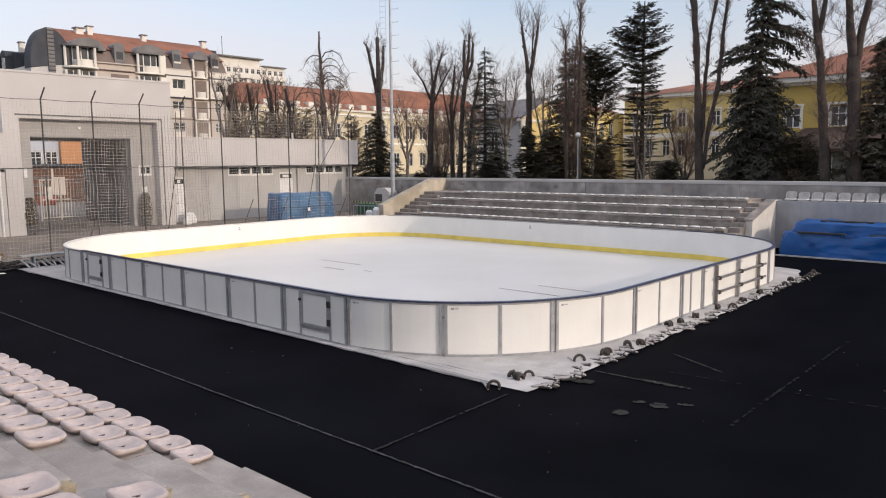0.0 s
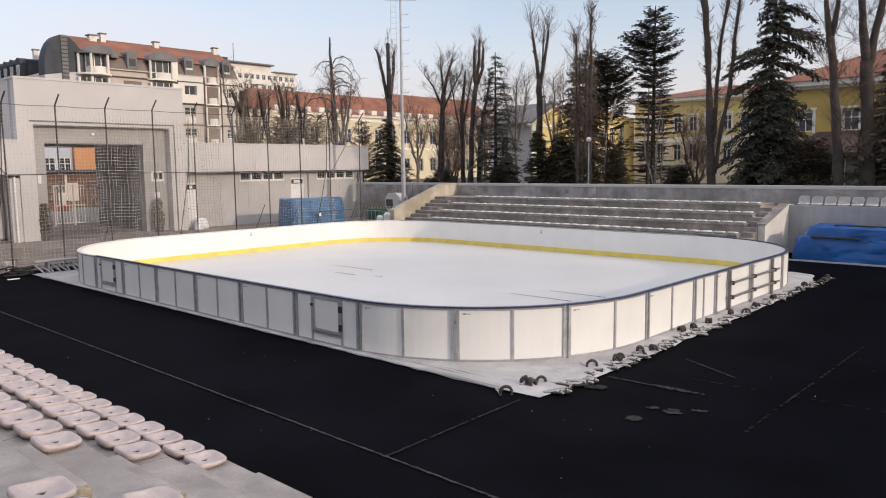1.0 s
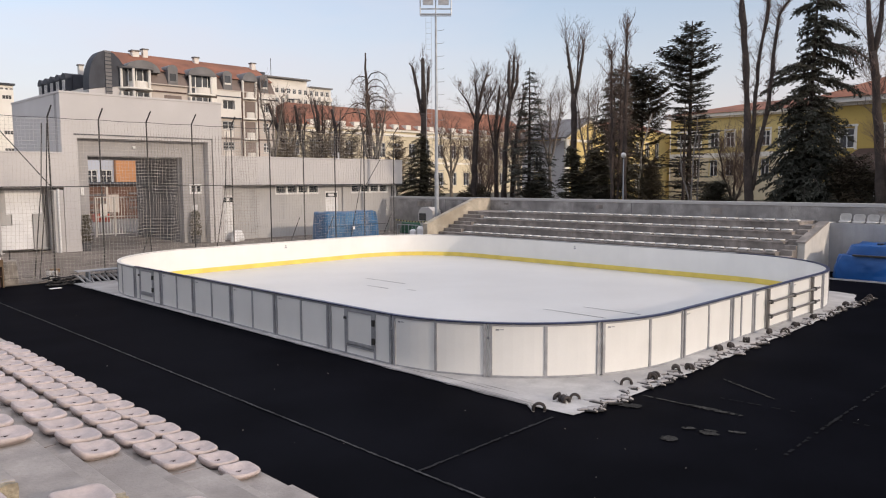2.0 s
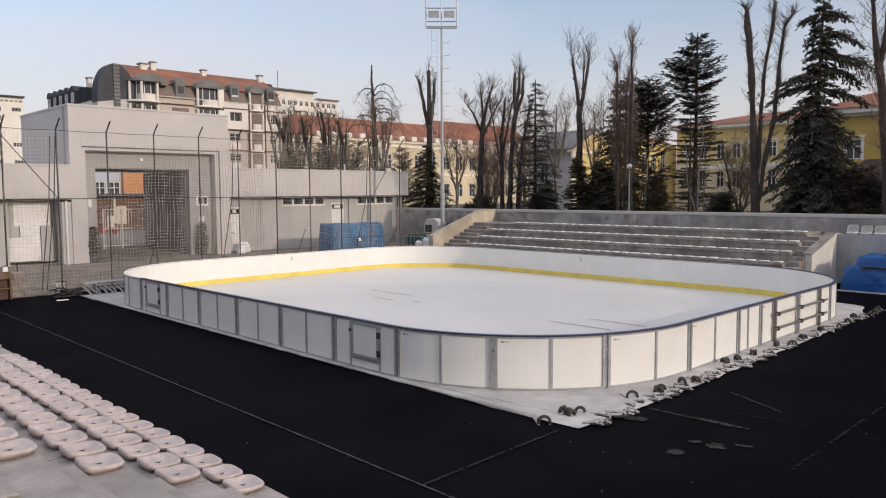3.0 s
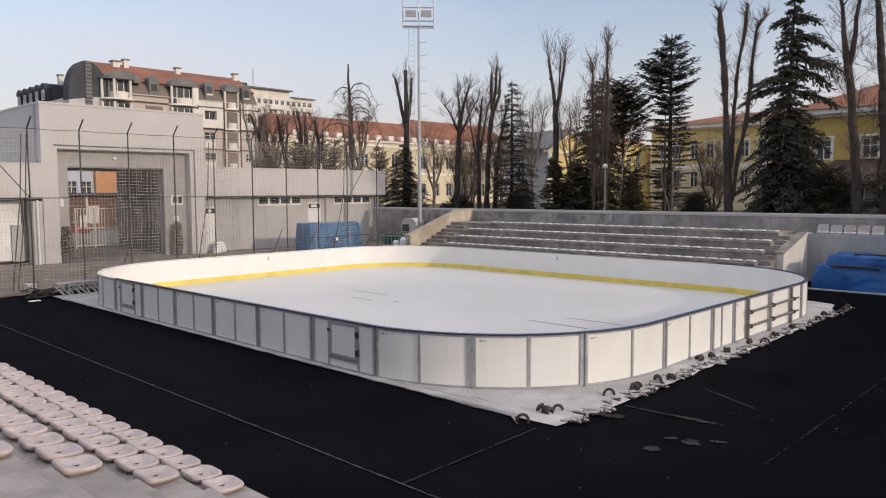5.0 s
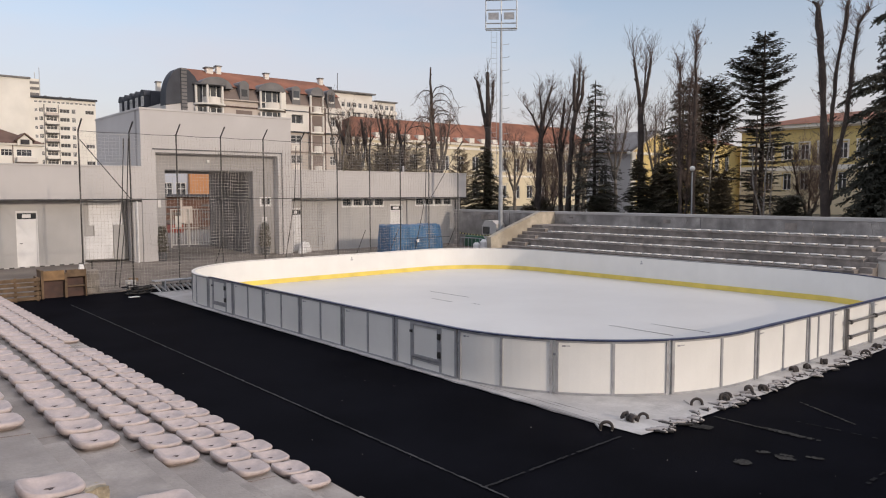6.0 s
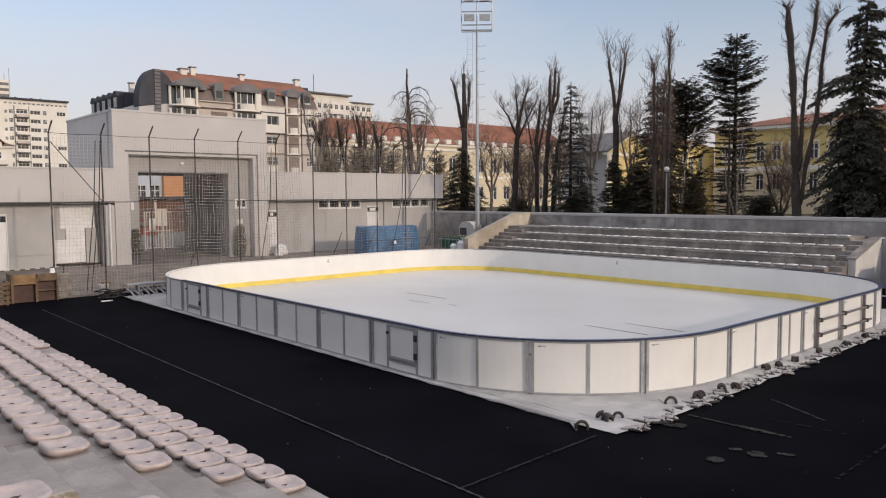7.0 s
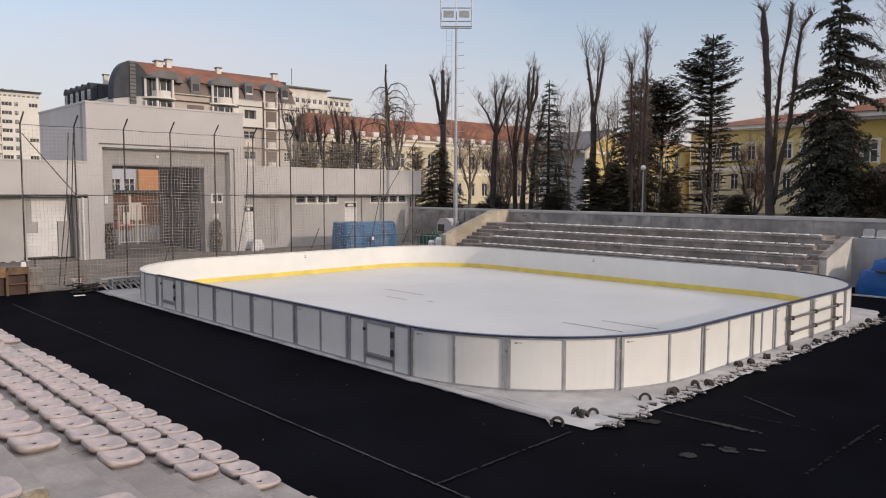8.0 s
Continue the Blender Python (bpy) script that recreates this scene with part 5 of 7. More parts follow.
def hip(t, x0, x1, y0, y1, z, h, over=0.5, inset=None, material="tiles", name="roof"):
    x0, x1, y0, y1 = x0 - over, x1 + over, y0 - over, y1 + over
    bm = bmesh.new()
    a = [bm.verts.new(p) for p in ((x0, y0, z), (x1, y0, z), (x1, y1, z), (x0, y1, z))]
    if x1 - x0 > y1 - y0:
        i = (y1 - y0) / 2 if inset is None else inset
        r = [bm.verts.new(((x0 + i), (y0 + y1) / 2, z + h)), bm.verts.new((x1 - i, (y0 + y1) / 2, z + h))]
        fs = ((a[0], a[1], r[1], r[0]), (a[1], a[2], r[1]), (a[2], a[3], r[0], r[1]), (a[3], a[0], r[0]))
    else:
        i = (x1 - x0) / 2 if inset is None else inset
        r = [bm.verts.new(((x0 + x1) / 2, y0 + i, z + h)), bm.verts.new(((x0 + x1) / 2, y1 - i, z + h))]
        fs = ((a[0], a[1], r[0]), (a[1], a[2], r[1], r[0]), (a[2], a[3], r[1]), (a[3], a[0], r[0], r[1]))
    for f in fs:
        bm.faces.new(f)
    bm.faces.new(a[::-1])
    part(name, bm, M[material], t)
    part("eave", boxes((x0 + 0.15, x1 - 0.15, y0 + 0.15, y1 - 0.15, z - 0.35, z - 0.004)), M["cream_light"], t)


def chimney(t, x, y, z0, z1, w=0.7):
    c = part("chimney", boxes((x - w / 2, x + w / 2, y - w / 2, y + w / 2, z0, z1), bevel=0.03), M["white_render"], t)
    part("chimney_cap", boxes((x - w * 0.65, x + w * 0.65, y - w * 0.65, y + w * 0.65, z1, z1 + 0.15)), M["slate_light"], c)


def barrel(bm, x, y0, y1, z, r, flat=1.0, n=12):
    """A half-round dormer roof along y."""
    rows = []
    for yy in (y0, y1):
        rows.append([bm.verts.new((x + r * math.cos(math.pi * k / n), yy, z + flat * r * math.sin(math.pi * k / n))) for k in range(n + 1)])
    for k in range(n):
        bm.faces.new((rows[0][k], rows[0][k + 1], rows[1][k + 1], rows[1][k]))
    bm.faces.new(rows[0])
    bm.faces.new(rows[1][::-1])
    bmesh.ops.recalc_face_normals(bm, faces=bm.faces)


# -- apartment house with the mansard roof --
AY = 90.0
LEVELS = (1.25, 3.95, 6.65, 9.35, 12.05, 14.75)
wins = []
for fz in LEVELS[:-1]:
    wins.append((42.3, fz + 0.85, 2.1, 1.35))
    wins.append((49.8, fz + 1.1, 1.7, 1.15))
    wins.append((55.5, fz + 1.0, 0.9, 1.25))
apt = house("apartment_house", "white and beige apartment house with curved bays and red roof", 36.35, 56.85, AY, 104, 0, 15.5, "beige", wins)
for xa, xb in ((48.1, 51.6), (54.25, 56.85)):
    hole = [(u - w / 2, u + w / 2, z, z + h) for u, z, w, h in wins if xa < u < xb and z > 12]
    part("white_bay", wall_y(bmesh.new(), xa, xb, 12.08, 15.6, AY - 0.3, AY - 0.003, hole), M["white_render"], apt, "white rendered upper bay")
    part("bay_joint", boxes((xa, xb, AY - 0.33, AY - 0.303, 14.68, 14.82)), M["slate"], apt)
    part("bay_joint", boxes((xa - 0.1, xb + 0.1, AY - 0.36, AY - 0.01, 11.95, 12.07)), M["slate"], apt)
for x in (47.95, 51.7, 54.1):
    part("downpipe", boxes((x - 0.07, x + 0.07, AY - 0.4, AY - 0.31, 3.0, 15.5)), M["brown"], apt)
part("cornice", boxes((39.6, 44.1, AY - 0.2, AY - 0.003, 14.66, 14.8)), M["brown"], apt)
part("cornice", boxes((36.3, 56.9, AY - 0.36, AY - 0.003, 15.5, 15.62)), M["beige"], apt)
for k in range(24):
    z = 1.6 + 0.45 * k
    if z < 11.9:
        part("render_joint", boxes((48.0, 56.8, AY - 0.03, AY - 0.003, z, z + 0.07)), M["plaster_low"], apt)
for z in (3.95, 6.65, 9.35):
    part("ledge", boxes((39.6, 56.85, AY - 0.14, AY - 0.035, z - 0.12, z + 0.05)), M["brown_wall"], apt)
for fz in LEVELS[1:-1]:
    part("window_apron", boxes((41.2, 43.4, AY - 0.05, AY - 0.004, fz + 0.75, fz + 2.3)), M["brown_wall"], apt)
    if fz < 12:
        part("blind", boxes((49.1, 50.5, AY - 0.05, AY - 0.031, fz + 0.2, fz + 0.95)), M["white_render"], apt)
bm = bmesh.new()
prism(bm, ((AY - 0.2, 15.6), (AY + 14, 15.6), (AY + 13.2, 17.3), (AY + 0.9, 17.3)), 36.4, 56.9, axis="x")
part("mansard", bm, M["brown_wall"], apt, "brownish grey mansard storey")
bm = bmesh.new()
prism(bm, ((AY + 0.5, 17.25), (AY + 13.7, 17.25), (AY + 7, 20.1)), 36.5, 57.0, axis="x")
for v in bm.verts:
    if v.co.z > 20:
        v.co.x += 0.6 if v.co.x < 40 else 1.1
part("roof", bm, M["tiles"], apt, "red tiled roof")


def half_ring(bm, xc, hw, r0, z0, z1, sc=1.0, n=16):
    pts = [(xc + sc * hw * math.cos(math.pi * k / n), AY - sc * r0 * math.sin(math.pi * k / n)) for k in range(n + 1)]
    ra = [bm.verts.new((x, y, z0)) for x, y in pts]
    rb = [bm.verts.new((x, y, z1)) for x, y in pts]
    for k in range(n):
        bm.faces.new((ra[k], ra[k + 1], rb[k + 1], rb[k]))
    bm.faces.new(ra[::-1])
    bm.faces.new(rb)
    return bm


# curved bays: thin slabs, white columns, low parapets, glass set back
for xc, hw, r0, cols in ((37.6, 1.95, 1.7, (-0.93, -0.38, 0.66)), (46.1, 1.85, 1.0, (-0.9, 0.55)), (52.9, 1.05, 0.6, (-0.92, 0.92))):
    for fz in LEVELS[1:]:
        bal = part("balcony", half_ring(bmesh.new(), xc, hw, r0, fz - 0.12, fz + 0.06, 1.06), M["cream_light"], apt, "rounded balcony slab")
        part("parapet", half_ring(bmesh.new(), xc + hw * 0.12, hw * 0.62, r0 * 0.9, fz + 0.06, fz + 0.85), M["white_render"], bal)
        part("glazing", boxes((xc - hw * 0.82, xc + hw * 0.82, AY - r0 * 0.3, AY - 0.01, fz + 0.07, fz + 2.3)), M["window"] if xc < 50 else M["brown_wall"], bal)
        if xc < 50:
            part("glazing_bar", boxes(*[(xc + hw * k - 0.05, xc + hw * k + 0.05, AY - r0 * 0.3 - 0.05, AY - r0 * 0.3 - 0.003, fz + 0.07, fz + 2.3) for k in (-0.5, 0.0, 0.4)]), M["white_frame"], bal)
        if xc > 40 and xc < 50:
            part("side_wall", boxes((xc + hw * 0.55, xc + hw * 0.97, AY - r0 * 0.75, AY - r0 * 0.3 - 0.06, fz + 0.07, fz + 2.3)), M["cream_light"], bal)
        for sx in cols:
            yy = AY - r0 * math.sqrt(max(0, 1 - sx * sx)) * 0.95
            part("column", tubes((((xc + sx * hw, yy, fz + 0.06), (xc + sx * hw, yy, fz + 2.3)), 0.16), n=10), M["white_render"], bal)
    part("bay_roof", half_ring(bmesh.new(), xc, hw, r0, 17.0, 17.2, 1.12), M["slate_light"], apt, "curved grey edge slab over the bay")
    bm = bmesh.new()
    dx = 1.0 if xc < 40 else 0.15
    barrel(bm, xc + dx, AY - 0.25, AY + 6, 16.9, hw * 1.08, (18.25 - 16.9) / (hw * 1.08))
    part("dormer_roof", bm, M["slate_light"], apt, "curved grey dormer roof")
for xc, zb in ((42.3, 15.85), (49.75, 16.3), (55.2, 16.2)):
    bm = bmesh.new()
    box(bm, xc - 0.62, xc + 0.62, AY - 0.2, AY + 3, 15.62, 17.45)
    barrel(bm, xc, AY - 0.2, AY + 5, 17.45, 0.68, 0.95)
    d = part("dormer", bm, M["slate_light"], apt, "narrow round-topped grey dormer")
    part("pane", boxes((xc - 0.4, xc + 0.4, AY - 0.24, AY - 0.203, zb + 0.25, zb + 1.15)), M["window"], d)
    part("dormer_sill", boxes((xc - 0.45, xc + 0.45, AY - 0.26, AY - 0.203, zb, zb + 0.24)), M["slate_light"] if xc < 45 else M["white_render"], d)
for x, z, w in ((40.3, 20.4, 0.9), (41.6, 20.75, 0.65), (48.6, 20.5, 0.65), (57.3, 20.65, 0.65)):
    chimney(apt, x, AY + 6.2, 18.6, z - 0.15, w)
# dark domed corner over a pale wall, and the short wing that runs back from it
bm = bmesh.new()
prof = [(32.2, 14.35)] + [(34.3 - 2.1 * math.cos(a), 14.95 + 3.95 * math.sin(a)) for a in np.linspace(0, 1.571, 10)] + [(35.1, 18.65), (35.8, 18.0), (36.1, 17.5), (36.6, 17.3), (36.9, 16.6), (36.9, 15.1)]
prism(bm, prof, AY - 0.3, AY + 1.6)
part("corner_dome", bm, M["slate"], apt, "dark domed corner roof")
part("ladder_strip", boxes((34.05, 34.75, AY - 0.45, AY - 0.31, 12.6, 18.85)), M["slate_light"], apt)
for k in range(14):
    part("strip_bar", boxes((34.05, 34.75, AY - 0.52, AY - 0.451, 12.8 + 0.44 * k, 12.9 + 0.44 * k)), M["slate"], apt)
bm = prism(bmesh.new(), ((32.2, 0), (36.34, 0), (36.34, 15.05), (32.2, 14.3)), AY - 0.2, AY + 1.6)
part("corner_wall", bm, M["plaster"], apt, "pale grey corner wall")
part("wing", boxes((32.2, 33.15, AY + 1.61, AY + 17, 0, 14.6)), M["white_render"], apt)
part("wing_mansard", boxes((32.6, 36, AY + 6.0, AY + 17, 14.6, 16.6)), M["slate"], apt)
for k in range(5):
    y = AY + 7.0 + 2.2 * k
    bm = bmesh.new()
    box(bm, 31.9, 33.0, y - 0.75, y + 0.75, 14.6, 16.1)
    rows_ = []
    for xx in (31.8, 34.2):
        rows_.append([bm.verts.new((xx, y + 0.85 * math.cos(math.pi * j / 10), 16.1 + 0.75 * math.sin(math.pi * j / 10))) for j in range(11)])
    for j in range(10):
        bm.faces.new((rows_[0][j], rows_[0][j + 1], rows_[1][j + 1], rows_[1][j]))
    bm.faces.new(rows_[0])
    bm.faces.new(rows_[1][::-1])
    d = part("wing_dormer", bm, M["slate"], apt)
    add_window(d, "x", 31.72, y, 14.8, 0.8, 1.2)
chimney(apt, 33.9, AY + 7, 16.5, 17.9, 0.55)

# -- second apartment block, further off --
wins = [(110.9 + 1.9 * k, z, 1.15, 1.35) for z in (14.5, 17.3, 20.1, 22.9, 25.7, 28.4) for k in range(12)]
b2 = house("apartment_block", "cream apartment block with balconies and a flat roof", 109, 133, 180, 192, 0, 30.6, "white_render", wins)
part("penthouse", boxes((109, 125, 180.6, 191, 30.6, 32.4)), M["white_render"], b2)
part("roof_slab", boxes((108.5, 125.6, 179.4, 191.6, 32.4, 32.75)), M["slate_light"], b2)
part("roof_slab", boxes((125.6, 133.4, 179.4, 192.4, 30.6, 30.95)), M["slate_light"], b2)
for z in (16.6, 19.4, 22.2, 25.0, 27.8):
    for u in (117.5, 128.5):
        part("balcony", boxes((u, u + 4.2, 178.8, 179.997, z - 0.9, z + 0.2)), M["white_render"], b2)
part("aerial", tubes((((116, 185, 32.7), (116, 185, 38.5)), 0.08)), M["steel_dark"], b2)
part("roof_box", boxes((109.5, 113.5, 184, 188, 32.75, 34.2)), M["slate"], b2)

# -- tall block and gabled house beyond the grandstand end --
wins = []
for k in range(12):
    z = 29.0 - 2.62 * k - 0.35
    wins += [(51.0, z, 0.8, 1.0), (52.35, z, 1.1, 1.3), (55.2, z + 0.1, 3.0, 1.35), (58.85, z, 2.8, 1.2), (61.4, z - 0.1, 1.1, 1.4)]
    if k in (0, 4, 6, 9):
        wins.append((66.0, z, 2.5, 1.2))
wins += [(u, 31.4, 0.9, 0.6) for u in np.arange(51.0, 67.4, 1.25)]
hb = house("tower_block", "tall cream apartment tower with rows of balconies", 49.6, 67.8, 250, 266, 0, 32.8, "cream_light", [tuple(float(v) for v in w) for w in wins], bars=2)
part("roof_slab", boxes((49.4, 68.2, 249.2, 266.5, 32.8, 33.3)), M["slate"], hb)
part("stair_strip", boxes((53.0, 53.3, 249.9, 249.998, 2, 31.0)), M["slate_light"], hb)
part("stair_strip", boxes((57.0, 57.2, 249.9, 249.998, 2, 31.0)), M["slate_light"], hb)
for k in range(12):
    z = 29.0 - 2.62 * k
    part("balcony", boxes((53.5, 56.9, 248.8, 249.998, z - 1.3, z - 0.5), bevel=0.05), M["cream_light"] if k % 3 else M["beige"], hb)
    part("balcony_slab", boxes((53.4, 57.0, 248.7, 249.998, z - 1.45, z - 1.303)), M["slate_light"], hb)
for x in (54.6, 58.9, 61.5):
    part("roof_vent", boxes((x, x + 0.5, 255, 256, 33.3, 34.2)), M["slate_light"], hb)
hb2 = thing("tower_block", "plain cream windowless side of an apartment tower", "building")
part("wall", boxes((22, 49.4, 249, 270, 0, 38.0)), M["cream_light"], hb2)
part("roof_slab", boxes((21.6, 49.6, 248.6, 270.4, 38.0, 38.5)), M["slate_light"], hb2)
lift = part("lift_house", boxes((49.7, 52.6, 252, 258, 33.3, 38.6)), M["cream_light"], hb)
for z in (33.6, 35.3, 37.0):
    part("louvre", boxes((49.75, 52.5, 251.9, 251.997, z, z + 0.8)), M["slate_light"], lift)
part("aerial", tubes((((53.3, 255, 33.3), (53.3, 255, 42.5)), 0.1), (((52.0, 255, 38.6), (52.0, 255, 41)), 0.1)), M["steel_light"], hb)
wins = [(u, z, w, 1.25) for z in (4.3, 7.7, 11.0) for u, w in ((24.0, 2.0), (27.35, 1.9), (30.3, 2.6))]
hh = house("gabled_house", "cream house with brown tiled gable roof", 14, 33.4, 160, 172, 0, 13.3, "cream_light", wins, bars=2)
hip(hh, 14, 33.4, 160, 172, 13.4, 3.3, 0.6, inset=7.6, material="tiles_brown")
bm = bmesh.new()
prism(bm, ((29.1, 13.0), (31.6, 13.0), (31.6, 13.9), (30.35, 15.0), (29.1, 13.9)), 159.3, 163.5)
g = part("gable", bm, M["cream_light"], hh, "small cream gable with a window")
bm = bmesh.new()
prism(bm, ((28.7, 13.75), (28.7, 14.0), (30.35, 15.4), (32.0, 14.0), (32.0, 13.75), (30.35, 15.15)), 158.9, 164.0)
part("gable_roof", bm, M["tiles_brown"], g)
part("pane", boxes((29.6, 31.1, 159.2, 159.296, 13.2, 14.1)), M["window"], g)
for z in (6.7, 10.0):
    bal = part("balcony", boxes((28.8, 32.2, 158.4, 159.997, z - 0.15, z + 0.75), bevel=0.04), M["white_render"], hh)
    part("balcony_slab", boxes((28.7, 32.3, 158.3, 159.996, z - 0.32, z - 0.153)), M["brown_wall"], bal)
part("downpipe", boxes((28.3, 28.45, 159.85, 159.996, 0, 13.1)), M["brown_wall"], hh)
chimney(hh, 26.0, 164.5, 15.5, 17.6, 0.9)

# -- long cream building with tiled roof --
wins = [(float(u), z, 1.5, 2.3) for z in (2.8, 7.5) for u in np.arange(61.5, 116, 3.3)]
lb = house("long_building", "long cream building with a red tiled roof", 59.3, 117.0, 92, 104, 0, 11.9, "cream", wins)
hip(lb, 59.3, 117, 92, 104, 12.0, 3.7, 0.5, inset=5.0)
part("string_course", boxes((59.2, 117, 91.9, 91.997, 6.5, 6.8)), M["cream_light"], lb)
part("frieze", boxes((59.2, 117, 91.85, 91.997, 10.9, 11.3)), M["cream_light"], lb)
for k in range(20):
    x = 64.5 + 2.7 * k
    part("attic_vent", boxes((x - 0.55, x + 0.55, 91.6, 92.8, 12.02, 12.8)), M["cream_light"], lb)
for x in (66.0, 84.0):
    chimney(lb, x, 98.5, 14.8, 16.2, 0.8)
hip(lb, 90.0, 118, 92.3, 104, 12.05, 4.6, 0.3, inset=3.5, name="raised_roof")

# -- yellow school buildings behind the trees --
g = house("gabled_building", "yellow building with a white-edged gable front", 60, 67.6, 43.2, 48.5, 1.4, 7.7, "yellow_render",
          [(62.0, 4.4, 1.0, 1.7), (65.4, 4.4, 1.0, 1.7)], [(46.5, 4.4, 1.0, 1.7)])
# grey sheet over the yellow side wall; stands for the side turned from the sun
part("side_render", boxes((59.93, 59.996, 43.25, 46.0 - 0.02, 1.4, 7.5), (59.93, 59.996, 47.0, 48.5, 1.4, 7.5), (59.93, 59.996, 45.98, 47.0, 6.1, 7.5)), M["plaster"], g, "side wall with its shade put into grey")
bm = bmesh.new()
prism(bm, ((60.0, 7.7), (67.6, 7.7), (63.8, 9.5)), 43.2, 43.55)
part("gable", bm, M["yellow_render"], g)
bm = bmesh.new()
prism(bm, ((59.4, 7.55), (59.4, 7.75), (63.8, 9.85), (68.2, 7.75), (68.2, 7.55), (63.8, 9.6)), 42.7, 49.2)
part("roof", bm, M["slate_light"], g)
bm = bmesh.new()
prism(bm, ((59.35, 7.35), (59.35, 7.58), (63.8, 9.68), (68.25, 7.58), (68.25, 7.35), (63.8, 9.42)), 42.85, 43.19)
part("verge", bm, M["cream_light"], g)
part("cornice", boxes((59.9, 67.7, 43.05, 43.197, 7.35, 7.6)), M["cream_light"], g)
for xa in (59.95, 67.0):
    part("corner_pilaster", boxes((xa, xa + 0.65, 43.08, 43.198, 1.4, 7.35)), M["cream_light"], g)
wx = [(u, 6.9, 0.85, 1.5) for u in (38.6, 37.0, 35.1, 33.4, 31.6, 29.8, 28.0, 26.2)] + [(u, 3.9, 0.85, 1.7) for u in (38.6, 37.0, 35.1, 33.4, 31.6, 29.8, 28.0, 26.2)]
s1 = house("school_building", "yellow and cream two-storey building with red roof", 75, 88, 22, 40, 1.3, 10.3, "yellow_render", [(77.5, 6.9, 0.9, 1.5), (80.5, 6.9, 0.9, 1.5)], wx)
part("plinth_storey", boxes((74.93, 74.997, 22, 40, 5.85, 6.3)), M["cream_light"], s1)
bm = bmesh.new()
wall_x(bm, 22, 40, 1.3, 5.85, 74.94, 74.996, [(u - 0.5, u + 0.5, 3.85, 5.65) for u in (38.6, 37.0, 35.1, 33.4, 31.6, 29.8, 28.0, 26.2)])
part("plinth_cladding", bm, M["cream"], s1, "cream rendered lower storey")
part("cornice", boxes((74.75, 74.997, 21.9, 40.1, 9.9, 10.25)), M["cream_light"], s1)
for u in (38.6, 37.0, 35.1, 33.4, 31.6, 29.8, 28.0, 26.2):
    part("surround", boxes((74.95, 74.997, u - 0.58, u - 0.43, 6.8, 8.55), (74.95, 74.997, u + 0.43, u + 0.58, 6.8, 8.55), (74.93, 74.997, u - 0.6, u + 0.6, 8.55, 8.7)), M["cream_light"], s1)
hip(s1, 75, 88, 22, 40, 10.4, 1.5, 0.7)
wx = [(u, 5.6, 0.98, 1.35) for u in (16.45, 13.6, 10.9, 8.2)] + [(u, 2.4, 0.98, 1.4) for u in (16.45, 13.6, 10.9, 8.2)]
s2 = house("school_building", "ochre yellow building with red tiled roof behind trees", 55, 68, 2, 18.2, 1.3, 8.9, "ochre", [(57.5, 5.6, 1, 1.4), (60.5, 5.6, 1, 1.4)], wx)
part("cornice", boxes((54.8, 54.997, 1.9, 18.3, 8.45, 8.85)), M["cream_light"], s2)
for u in (16.45, 13.6, 10.9, 8.2):
    part("surround", boxes((54.95, 54.997, u - 0.65, u - 0.5, 5.5, 7.05), (54.95, 54.997, u + 0.5, u + 0.65, 5.5, 7.05), (54.93, 54.997, u - 0.7, u + 0.7, 7.05, 7.2)), M["cream_light"], s2)
hip(s2, 55, 68, 2, 18.2, 9.0, 2.9, 0.7)
shed = house("shed", "low grey outbuilding with a brown lean-to tiled roof", 48.6, 54.8, 3, 15.2, 1.4, 3.9, "shed_wall", (), [(12.6, 1.9, 0.8, 1.8), (9.5, 2.2, 1.0, 1.2)])
bm = bmesh.new()
prism(bm, ((47.9, 3.85), (54.9, 5.35), (54.9, 5.55), (47.9, 4.05)), 2.6, 15.6)
part("roof", bm, M["shed_roof"], shed)
lw = house("link_wing", "sunlit yellow wing joining two school buildings", 67.65, 76.0, 40.6, 47.5, 1.4, 8.6, "yellow_render", [(u, z, 0.9, 1.6) for z in (2.6, 5.9) for u in (69.2, 71.2, 73.2)])
hip(lw, 68.05, 74.5, 41.1, 47.5, 8.7, 1.6, 0.4)
part("string_course", boxes((67.65, 74.9, 40.52, 40.597, 5.0, 5.25)), M["cream_light"], lw)

# -- street seen through the gateway --
wins = [(u, z, 1.1, 1.6) for z in (3.2, 6.2, 9.2) for u in (25.0, 26.8, 28.2)]
st = house("street_house", "pale blue street house with an orange bay", 23.5, 36, 75, 84, 0.6, 11.5, "pale_blue", wins + [(31.6, 6.2, 1.0, 1.6), (31.6, 9.2, 1.0, 1.6)])
part("orange_bay", boxes((28.9, 31.0, 74.5, 74.996, 0.6, 11.4)), M["orange"], st, "orange rendered bay")
kiosk = thing("kiosk", "low reddish brick kiosk with a flat roof", "kiosk")
part("wall", boxes((19.5, 27.5, 60.0, 63.0, 0.6, 3.4)), M["brick_red"], kiosk)
part("roof", boxes((19.2, 27.8, 59.6, 63.3, 3.4, 3.6)), M["slate"], kiosk)
part("shutter", boxes((22.6, 23.4, 59.94, 59.997, 1.2, 2.6)), M["beige"], kiosk)
for z in (1.35, 1.95, 2.5):
    part("shelf_band", boxes((20.3, 22.4, 59.9, 59.997, z, z + 0.14)), M["soffit"], kiosk)
    part("shelf_band", boxes((24.2, 27.2, 59.9, 59.997, z + 0.1, z + 0.26)), M["soffit"], kiosk)
for x in (20.3, 22.4, 25.6):
    part("pilaster", boxes((x, x + 0.16, 59.88, 59.996, 0.6, 3.3)), M["beige"], kiosk)
bin_ = thing("red_container", "red plastic container behind the barred gate", "container")
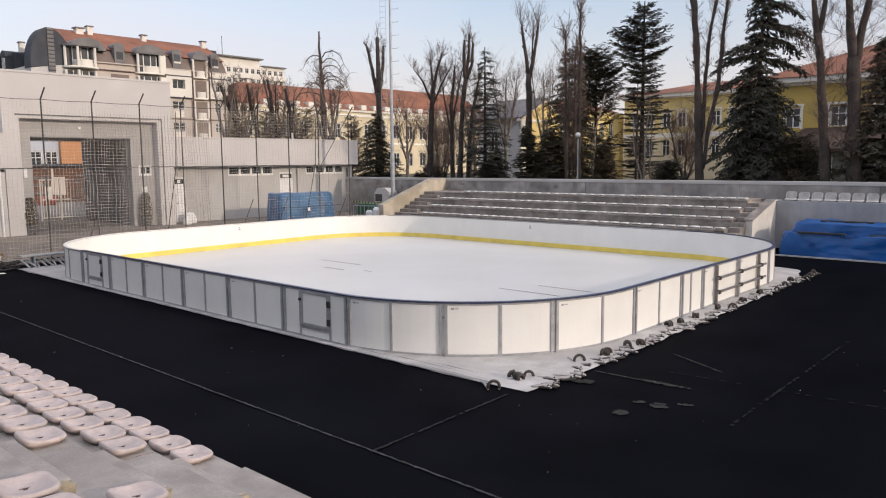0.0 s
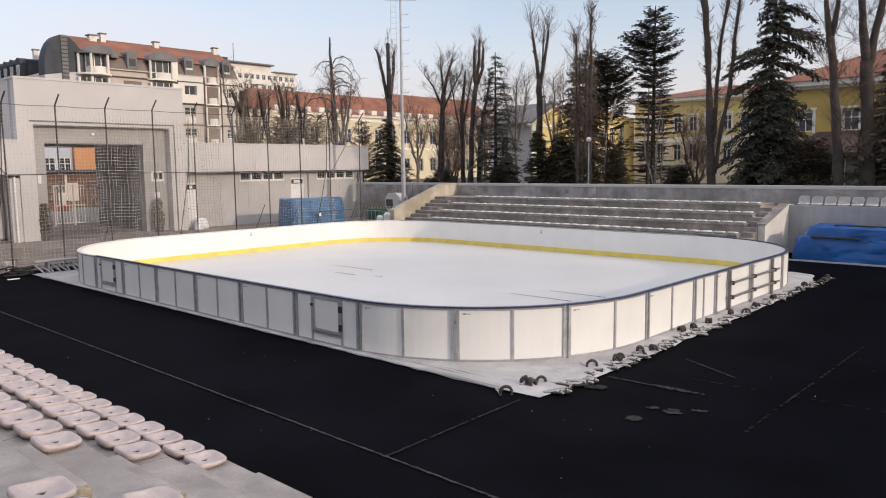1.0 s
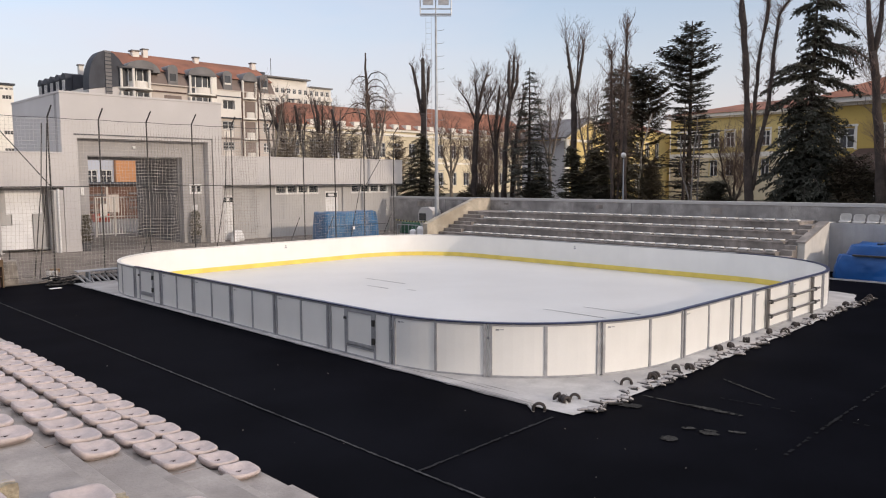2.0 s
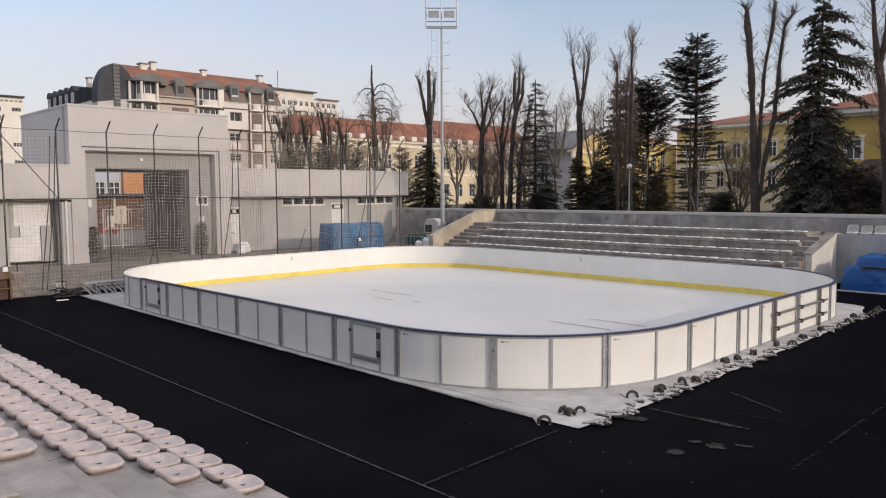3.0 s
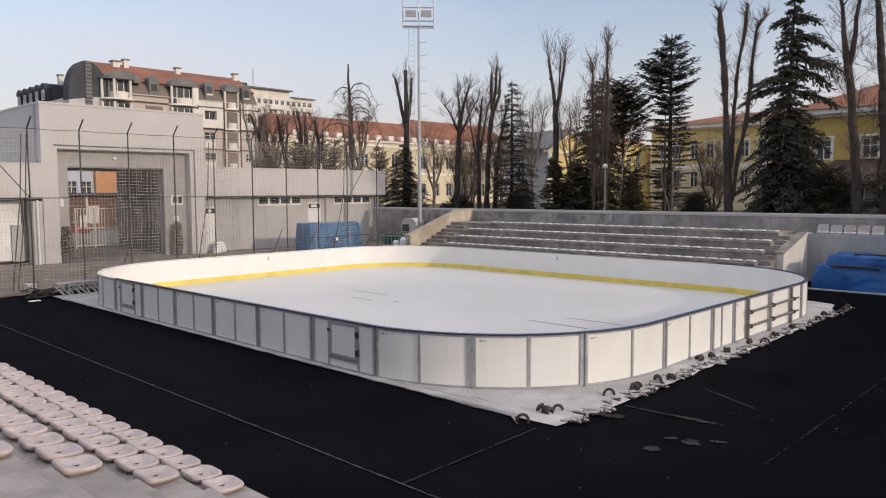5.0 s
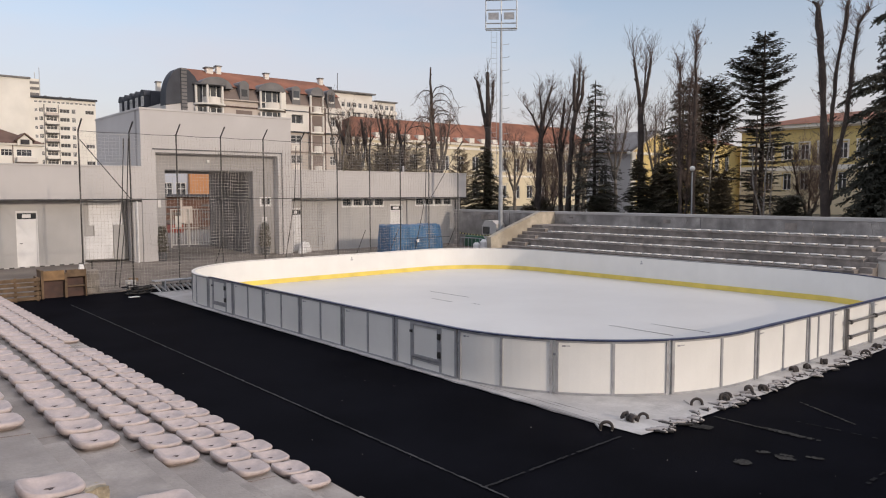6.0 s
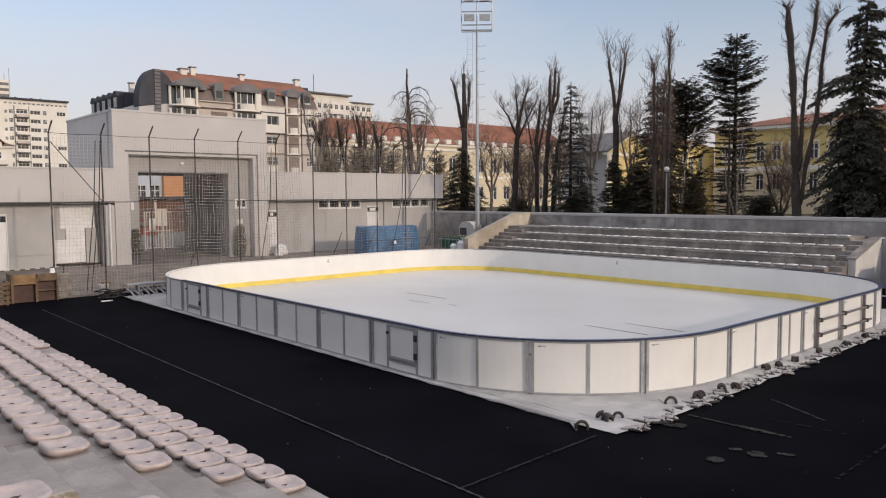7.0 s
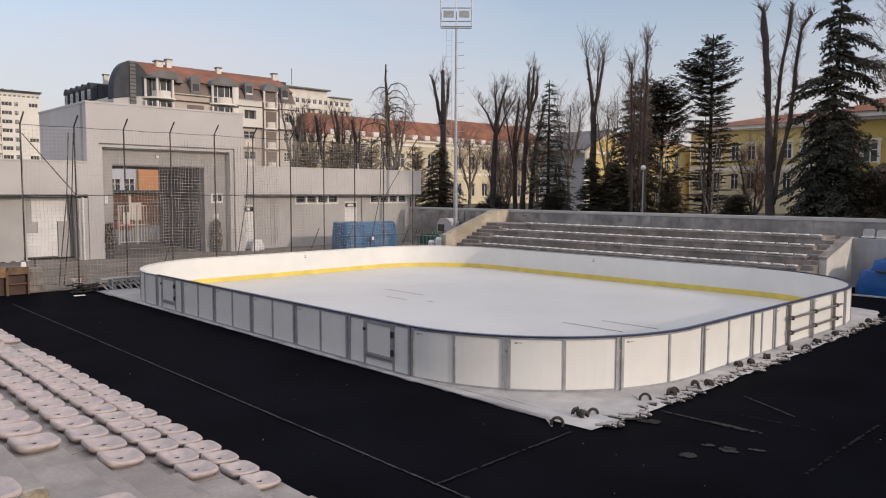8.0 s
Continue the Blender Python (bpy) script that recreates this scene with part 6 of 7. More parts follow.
part("vessel", boxes((20.17, 21.15, 56, 56.8, 0.66, 1.30), bevel=0.06), M["red_box"], bin_)
part("lid", boxes((20.12, 21.20, 55.95, 56.85, 1.30, 1.38), bevel=0.02), M["steel_dark"], bin_)


# ---- trees ----
def wobble(p0, p1, n, amp, rng):
    p0, p1 = Vector(p0), Vector(p1)
    out = []
    for i in range(n + 1):
        f = i / n
        k = math.sin(math.pi * min(1, f * 1.2)) if i < n else 0.6
        out.append(p0.lerp(p1, f) + Vector((rng.uniform(-1, 1), rng.uniform(-1, 1), 0)) * amp * k * (i > 0))
    return out


def twig_run(verts, faces, p, d, ln, r, rng, kids, up=0.5):
    """A bent twig as a thin three-sided taper, with smaller twigs on it."""
    n = 4
    pts, cur, dd = [Vector(p)], Vector(p), Vector(d).normalized()
    for i in range(n):
        dd = (dd + Vector((rng.uniform(-1, 1), rng.uniform(-1, 1), rng.uniform(-0.6, 1) * up + 0.12 * up)) * 0.2).normalized()
        cur = cur + dd * ln / n
        pts.append(cur.copy())
    base = len(verts)
    a = dd.cross(Vector((0.3, 0.5, 0.81))).normalized()
    b = dd.cross(a)
    for i, q in enumerate(pts):
        rr = r * (1 - 0.75 * i / n)
        for k in range(3):
            verts.append(q + (a * math.cos(2.094 * k) + b * math.sin(2.094 * k)) * rr)
    for i in range(n):
        for k in range(3):
            u, v = base + 3 * i + k, base + 3 * i + (k + 1) % 3
            faces.append((u, v, v + 3, u + 3))
    if kids:
        for _ in range(kids):
            f = rng.uniform(0.2, 1.0) * n
            i = min(int(f), n - 1)
            q = pts[i].lerp(pts[i + 1], f - i)
            side = Vector((rng.uniform(-1, 1), rng.uniform(-1, 1), rng.uniform(-0.2, 1.0) * up)).normalized()
            twig_run(verts, faces, q, dd * 0.7 + side * 0.8, ln * rng.uniform(0.3, 0.6), r * 0.55, rng, kids // 3 if kids > 4 else 0, up)


def from_lists(name, verts, faces, material, parent, smooth=False):
    me = bpy.data.meshes.new(name)
    me.from_pydata([tuple(v) for v in verts], [], faces)
    me.materials.append(material)
    return piece(name, me, parent)


def bare_tree(label, x, y, z0, stems, r0, seed, twigs=60, tl=1.0, kids=6, bark="bark", fork=0.35, up=1.0, low=0.45):
    """A pollarded leafless tree: stems are (top x, top y, top z) from one trunk."""
    rng = random.Random(seed)
    t = thing("bare_tree", label, "tree", "leafless trees")
    bm = bmesh.new()
    base = Vector((x, y, z0))
    zf = z0 + (max(s[2] for s in stems) - z0) * fork
    cx = sum(s[0] for s in stems) / len(stems)
    cy = sum(s[1] for s in stems) / len(stems)
    kf = fork * 0.7
    forkp = Vector((x + (cx - x) * kf, y + (cy - y) * kf, zf))
    trunk = wobble(base, forkp, 6, 0.07, rng)
    tube(bm, trunk, [r0 * (1.35 if i == 0 else 1.12 - 0.05 * i) * rng.uniform(0.95, 1.06) for i in range(7)], 10)
    verts, faces = [], []
    for s in stems:
        top = Vector(s[:3])
        n = 9
        mid = forkp.lerp(top, 0.45) + Vector(((top.x - forkp.x) * 0.28, (top.y - forkp.y) * 0.28, 0))
        pts = []
        for i in range(n + 1):
            f = i / n
            q = forkp * (1 - f) ** 2 + mid * 2 * f * (1 - f) + top * f * f
            pts.append(q + Vector((rng.uniform(-1, 1), rng.uniform(-1, 1), 0)) * 0.06 * (0 < i))
        pts[0] = forkp - Vector((0, 0, 0.25))
        rs = [r0 * (0.80 - 0.58 * i / n) * rng.uniform(0.86, 1.16) for i in range(n + 1)]
        tube(bm, pts, rs, 8)
        for _ in range(int(twigs * 0.7)):
            f = rng.uniform(low, 1.0) ** 0.8 * n
            i = min(int(f), n - 1)
            q = pts[i].lerp(pts[i + 1], f - i)
            a = rng.uniform(0, 6.283)
            d = Vector((math.cos(a), math.sin(a), up * rng.uniform(0.5, 2.2)))
            twig_run(verts, faces, q, d, tl * rng.uniform(0.45, 1.25), 0.015, rng, kids, up)
        for _ in range(5):                          # stubs of lopped limbs
            i = rng.randrange(2, n)
            a = rng.uniform(0, 6.283)
            d = Vector((math.cos(a), math.sin(a), rng.uniform(0.5, 1.5))).normalized()
            tube(bm, [pts[i], pts[i] + d * rng.uniform(0.2, 0.45)], [rs[i] * 0.5, rs[i] * 0.32], 6)
    part("trunk", bm, M[bark], t, smooth=True)
    from_lists("crown", verts, faces, M["twig"], t)
    return t


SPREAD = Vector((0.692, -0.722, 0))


def pollard(label, x, y, stems, seed, twigs=26, tl=0.7, kids=5, up=1.2, low=0.35, brush=8, bl=0.8, bark="bark", rough=0.12, twig="twig"):
    """A lopped leafless tree. stems: lines of (spread, height, radius); brush: rods that sprout at each cut tip."""
    rng = random.Random(seed)
    t = thing("bare_tree", label, "tree", "leafless trees")
    bm = bmesh.new()
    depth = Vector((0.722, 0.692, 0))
    verts, faces = [], []
    for si, line in enumerate(stems):
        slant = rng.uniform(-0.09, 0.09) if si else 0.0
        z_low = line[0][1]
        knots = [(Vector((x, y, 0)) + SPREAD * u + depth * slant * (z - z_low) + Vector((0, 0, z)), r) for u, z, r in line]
        pts, rs = [], []
        for (p, ra), (q, rb) in zip(knots, knots[1:]):
            n = max(2, int((q - p).length / 0.55))
            for i in range(n):
                f = i / n
                wob = Vector((rng.uniform(-1, 1), rng.uniform(-1, 1), 0)) * 0.035 * (i > 0)
                pts.append(p.lerp(q, f) + wob)
                rs.append((ra + (rb - ra) * f) * rng.uniform(1 - rough, 1 + rough))
        pts.append(knots[-1][0])
        rs.append(knots[-1][1])
        tube(bm, pts, rs, 9)
        m = len(pts) - 1
        for _ in range(int(twigs * m / 12)):
            f = rng.uniform(low if si == 0 else 0.1, 1.0) * m
            i = min(int(f), m - 1)
            a = rng.uniform(0, 6.283)
            d = Vector((math.cos(a), math.sin(a), up * rng.uniform(0.4, 2.0)))
            twig_run(verts, faces, pts[i].lerp(pts[i + 1], f - i), d, tl * rng.uniform(0.4, 1.25), 0.014, rng, kids, up)
        for _ in range(max(2, m // 3)):             # stubs of lopped limbs
            i = rng.randrange(max(1, m // 3), m + 1)
            a = rng.uniform(0, 6.283)
            d = Vector((math.cos(a), math.sin(a), rng.uniform(0.4, 1.4))).normalized()
            tube(bm, [pts[i], pts[i] + d * rng.uniform(0.15, 0.4)], [rs[i] * 0.55, rs[i] * 0.35], 6)
        if si or len(stems) == 1:
            for _ in range(brush):
                a = rng.uniform(0, 6.283)
                d = Vector((0.5 * math.cos(a), 0.5 * math.sin(a), rng.uniform(0.7, 1.6)))
                twig_run(verts, faces, pts[-1 - rng.randrange(0, 2)], d, bl * rng.uniform(0.5, 1.15), 0.016, rng, kids, 1.2)
    part("trunk", bm, M[bark], t, smooth=True)
    from_lists("crown", verts, faces, M[twig], t)
    return t


def conifer(label, x, y, z0, top, rad, seed, material="needles", levels=20, arms=7, lets=9, droop=0.25, start=0.12, lean=(0, 0), shape=1.0, size=0.16, tip_up=0.0, gap=0.15, hang=0.25, prof=None, tips=None, gaps=None, long=()):
    """Tiers of boughs; flat side shoots on each bough carry many narrow needle sprays.
    prof, tips, gaps: (height, value) rows for reach, upturn and missing boughs; long: single boughs (height, heading, reach)."""
    rng = random.Random(seed)
    size *= 0.75
    t = thing("conifer", label, "tree", "evergreen trees")
    bm, limbs = bmesh.new(), bmesh.new()
    n = 8
    axis = [Vector((x + lean[0] * (i / n) ** 1.4, y + lean[1] * (i / n) ** 1.4, z0 + (top - z0) * i / n)) for i in range(n + 1)]
    H_ = top - z0
    tube(bm, axis, [0.13 * (H_ / 10) * (1.1 - i / n) + 0.015 for i in range(n + 1)], 8)
    verts, faces = [], []
    up = Vector((0, 0, 1))

    def spray(q, out, ln):
        sd = out.cross(Vector((rng.uniform(-0.5, 0.5), rng.uniform(-0.5, 0.5), 1))).normalized() * ln * rng.uniform(0.17, 0.32)
        b = len(verts)
        verts.extend((q, q + out * ln * 0.45 + sd, q + out * ln, q + out * ln * 0.45 - sd))
        faces.append((b, b + 1, b + 2, b + 3))

    def by_height(rows, z, plain):
        return float(np.interp(z, [r[0] for r in rows], [r[1] for r in rows])) if rows else plain

    tiers = []
    for lv in range(levels):
        f = start + (1 - start) * (lv + rng.uniform(-0.15, 0.15)) / levels
        tiers.append((min(max(f, start * 0.8), 0.985), None, 0.0))
    tiers += [((z - z0) / H_, radians(head), r) for z, head, r in long]
    for f, head, far in tiers:
        i = min(int(f * n), n - 1)
        c = axis[i].lerp(axis[i + 1], f * n - i)
        reach = by_height(prof, c.z, rad * (1 - f) ** shape + 0.10)
        tip_up = by_height(tips, c.z, tip_up)
        gap = by_height(gaps, c.z, gap)
        turn = rng.uniform(0, 6.283)
        for j in range(3 if head is not None else arms if f < 0.85 else max(4, arms - 2)):
            if head is None and rng.random() < gap:
                continue
            a = turn + 6.283 * j / arms + rng.uniform(-0.35, 0.35)
            r = reach * (rng.uniform(0.55, 1.1) if rng.random() < 0.8 else rng.uniform(1.05, 1.3))
            if head is not None:
                a, r = head + (j - 1) * 0.16, far * (1 - 0.12 * abs(j - 1))
            d = Vector((math.cos(a), math.sin(a), 0))
            side = Vector((-d.y, d.x, 0))
            m = 5
            z_off = rng.uniform(-0.12, 0.12)
            pts = [c + d * r * k / m + Vector((0, 0, z_off + r * (0.16 * k / m - droop * (k / m) ** 2 * 1.5 + tip_up * (k / m) ** 2))) for k in range(m + 1)]
            tube(limbs, pts, [0.028 * (1 - 0.8 * k / m) * (0.5 + r / 3) for k in range(m + 1)], 4, cap=False)
            cnt = max(4, int(lets * (0.35 + r / rad)))
            for q_i in range(cnt):
                g = (0.18 + 0.82 * (q_i + rng.random()) / cnt) * m
                k = min(int(g), m - 1)
                q = pts[k].lerp(pts[k + 1], g - k)
                sgn = 1 if q_i % 2 else -1
                ln = (0.2 + 0.30 * r * (1 - 0.75 * g / m)) * rng.uniform(0.6, 1.2)
                sh = (side * sgn * rng.uniform(0.6, 1) + d * rng.uniform(0.5, 1.0) + up * rng.uniform(-hang, 0.12)).normalized()
                ns = max(3, int(ln / size * 4.0))
                for e in range(ns):
                    w = q + sh * ln * (e + 0.4) / ns
                    o = (sh * rng.uniform(0.5, 1) + sh.cross(up) * rng.uniform(-0.9, 0.9) + up * rng.uniform(-hang * 1.6, 0.3)).normalized()
                    spray(w, o, size * rng.uniform(0.7, 1.5))
            for e in range(int(5 + r * 7)):
                g = rng.uniform(0.15, 1) * m
                k = min(int(g), m - 1)
                spray(pts[k].lerp(pts[k + 1], g - k), (d + side * rng.uniform(-0.8, 0.8) + up * rng.uniform(-0.5, 0.4)).normalized(), size * rng.uniform(0.8, 1.5))
    part("trunk", bm, M["bark"], t)
    tagged(part("branch_work", limbs, M["bark"], t), kind="stuff")
    from_lists("crown", verts, faces, M[material], t)
    return t


P0 = 1.45
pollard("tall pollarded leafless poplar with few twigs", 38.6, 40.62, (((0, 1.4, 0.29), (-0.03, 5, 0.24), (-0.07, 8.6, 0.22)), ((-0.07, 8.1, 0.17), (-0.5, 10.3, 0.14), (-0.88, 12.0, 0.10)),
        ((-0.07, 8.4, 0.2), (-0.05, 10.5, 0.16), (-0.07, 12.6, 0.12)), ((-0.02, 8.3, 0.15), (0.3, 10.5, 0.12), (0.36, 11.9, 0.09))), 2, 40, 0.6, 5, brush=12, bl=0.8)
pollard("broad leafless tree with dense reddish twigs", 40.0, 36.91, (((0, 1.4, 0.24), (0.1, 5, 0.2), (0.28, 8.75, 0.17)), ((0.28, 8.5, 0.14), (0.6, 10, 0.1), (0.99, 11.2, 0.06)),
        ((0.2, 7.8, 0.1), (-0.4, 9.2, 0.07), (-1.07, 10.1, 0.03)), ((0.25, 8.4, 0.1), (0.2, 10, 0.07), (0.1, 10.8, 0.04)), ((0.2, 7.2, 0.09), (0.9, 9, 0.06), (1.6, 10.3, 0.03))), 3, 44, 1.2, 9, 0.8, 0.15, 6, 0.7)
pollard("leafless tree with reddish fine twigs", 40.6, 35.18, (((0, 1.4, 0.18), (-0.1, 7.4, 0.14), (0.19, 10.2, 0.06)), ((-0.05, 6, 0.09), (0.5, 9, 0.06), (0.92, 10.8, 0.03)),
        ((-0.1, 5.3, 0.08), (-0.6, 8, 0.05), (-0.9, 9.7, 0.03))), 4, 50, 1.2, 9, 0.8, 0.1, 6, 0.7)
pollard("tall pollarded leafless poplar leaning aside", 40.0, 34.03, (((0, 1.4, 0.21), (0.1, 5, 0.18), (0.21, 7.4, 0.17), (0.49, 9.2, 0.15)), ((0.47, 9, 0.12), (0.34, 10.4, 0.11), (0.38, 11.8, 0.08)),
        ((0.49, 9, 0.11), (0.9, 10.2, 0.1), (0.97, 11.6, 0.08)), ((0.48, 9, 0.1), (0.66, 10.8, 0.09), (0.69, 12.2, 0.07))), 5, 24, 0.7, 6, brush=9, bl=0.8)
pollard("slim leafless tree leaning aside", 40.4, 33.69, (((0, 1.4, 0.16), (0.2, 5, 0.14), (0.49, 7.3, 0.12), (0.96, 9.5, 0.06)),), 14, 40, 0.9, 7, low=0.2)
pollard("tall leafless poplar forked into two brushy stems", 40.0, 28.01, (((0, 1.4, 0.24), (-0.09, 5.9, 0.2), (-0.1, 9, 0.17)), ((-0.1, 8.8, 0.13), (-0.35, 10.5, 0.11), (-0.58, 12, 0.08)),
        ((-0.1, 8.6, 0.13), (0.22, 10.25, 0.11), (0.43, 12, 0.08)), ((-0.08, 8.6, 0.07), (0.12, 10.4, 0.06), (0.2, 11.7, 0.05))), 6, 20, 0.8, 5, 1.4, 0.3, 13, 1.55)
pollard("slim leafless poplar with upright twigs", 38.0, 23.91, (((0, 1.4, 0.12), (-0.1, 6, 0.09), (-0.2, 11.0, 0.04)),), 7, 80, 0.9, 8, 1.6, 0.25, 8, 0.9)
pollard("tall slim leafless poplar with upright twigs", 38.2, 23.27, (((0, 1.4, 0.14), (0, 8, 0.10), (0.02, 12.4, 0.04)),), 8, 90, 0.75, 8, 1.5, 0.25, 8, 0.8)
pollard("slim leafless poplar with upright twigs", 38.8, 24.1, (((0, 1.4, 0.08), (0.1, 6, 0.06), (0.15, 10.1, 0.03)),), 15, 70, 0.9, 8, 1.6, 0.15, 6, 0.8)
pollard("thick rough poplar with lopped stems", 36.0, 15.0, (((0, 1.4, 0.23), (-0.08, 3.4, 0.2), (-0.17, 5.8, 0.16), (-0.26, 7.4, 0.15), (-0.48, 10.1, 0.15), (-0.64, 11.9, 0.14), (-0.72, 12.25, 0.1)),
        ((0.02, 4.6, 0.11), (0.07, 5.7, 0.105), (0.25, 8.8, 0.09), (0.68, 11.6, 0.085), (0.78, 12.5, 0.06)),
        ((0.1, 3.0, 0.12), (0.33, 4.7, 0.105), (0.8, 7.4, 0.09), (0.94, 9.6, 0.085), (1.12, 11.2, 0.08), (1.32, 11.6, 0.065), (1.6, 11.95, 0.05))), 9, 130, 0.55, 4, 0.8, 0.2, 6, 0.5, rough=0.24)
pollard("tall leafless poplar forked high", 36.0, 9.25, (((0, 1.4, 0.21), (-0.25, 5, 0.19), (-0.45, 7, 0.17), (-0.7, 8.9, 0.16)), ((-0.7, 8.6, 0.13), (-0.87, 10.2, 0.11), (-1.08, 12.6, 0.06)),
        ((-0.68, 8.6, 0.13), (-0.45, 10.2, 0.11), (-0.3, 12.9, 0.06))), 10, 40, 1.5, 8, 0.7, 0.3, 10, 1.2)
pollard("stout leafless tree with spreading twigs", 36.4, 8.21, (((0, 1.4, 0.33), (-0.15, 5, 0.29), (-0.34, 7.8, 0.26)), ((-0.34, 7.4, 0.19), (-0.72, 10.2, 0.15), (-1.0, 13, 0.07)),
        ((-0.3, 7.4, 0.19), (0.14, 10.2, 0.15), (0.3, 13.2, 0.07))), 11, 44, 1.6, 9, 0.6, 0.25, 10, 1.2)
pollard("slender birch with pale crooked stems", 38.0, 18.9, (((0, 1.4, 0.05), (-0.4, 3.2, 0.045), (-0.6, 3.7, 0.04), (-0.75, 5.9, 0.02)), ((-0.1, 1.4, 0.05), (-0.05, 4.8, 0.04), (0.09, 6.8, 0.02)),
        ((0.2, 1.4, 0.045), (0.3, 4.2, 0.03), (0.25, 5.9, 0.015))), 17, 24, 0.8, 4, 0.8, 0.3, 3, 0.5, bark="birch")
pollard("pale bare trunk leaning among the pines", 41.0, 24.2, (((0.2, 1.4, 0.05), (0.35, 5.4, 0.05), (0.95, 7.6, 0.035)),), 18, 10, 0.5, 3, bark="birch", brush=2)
bare_tree("leafless tree with spreading twigs", 37.5, 6.6, P0, ((37.2, 6.9, 12.8), (37.8, 6.1, 13.2)), 0.2, 12, 70, 1.7, 9, fork=0.4, up=0.6, low=0.2)
dead = bare_tree("dead leafless tree with drooping broken boughs", 44.0, 53.6, 0.5, ((43.9, 54.0, 15.3),), 0.30, 13, 6, 0.8, 4, fork=0.6, low=0.4)
rng = random.Random(31)
verts, faces = [], []
bm = bmesh.new()
for k in range(20):
    z = rng.uniform(7.0, 13.4)
    a = rng.uniform(0, 6.283)
    d = Vector((math.cos(a), math.sin(a), 0))
    r = rng.uniform(1.8, 4.2) * (1.15 - (z - 7) / 14)
    pts = [Vector((44, 53.75, z)) + d * r * f + Vector((rng.uniform(-1, 1), rng.uniform(-1, 1), 0)) * 0.12 * (f > 0) + Vector((0, 0, r * (1.1 * f - 1.65 * f * f))) for f in np.linspace(0, 1, 7)]
    tube(bm, pts, [0.06 * (1 - 0.75 * i / 6) for i in range(7)], 5)
    for j in range(12):
        q = pts[rng.randrange(2, 7)]
        twig_run(verts, faces, q, Vector((rng.uniform(-1, 1), rng.uniform(-1, 1), rng.uniform(-1.4, 0.3))), rng.uniform(0.4, 1.1), 0.016, rng, 3, -0.4)
part("bough", bm, M["bark"], dead)
from_lists("twig_spray", verts, faces, M["twig"], dead)
for i, (x, y, z) in enumerate(((42.0, 50.2, 11.2), (38.0, 52.4, 10.6), (36.5, 55.0, 10.0), (40.0, 48.5, 9.5), (34.9, 55.5, 11.4), (38.2, 58.0, 10.4))):
    bare_tree("lopped leafless tree with thick stubs", x, y, 0.5, ((x - 0.9, y + 0.5, z), (x + 0.7, y - 0.4, z - 0.6), (x + 0.2, y + 0.3, z - 1.4)), 0.19, 20 + i, 34, 1.2, 7, fork=0.45, bark="bark_pale")
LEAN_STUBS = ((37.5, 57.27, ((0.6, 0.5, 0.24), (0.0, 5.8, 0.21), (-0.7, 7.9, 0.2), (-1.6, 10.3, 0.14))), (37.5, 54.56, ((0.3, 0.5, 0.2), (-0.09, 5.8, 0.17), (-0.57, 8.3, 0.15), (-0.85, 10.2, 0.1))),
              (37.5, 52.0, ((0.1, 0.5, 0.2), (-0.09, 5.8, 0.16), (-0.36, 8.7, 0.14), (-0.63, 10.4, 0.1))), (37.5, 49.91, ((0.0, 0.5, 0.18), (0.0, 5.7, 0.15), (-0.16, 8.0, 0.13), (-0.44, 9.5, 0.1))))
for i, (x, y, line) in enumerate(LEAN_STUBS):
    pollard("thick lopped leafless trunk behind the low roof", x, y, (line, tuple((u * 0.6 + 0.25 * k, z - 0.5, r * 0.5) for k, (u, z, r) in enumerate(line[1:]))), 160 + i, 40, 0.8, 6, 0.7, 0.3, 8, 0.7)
for i, (x, y, z) in enumerate(((50.0, 49.0, 8.0), (49.0, 40.0, 9.5), (54.0, 40.5, 11.0), (60.0, 40.5, 11.5), (57, 47, 7.5))):
    bare_tree("distant leafless tree with pale fine twigs", x, y, P0, ((x - 0.8, y + 0.8, z), (x + 0.8, y - 0.6, z - 0.3), (x, y, z + 0.3)), 0.16, 40 + i, 50, 1.9, 8, fork=0.35, bark="bark_pale", low=0.1)

conifer("dark dense spruce at the foot of a bare poplar", 37.8, 40.2, P0, 7.2, 2.1, 51, levels=20, arms=12, lets=16, droop=0.3, start=0.04, shape=0.85, size=0.15, gap=0.05)
conifer("open spruce with thin drooping tiers", 40.0, 31.74, P0, 11.1, 1.75, 52, "needles_blue", levels=27, arms=9, lets=10, gap=0.32, droop=0.24, start=0.05, size=0.13, tip_up=0.1, hang=0.5,
        prof=((2, 1.6), (4.5, 1.75), (8, 1.05), (10, 0.5), (11, 0.12)))
conifer("dark broad spruce among bare poplars", 40.5, 25.44, P0, 10.4, 2.3, 53, levels=25, arms=11, lets=16, droop=0.22, start=0.04, size=0.16, gap=0.2, hang=0.45,
        prof=((2, 1.9), (4.8, 2.0), (7, 1.45), (8.6, 0.95), (10.3, 0.15)))
conifer("dark olive pine with a thick ragged crown", 44.0, 25.52, P0, 10.9, 2.3, 54, "needles_brown", levels=24, arms=12, lets=17, droop=0.0, start=0.06, size=0.2, tip_up=0.3, gaps=((2, 0.65), (6.0, 0.5), (8.5, 0.12)),
        prof=((2, 1.4), (5, 1.7), (8, 1.75), (9.6, 1.5), (10.5, 1.1), (10.9, 0.7)), long=((9.6, 40, 1.8), (8.9, -30, 1.9), (10.1, 134, 1.7)))
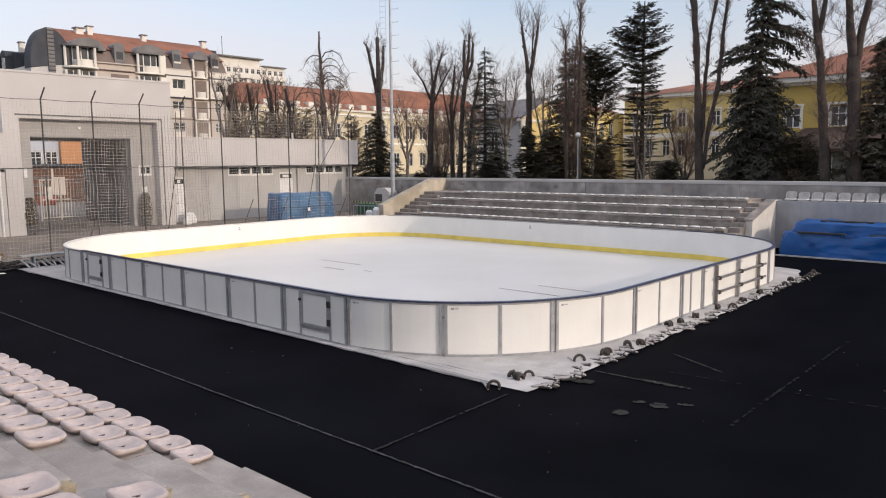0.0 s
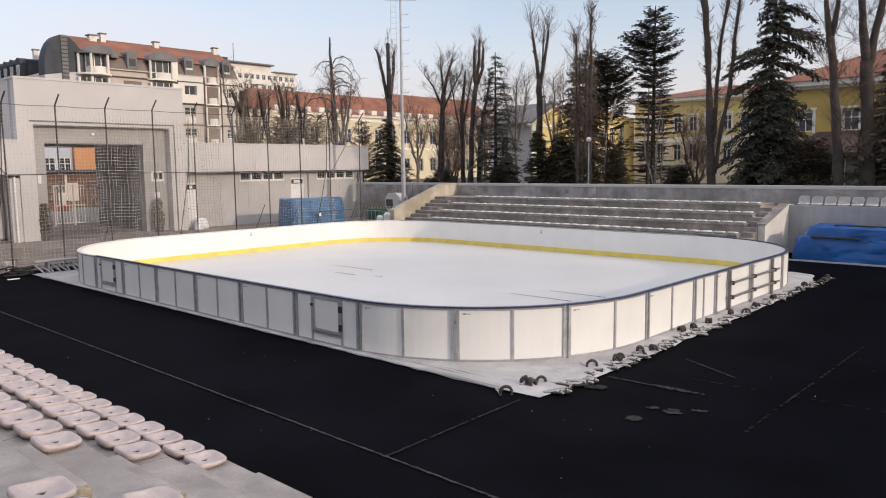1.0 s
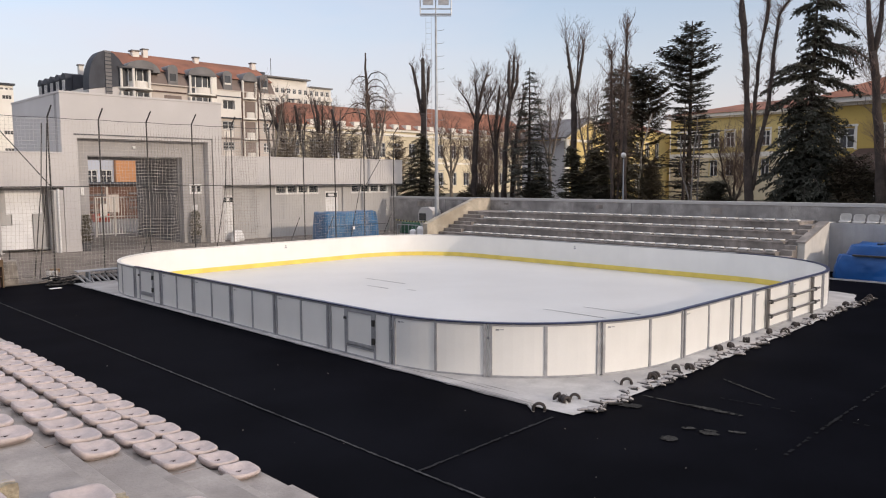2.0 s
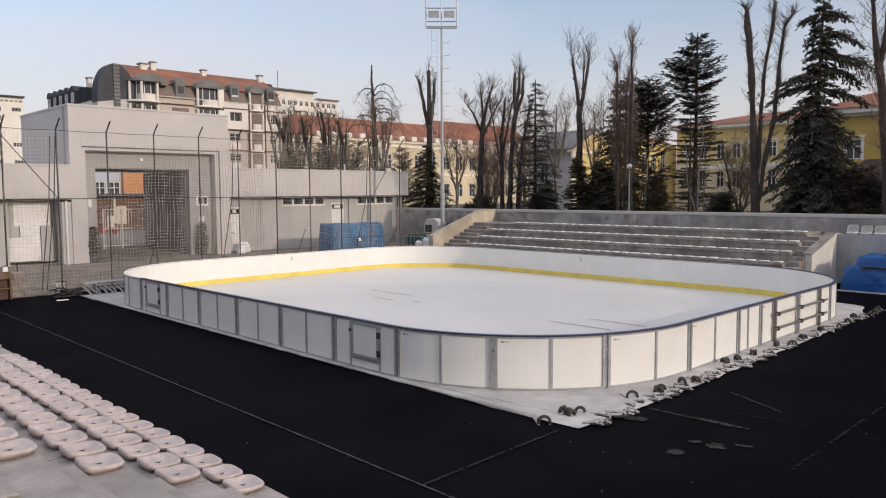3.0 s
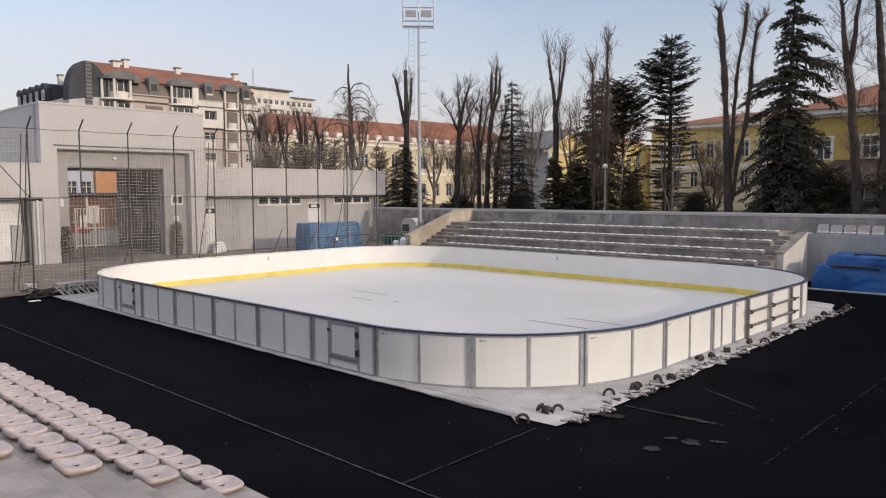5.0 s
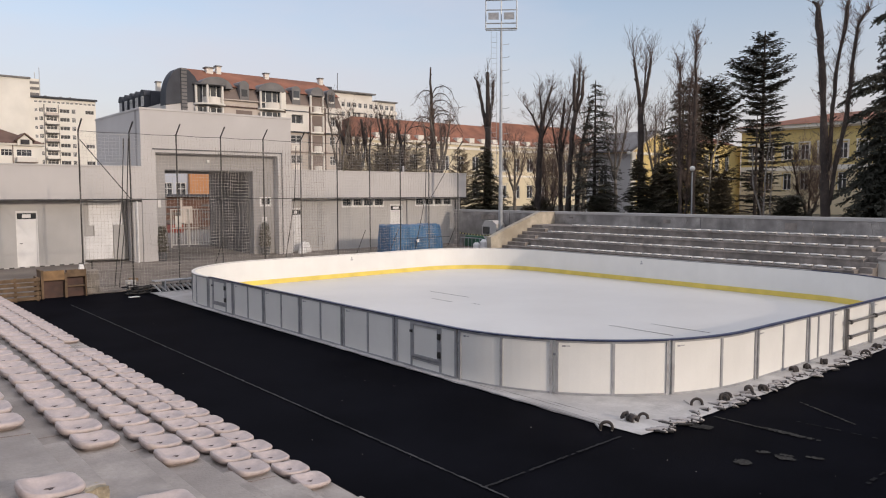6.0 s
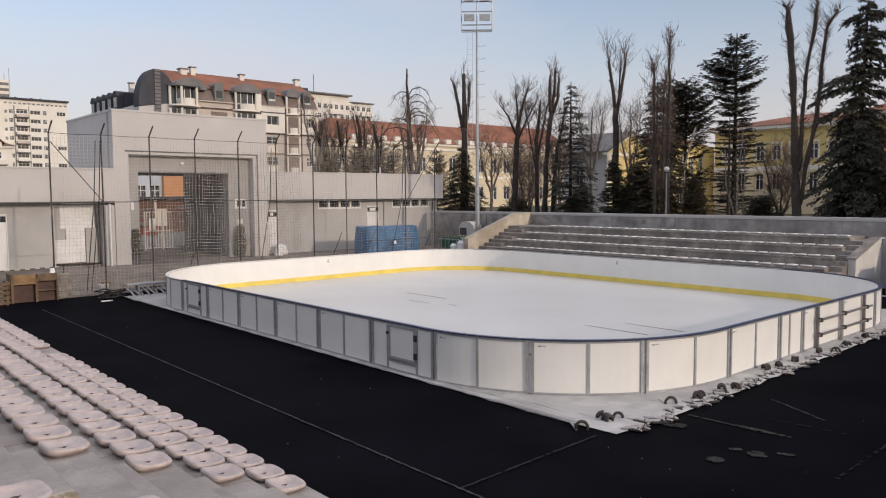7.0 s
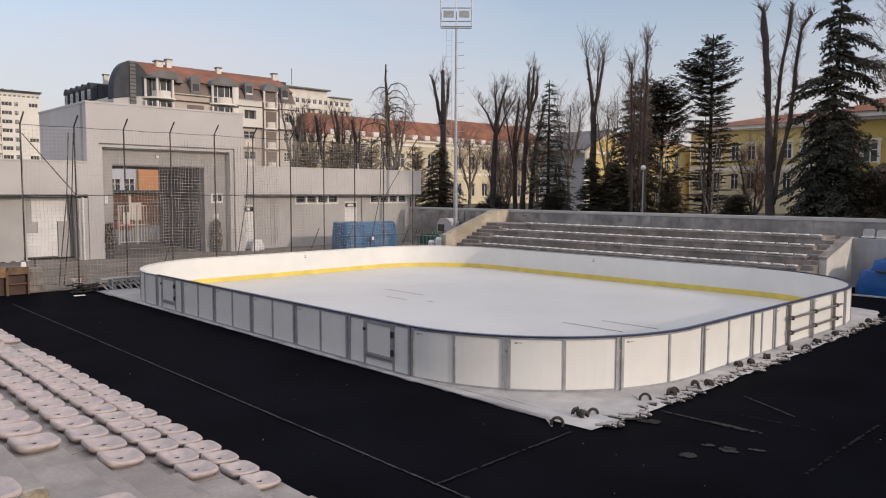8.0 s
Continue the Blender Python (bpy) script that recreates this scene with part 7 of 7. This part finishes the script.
conifer("tall fir with a bushy top and open drooping base", 44.0, 22.19, P0, 13.3, 2.3, 55, "needles_blue", levels=32, arms=11, lets=17, droop=0.02, start=0.10, size=0.21, hang=0.15,
        prof=((2, 1.1), (5, 1.5), (6.5, 1.6), (8, 1.2), (9, 1.1), (10, 1.25), (11.2, 1.25), (12.2, 0.85), (12.9, 0.5), (13.3, 0.15)),
        tips=((2, -0.1), (8, 0.0), (9.5, 0.22), (13, 0.3)), gaps=((2, 0.5), (7.5, 0.42), (9, 0.28), (13, 0.2)), long=((10.6, 134, 2.1), (10.2, 120, 2.0), (11.0, 150, 1.8), (10.9, 128, 1.9), (9.7, 140, 1.9)))
conifer("thin brownish fir with bare lower boughs", 41.0, 21.0, P0, 8.0, 2.0, 56, "needles_brown", levels=12, arms=7, lets=6, droop=0.05, start=0.14, shape=0.8, size=0.12, gap=0.4)
conifer("broad dark cedar with long drooping tiers", 38.0, 13.11, P0, 12.95, 2.3, 57, "needles_dark", levels=34, arms=11, lets=24, droop=0.34, start=0.03, lean=(0.19, -0.2), size=0.14, hang=0.95,
        prof=((2, 2.0), (4, 2.05), (5.8, 1.7), (6.8, 1.35), (7.6, 0.85), (9.3, 0.6), (10.5, 0.65), (11.6, 0.5), (12.4, 0.3), (12.9, 0.12)), gaps=((2, 0.02), (6.0, 0.1), (7.5, 0.4), (10, 0.4), (13, 0.2)),
        long=((9.9, -46, 2.9), (9.4, -30, 2.4), (11.0, -50, 1.9), (9.0, 134, 2.0), (8.5, 125, 2.2), (11.8, 134, 1.1), (12.0, -46, 1.3), (8.3, -60, 2.2), (7.6, 140, 2.1)))
conifer("dark shaded conifer beside bare trees", 37.5, 7.4, P0, 8.9, 2.0, 58, levels=20, arms=11, lets=16, droop=0.2, start=0.04, size=0.18, hang=0.6, gap=0.1,
        prof=((2, 1.9), (4.4, 1.8), (6.5, 1.1), (8.8, 0.3)))
conifer("dark shaded conifer beside bare trees", 37.5, 4.6, P0, 9.4, 2.2, 59, levels=20, arms=11, lets=16, droop=0.2, start=0.04, shape=0.7, size=0.18, hang=0.6, gap=0.1)
conifer("low dark spruce at a poplar's foot", 39.0, 27.53, P0, 5.8, 0.95, 60, levels=18, arms=12, lets=15, droop=0.15, start=0.03, shape=0.7, size=0.14, gap=0.05)
conifer("low dark spruce behind the wall", 39.6, 26.3, P0, 5.6, 0.8, 62, levels=18, arms=12, lets=15, droop=0.2, start=0.03, shape=0.6, size=0.15, gap=0.05)
conifer("low dark spruce behind the wall", 42.5, 32.8, P0, 4.4, 1.3, 61, levels=14, arms=11, lets=14, droop=0.2, start=0.04, shape=0.6, size=0.14)
for i, (x, y, z, r) in enumerate(((38.5, 30.3, 3.4, 0.6), (39.4, 22.2, 4.4, 0.6), (42.5, 29.0, 4.2, 0.6), (37.0, 17.2, 3.4, 0.8), (37.5, 10.8, 4.6, 1.4), (41.0, 37.6, 3.2, 1.0),
                                  (40.2, 26.2, 4.6, 0.9), (38.2, 36.0, 2.6, 0.6))):
    conifer("dark columnar evergreen shrub", x, y, P0, z, r, 70 + i, "needles_brown" if i % 3 == 1 else "needles", levels=13, arms=12, lets=12, droop=0.0, start=0.03, shape=0.45, size=0.13, tip_up=0.4, gap=0.05)
for i, (x, y, z, r) in enumerate(((38.5, 51.5, 8.6, 1.5), (40.5, 51.8, 8.2, 1.7), (36.0, 50.0, 7.6, 1.3), (41.8, 47.5, 7.5, 1.4), (34.0, 52.0, 7.4, 1.2), (37.2, 53, 8.0, 1.5))):
    conifer("brownish evergreen scrub behind the low roof", x, y, 0.5, z, r, 90 + i, "scrub", levels=13, arms=11, lets=11, droop=0.0, start=0.3, shape=0.4, size=0.17, tip_up=0.4)
for i, (x, y, z) in enumerate(((48.0, 21.0, 5.6), (48.5, 43, 7.0), (46.5, 42, 6.0))):
    bare_tree("leafless tree with dark twiggy undergrowth", x, y, P0, ((x - 0.8, y + 0.8, z), (x + 0.8, y - 0.6, z - 0.6), (x, y, z - 0.3)), 0.11, 130 + i, 60, 1.8, 9, fork=0.12, low=0.03)
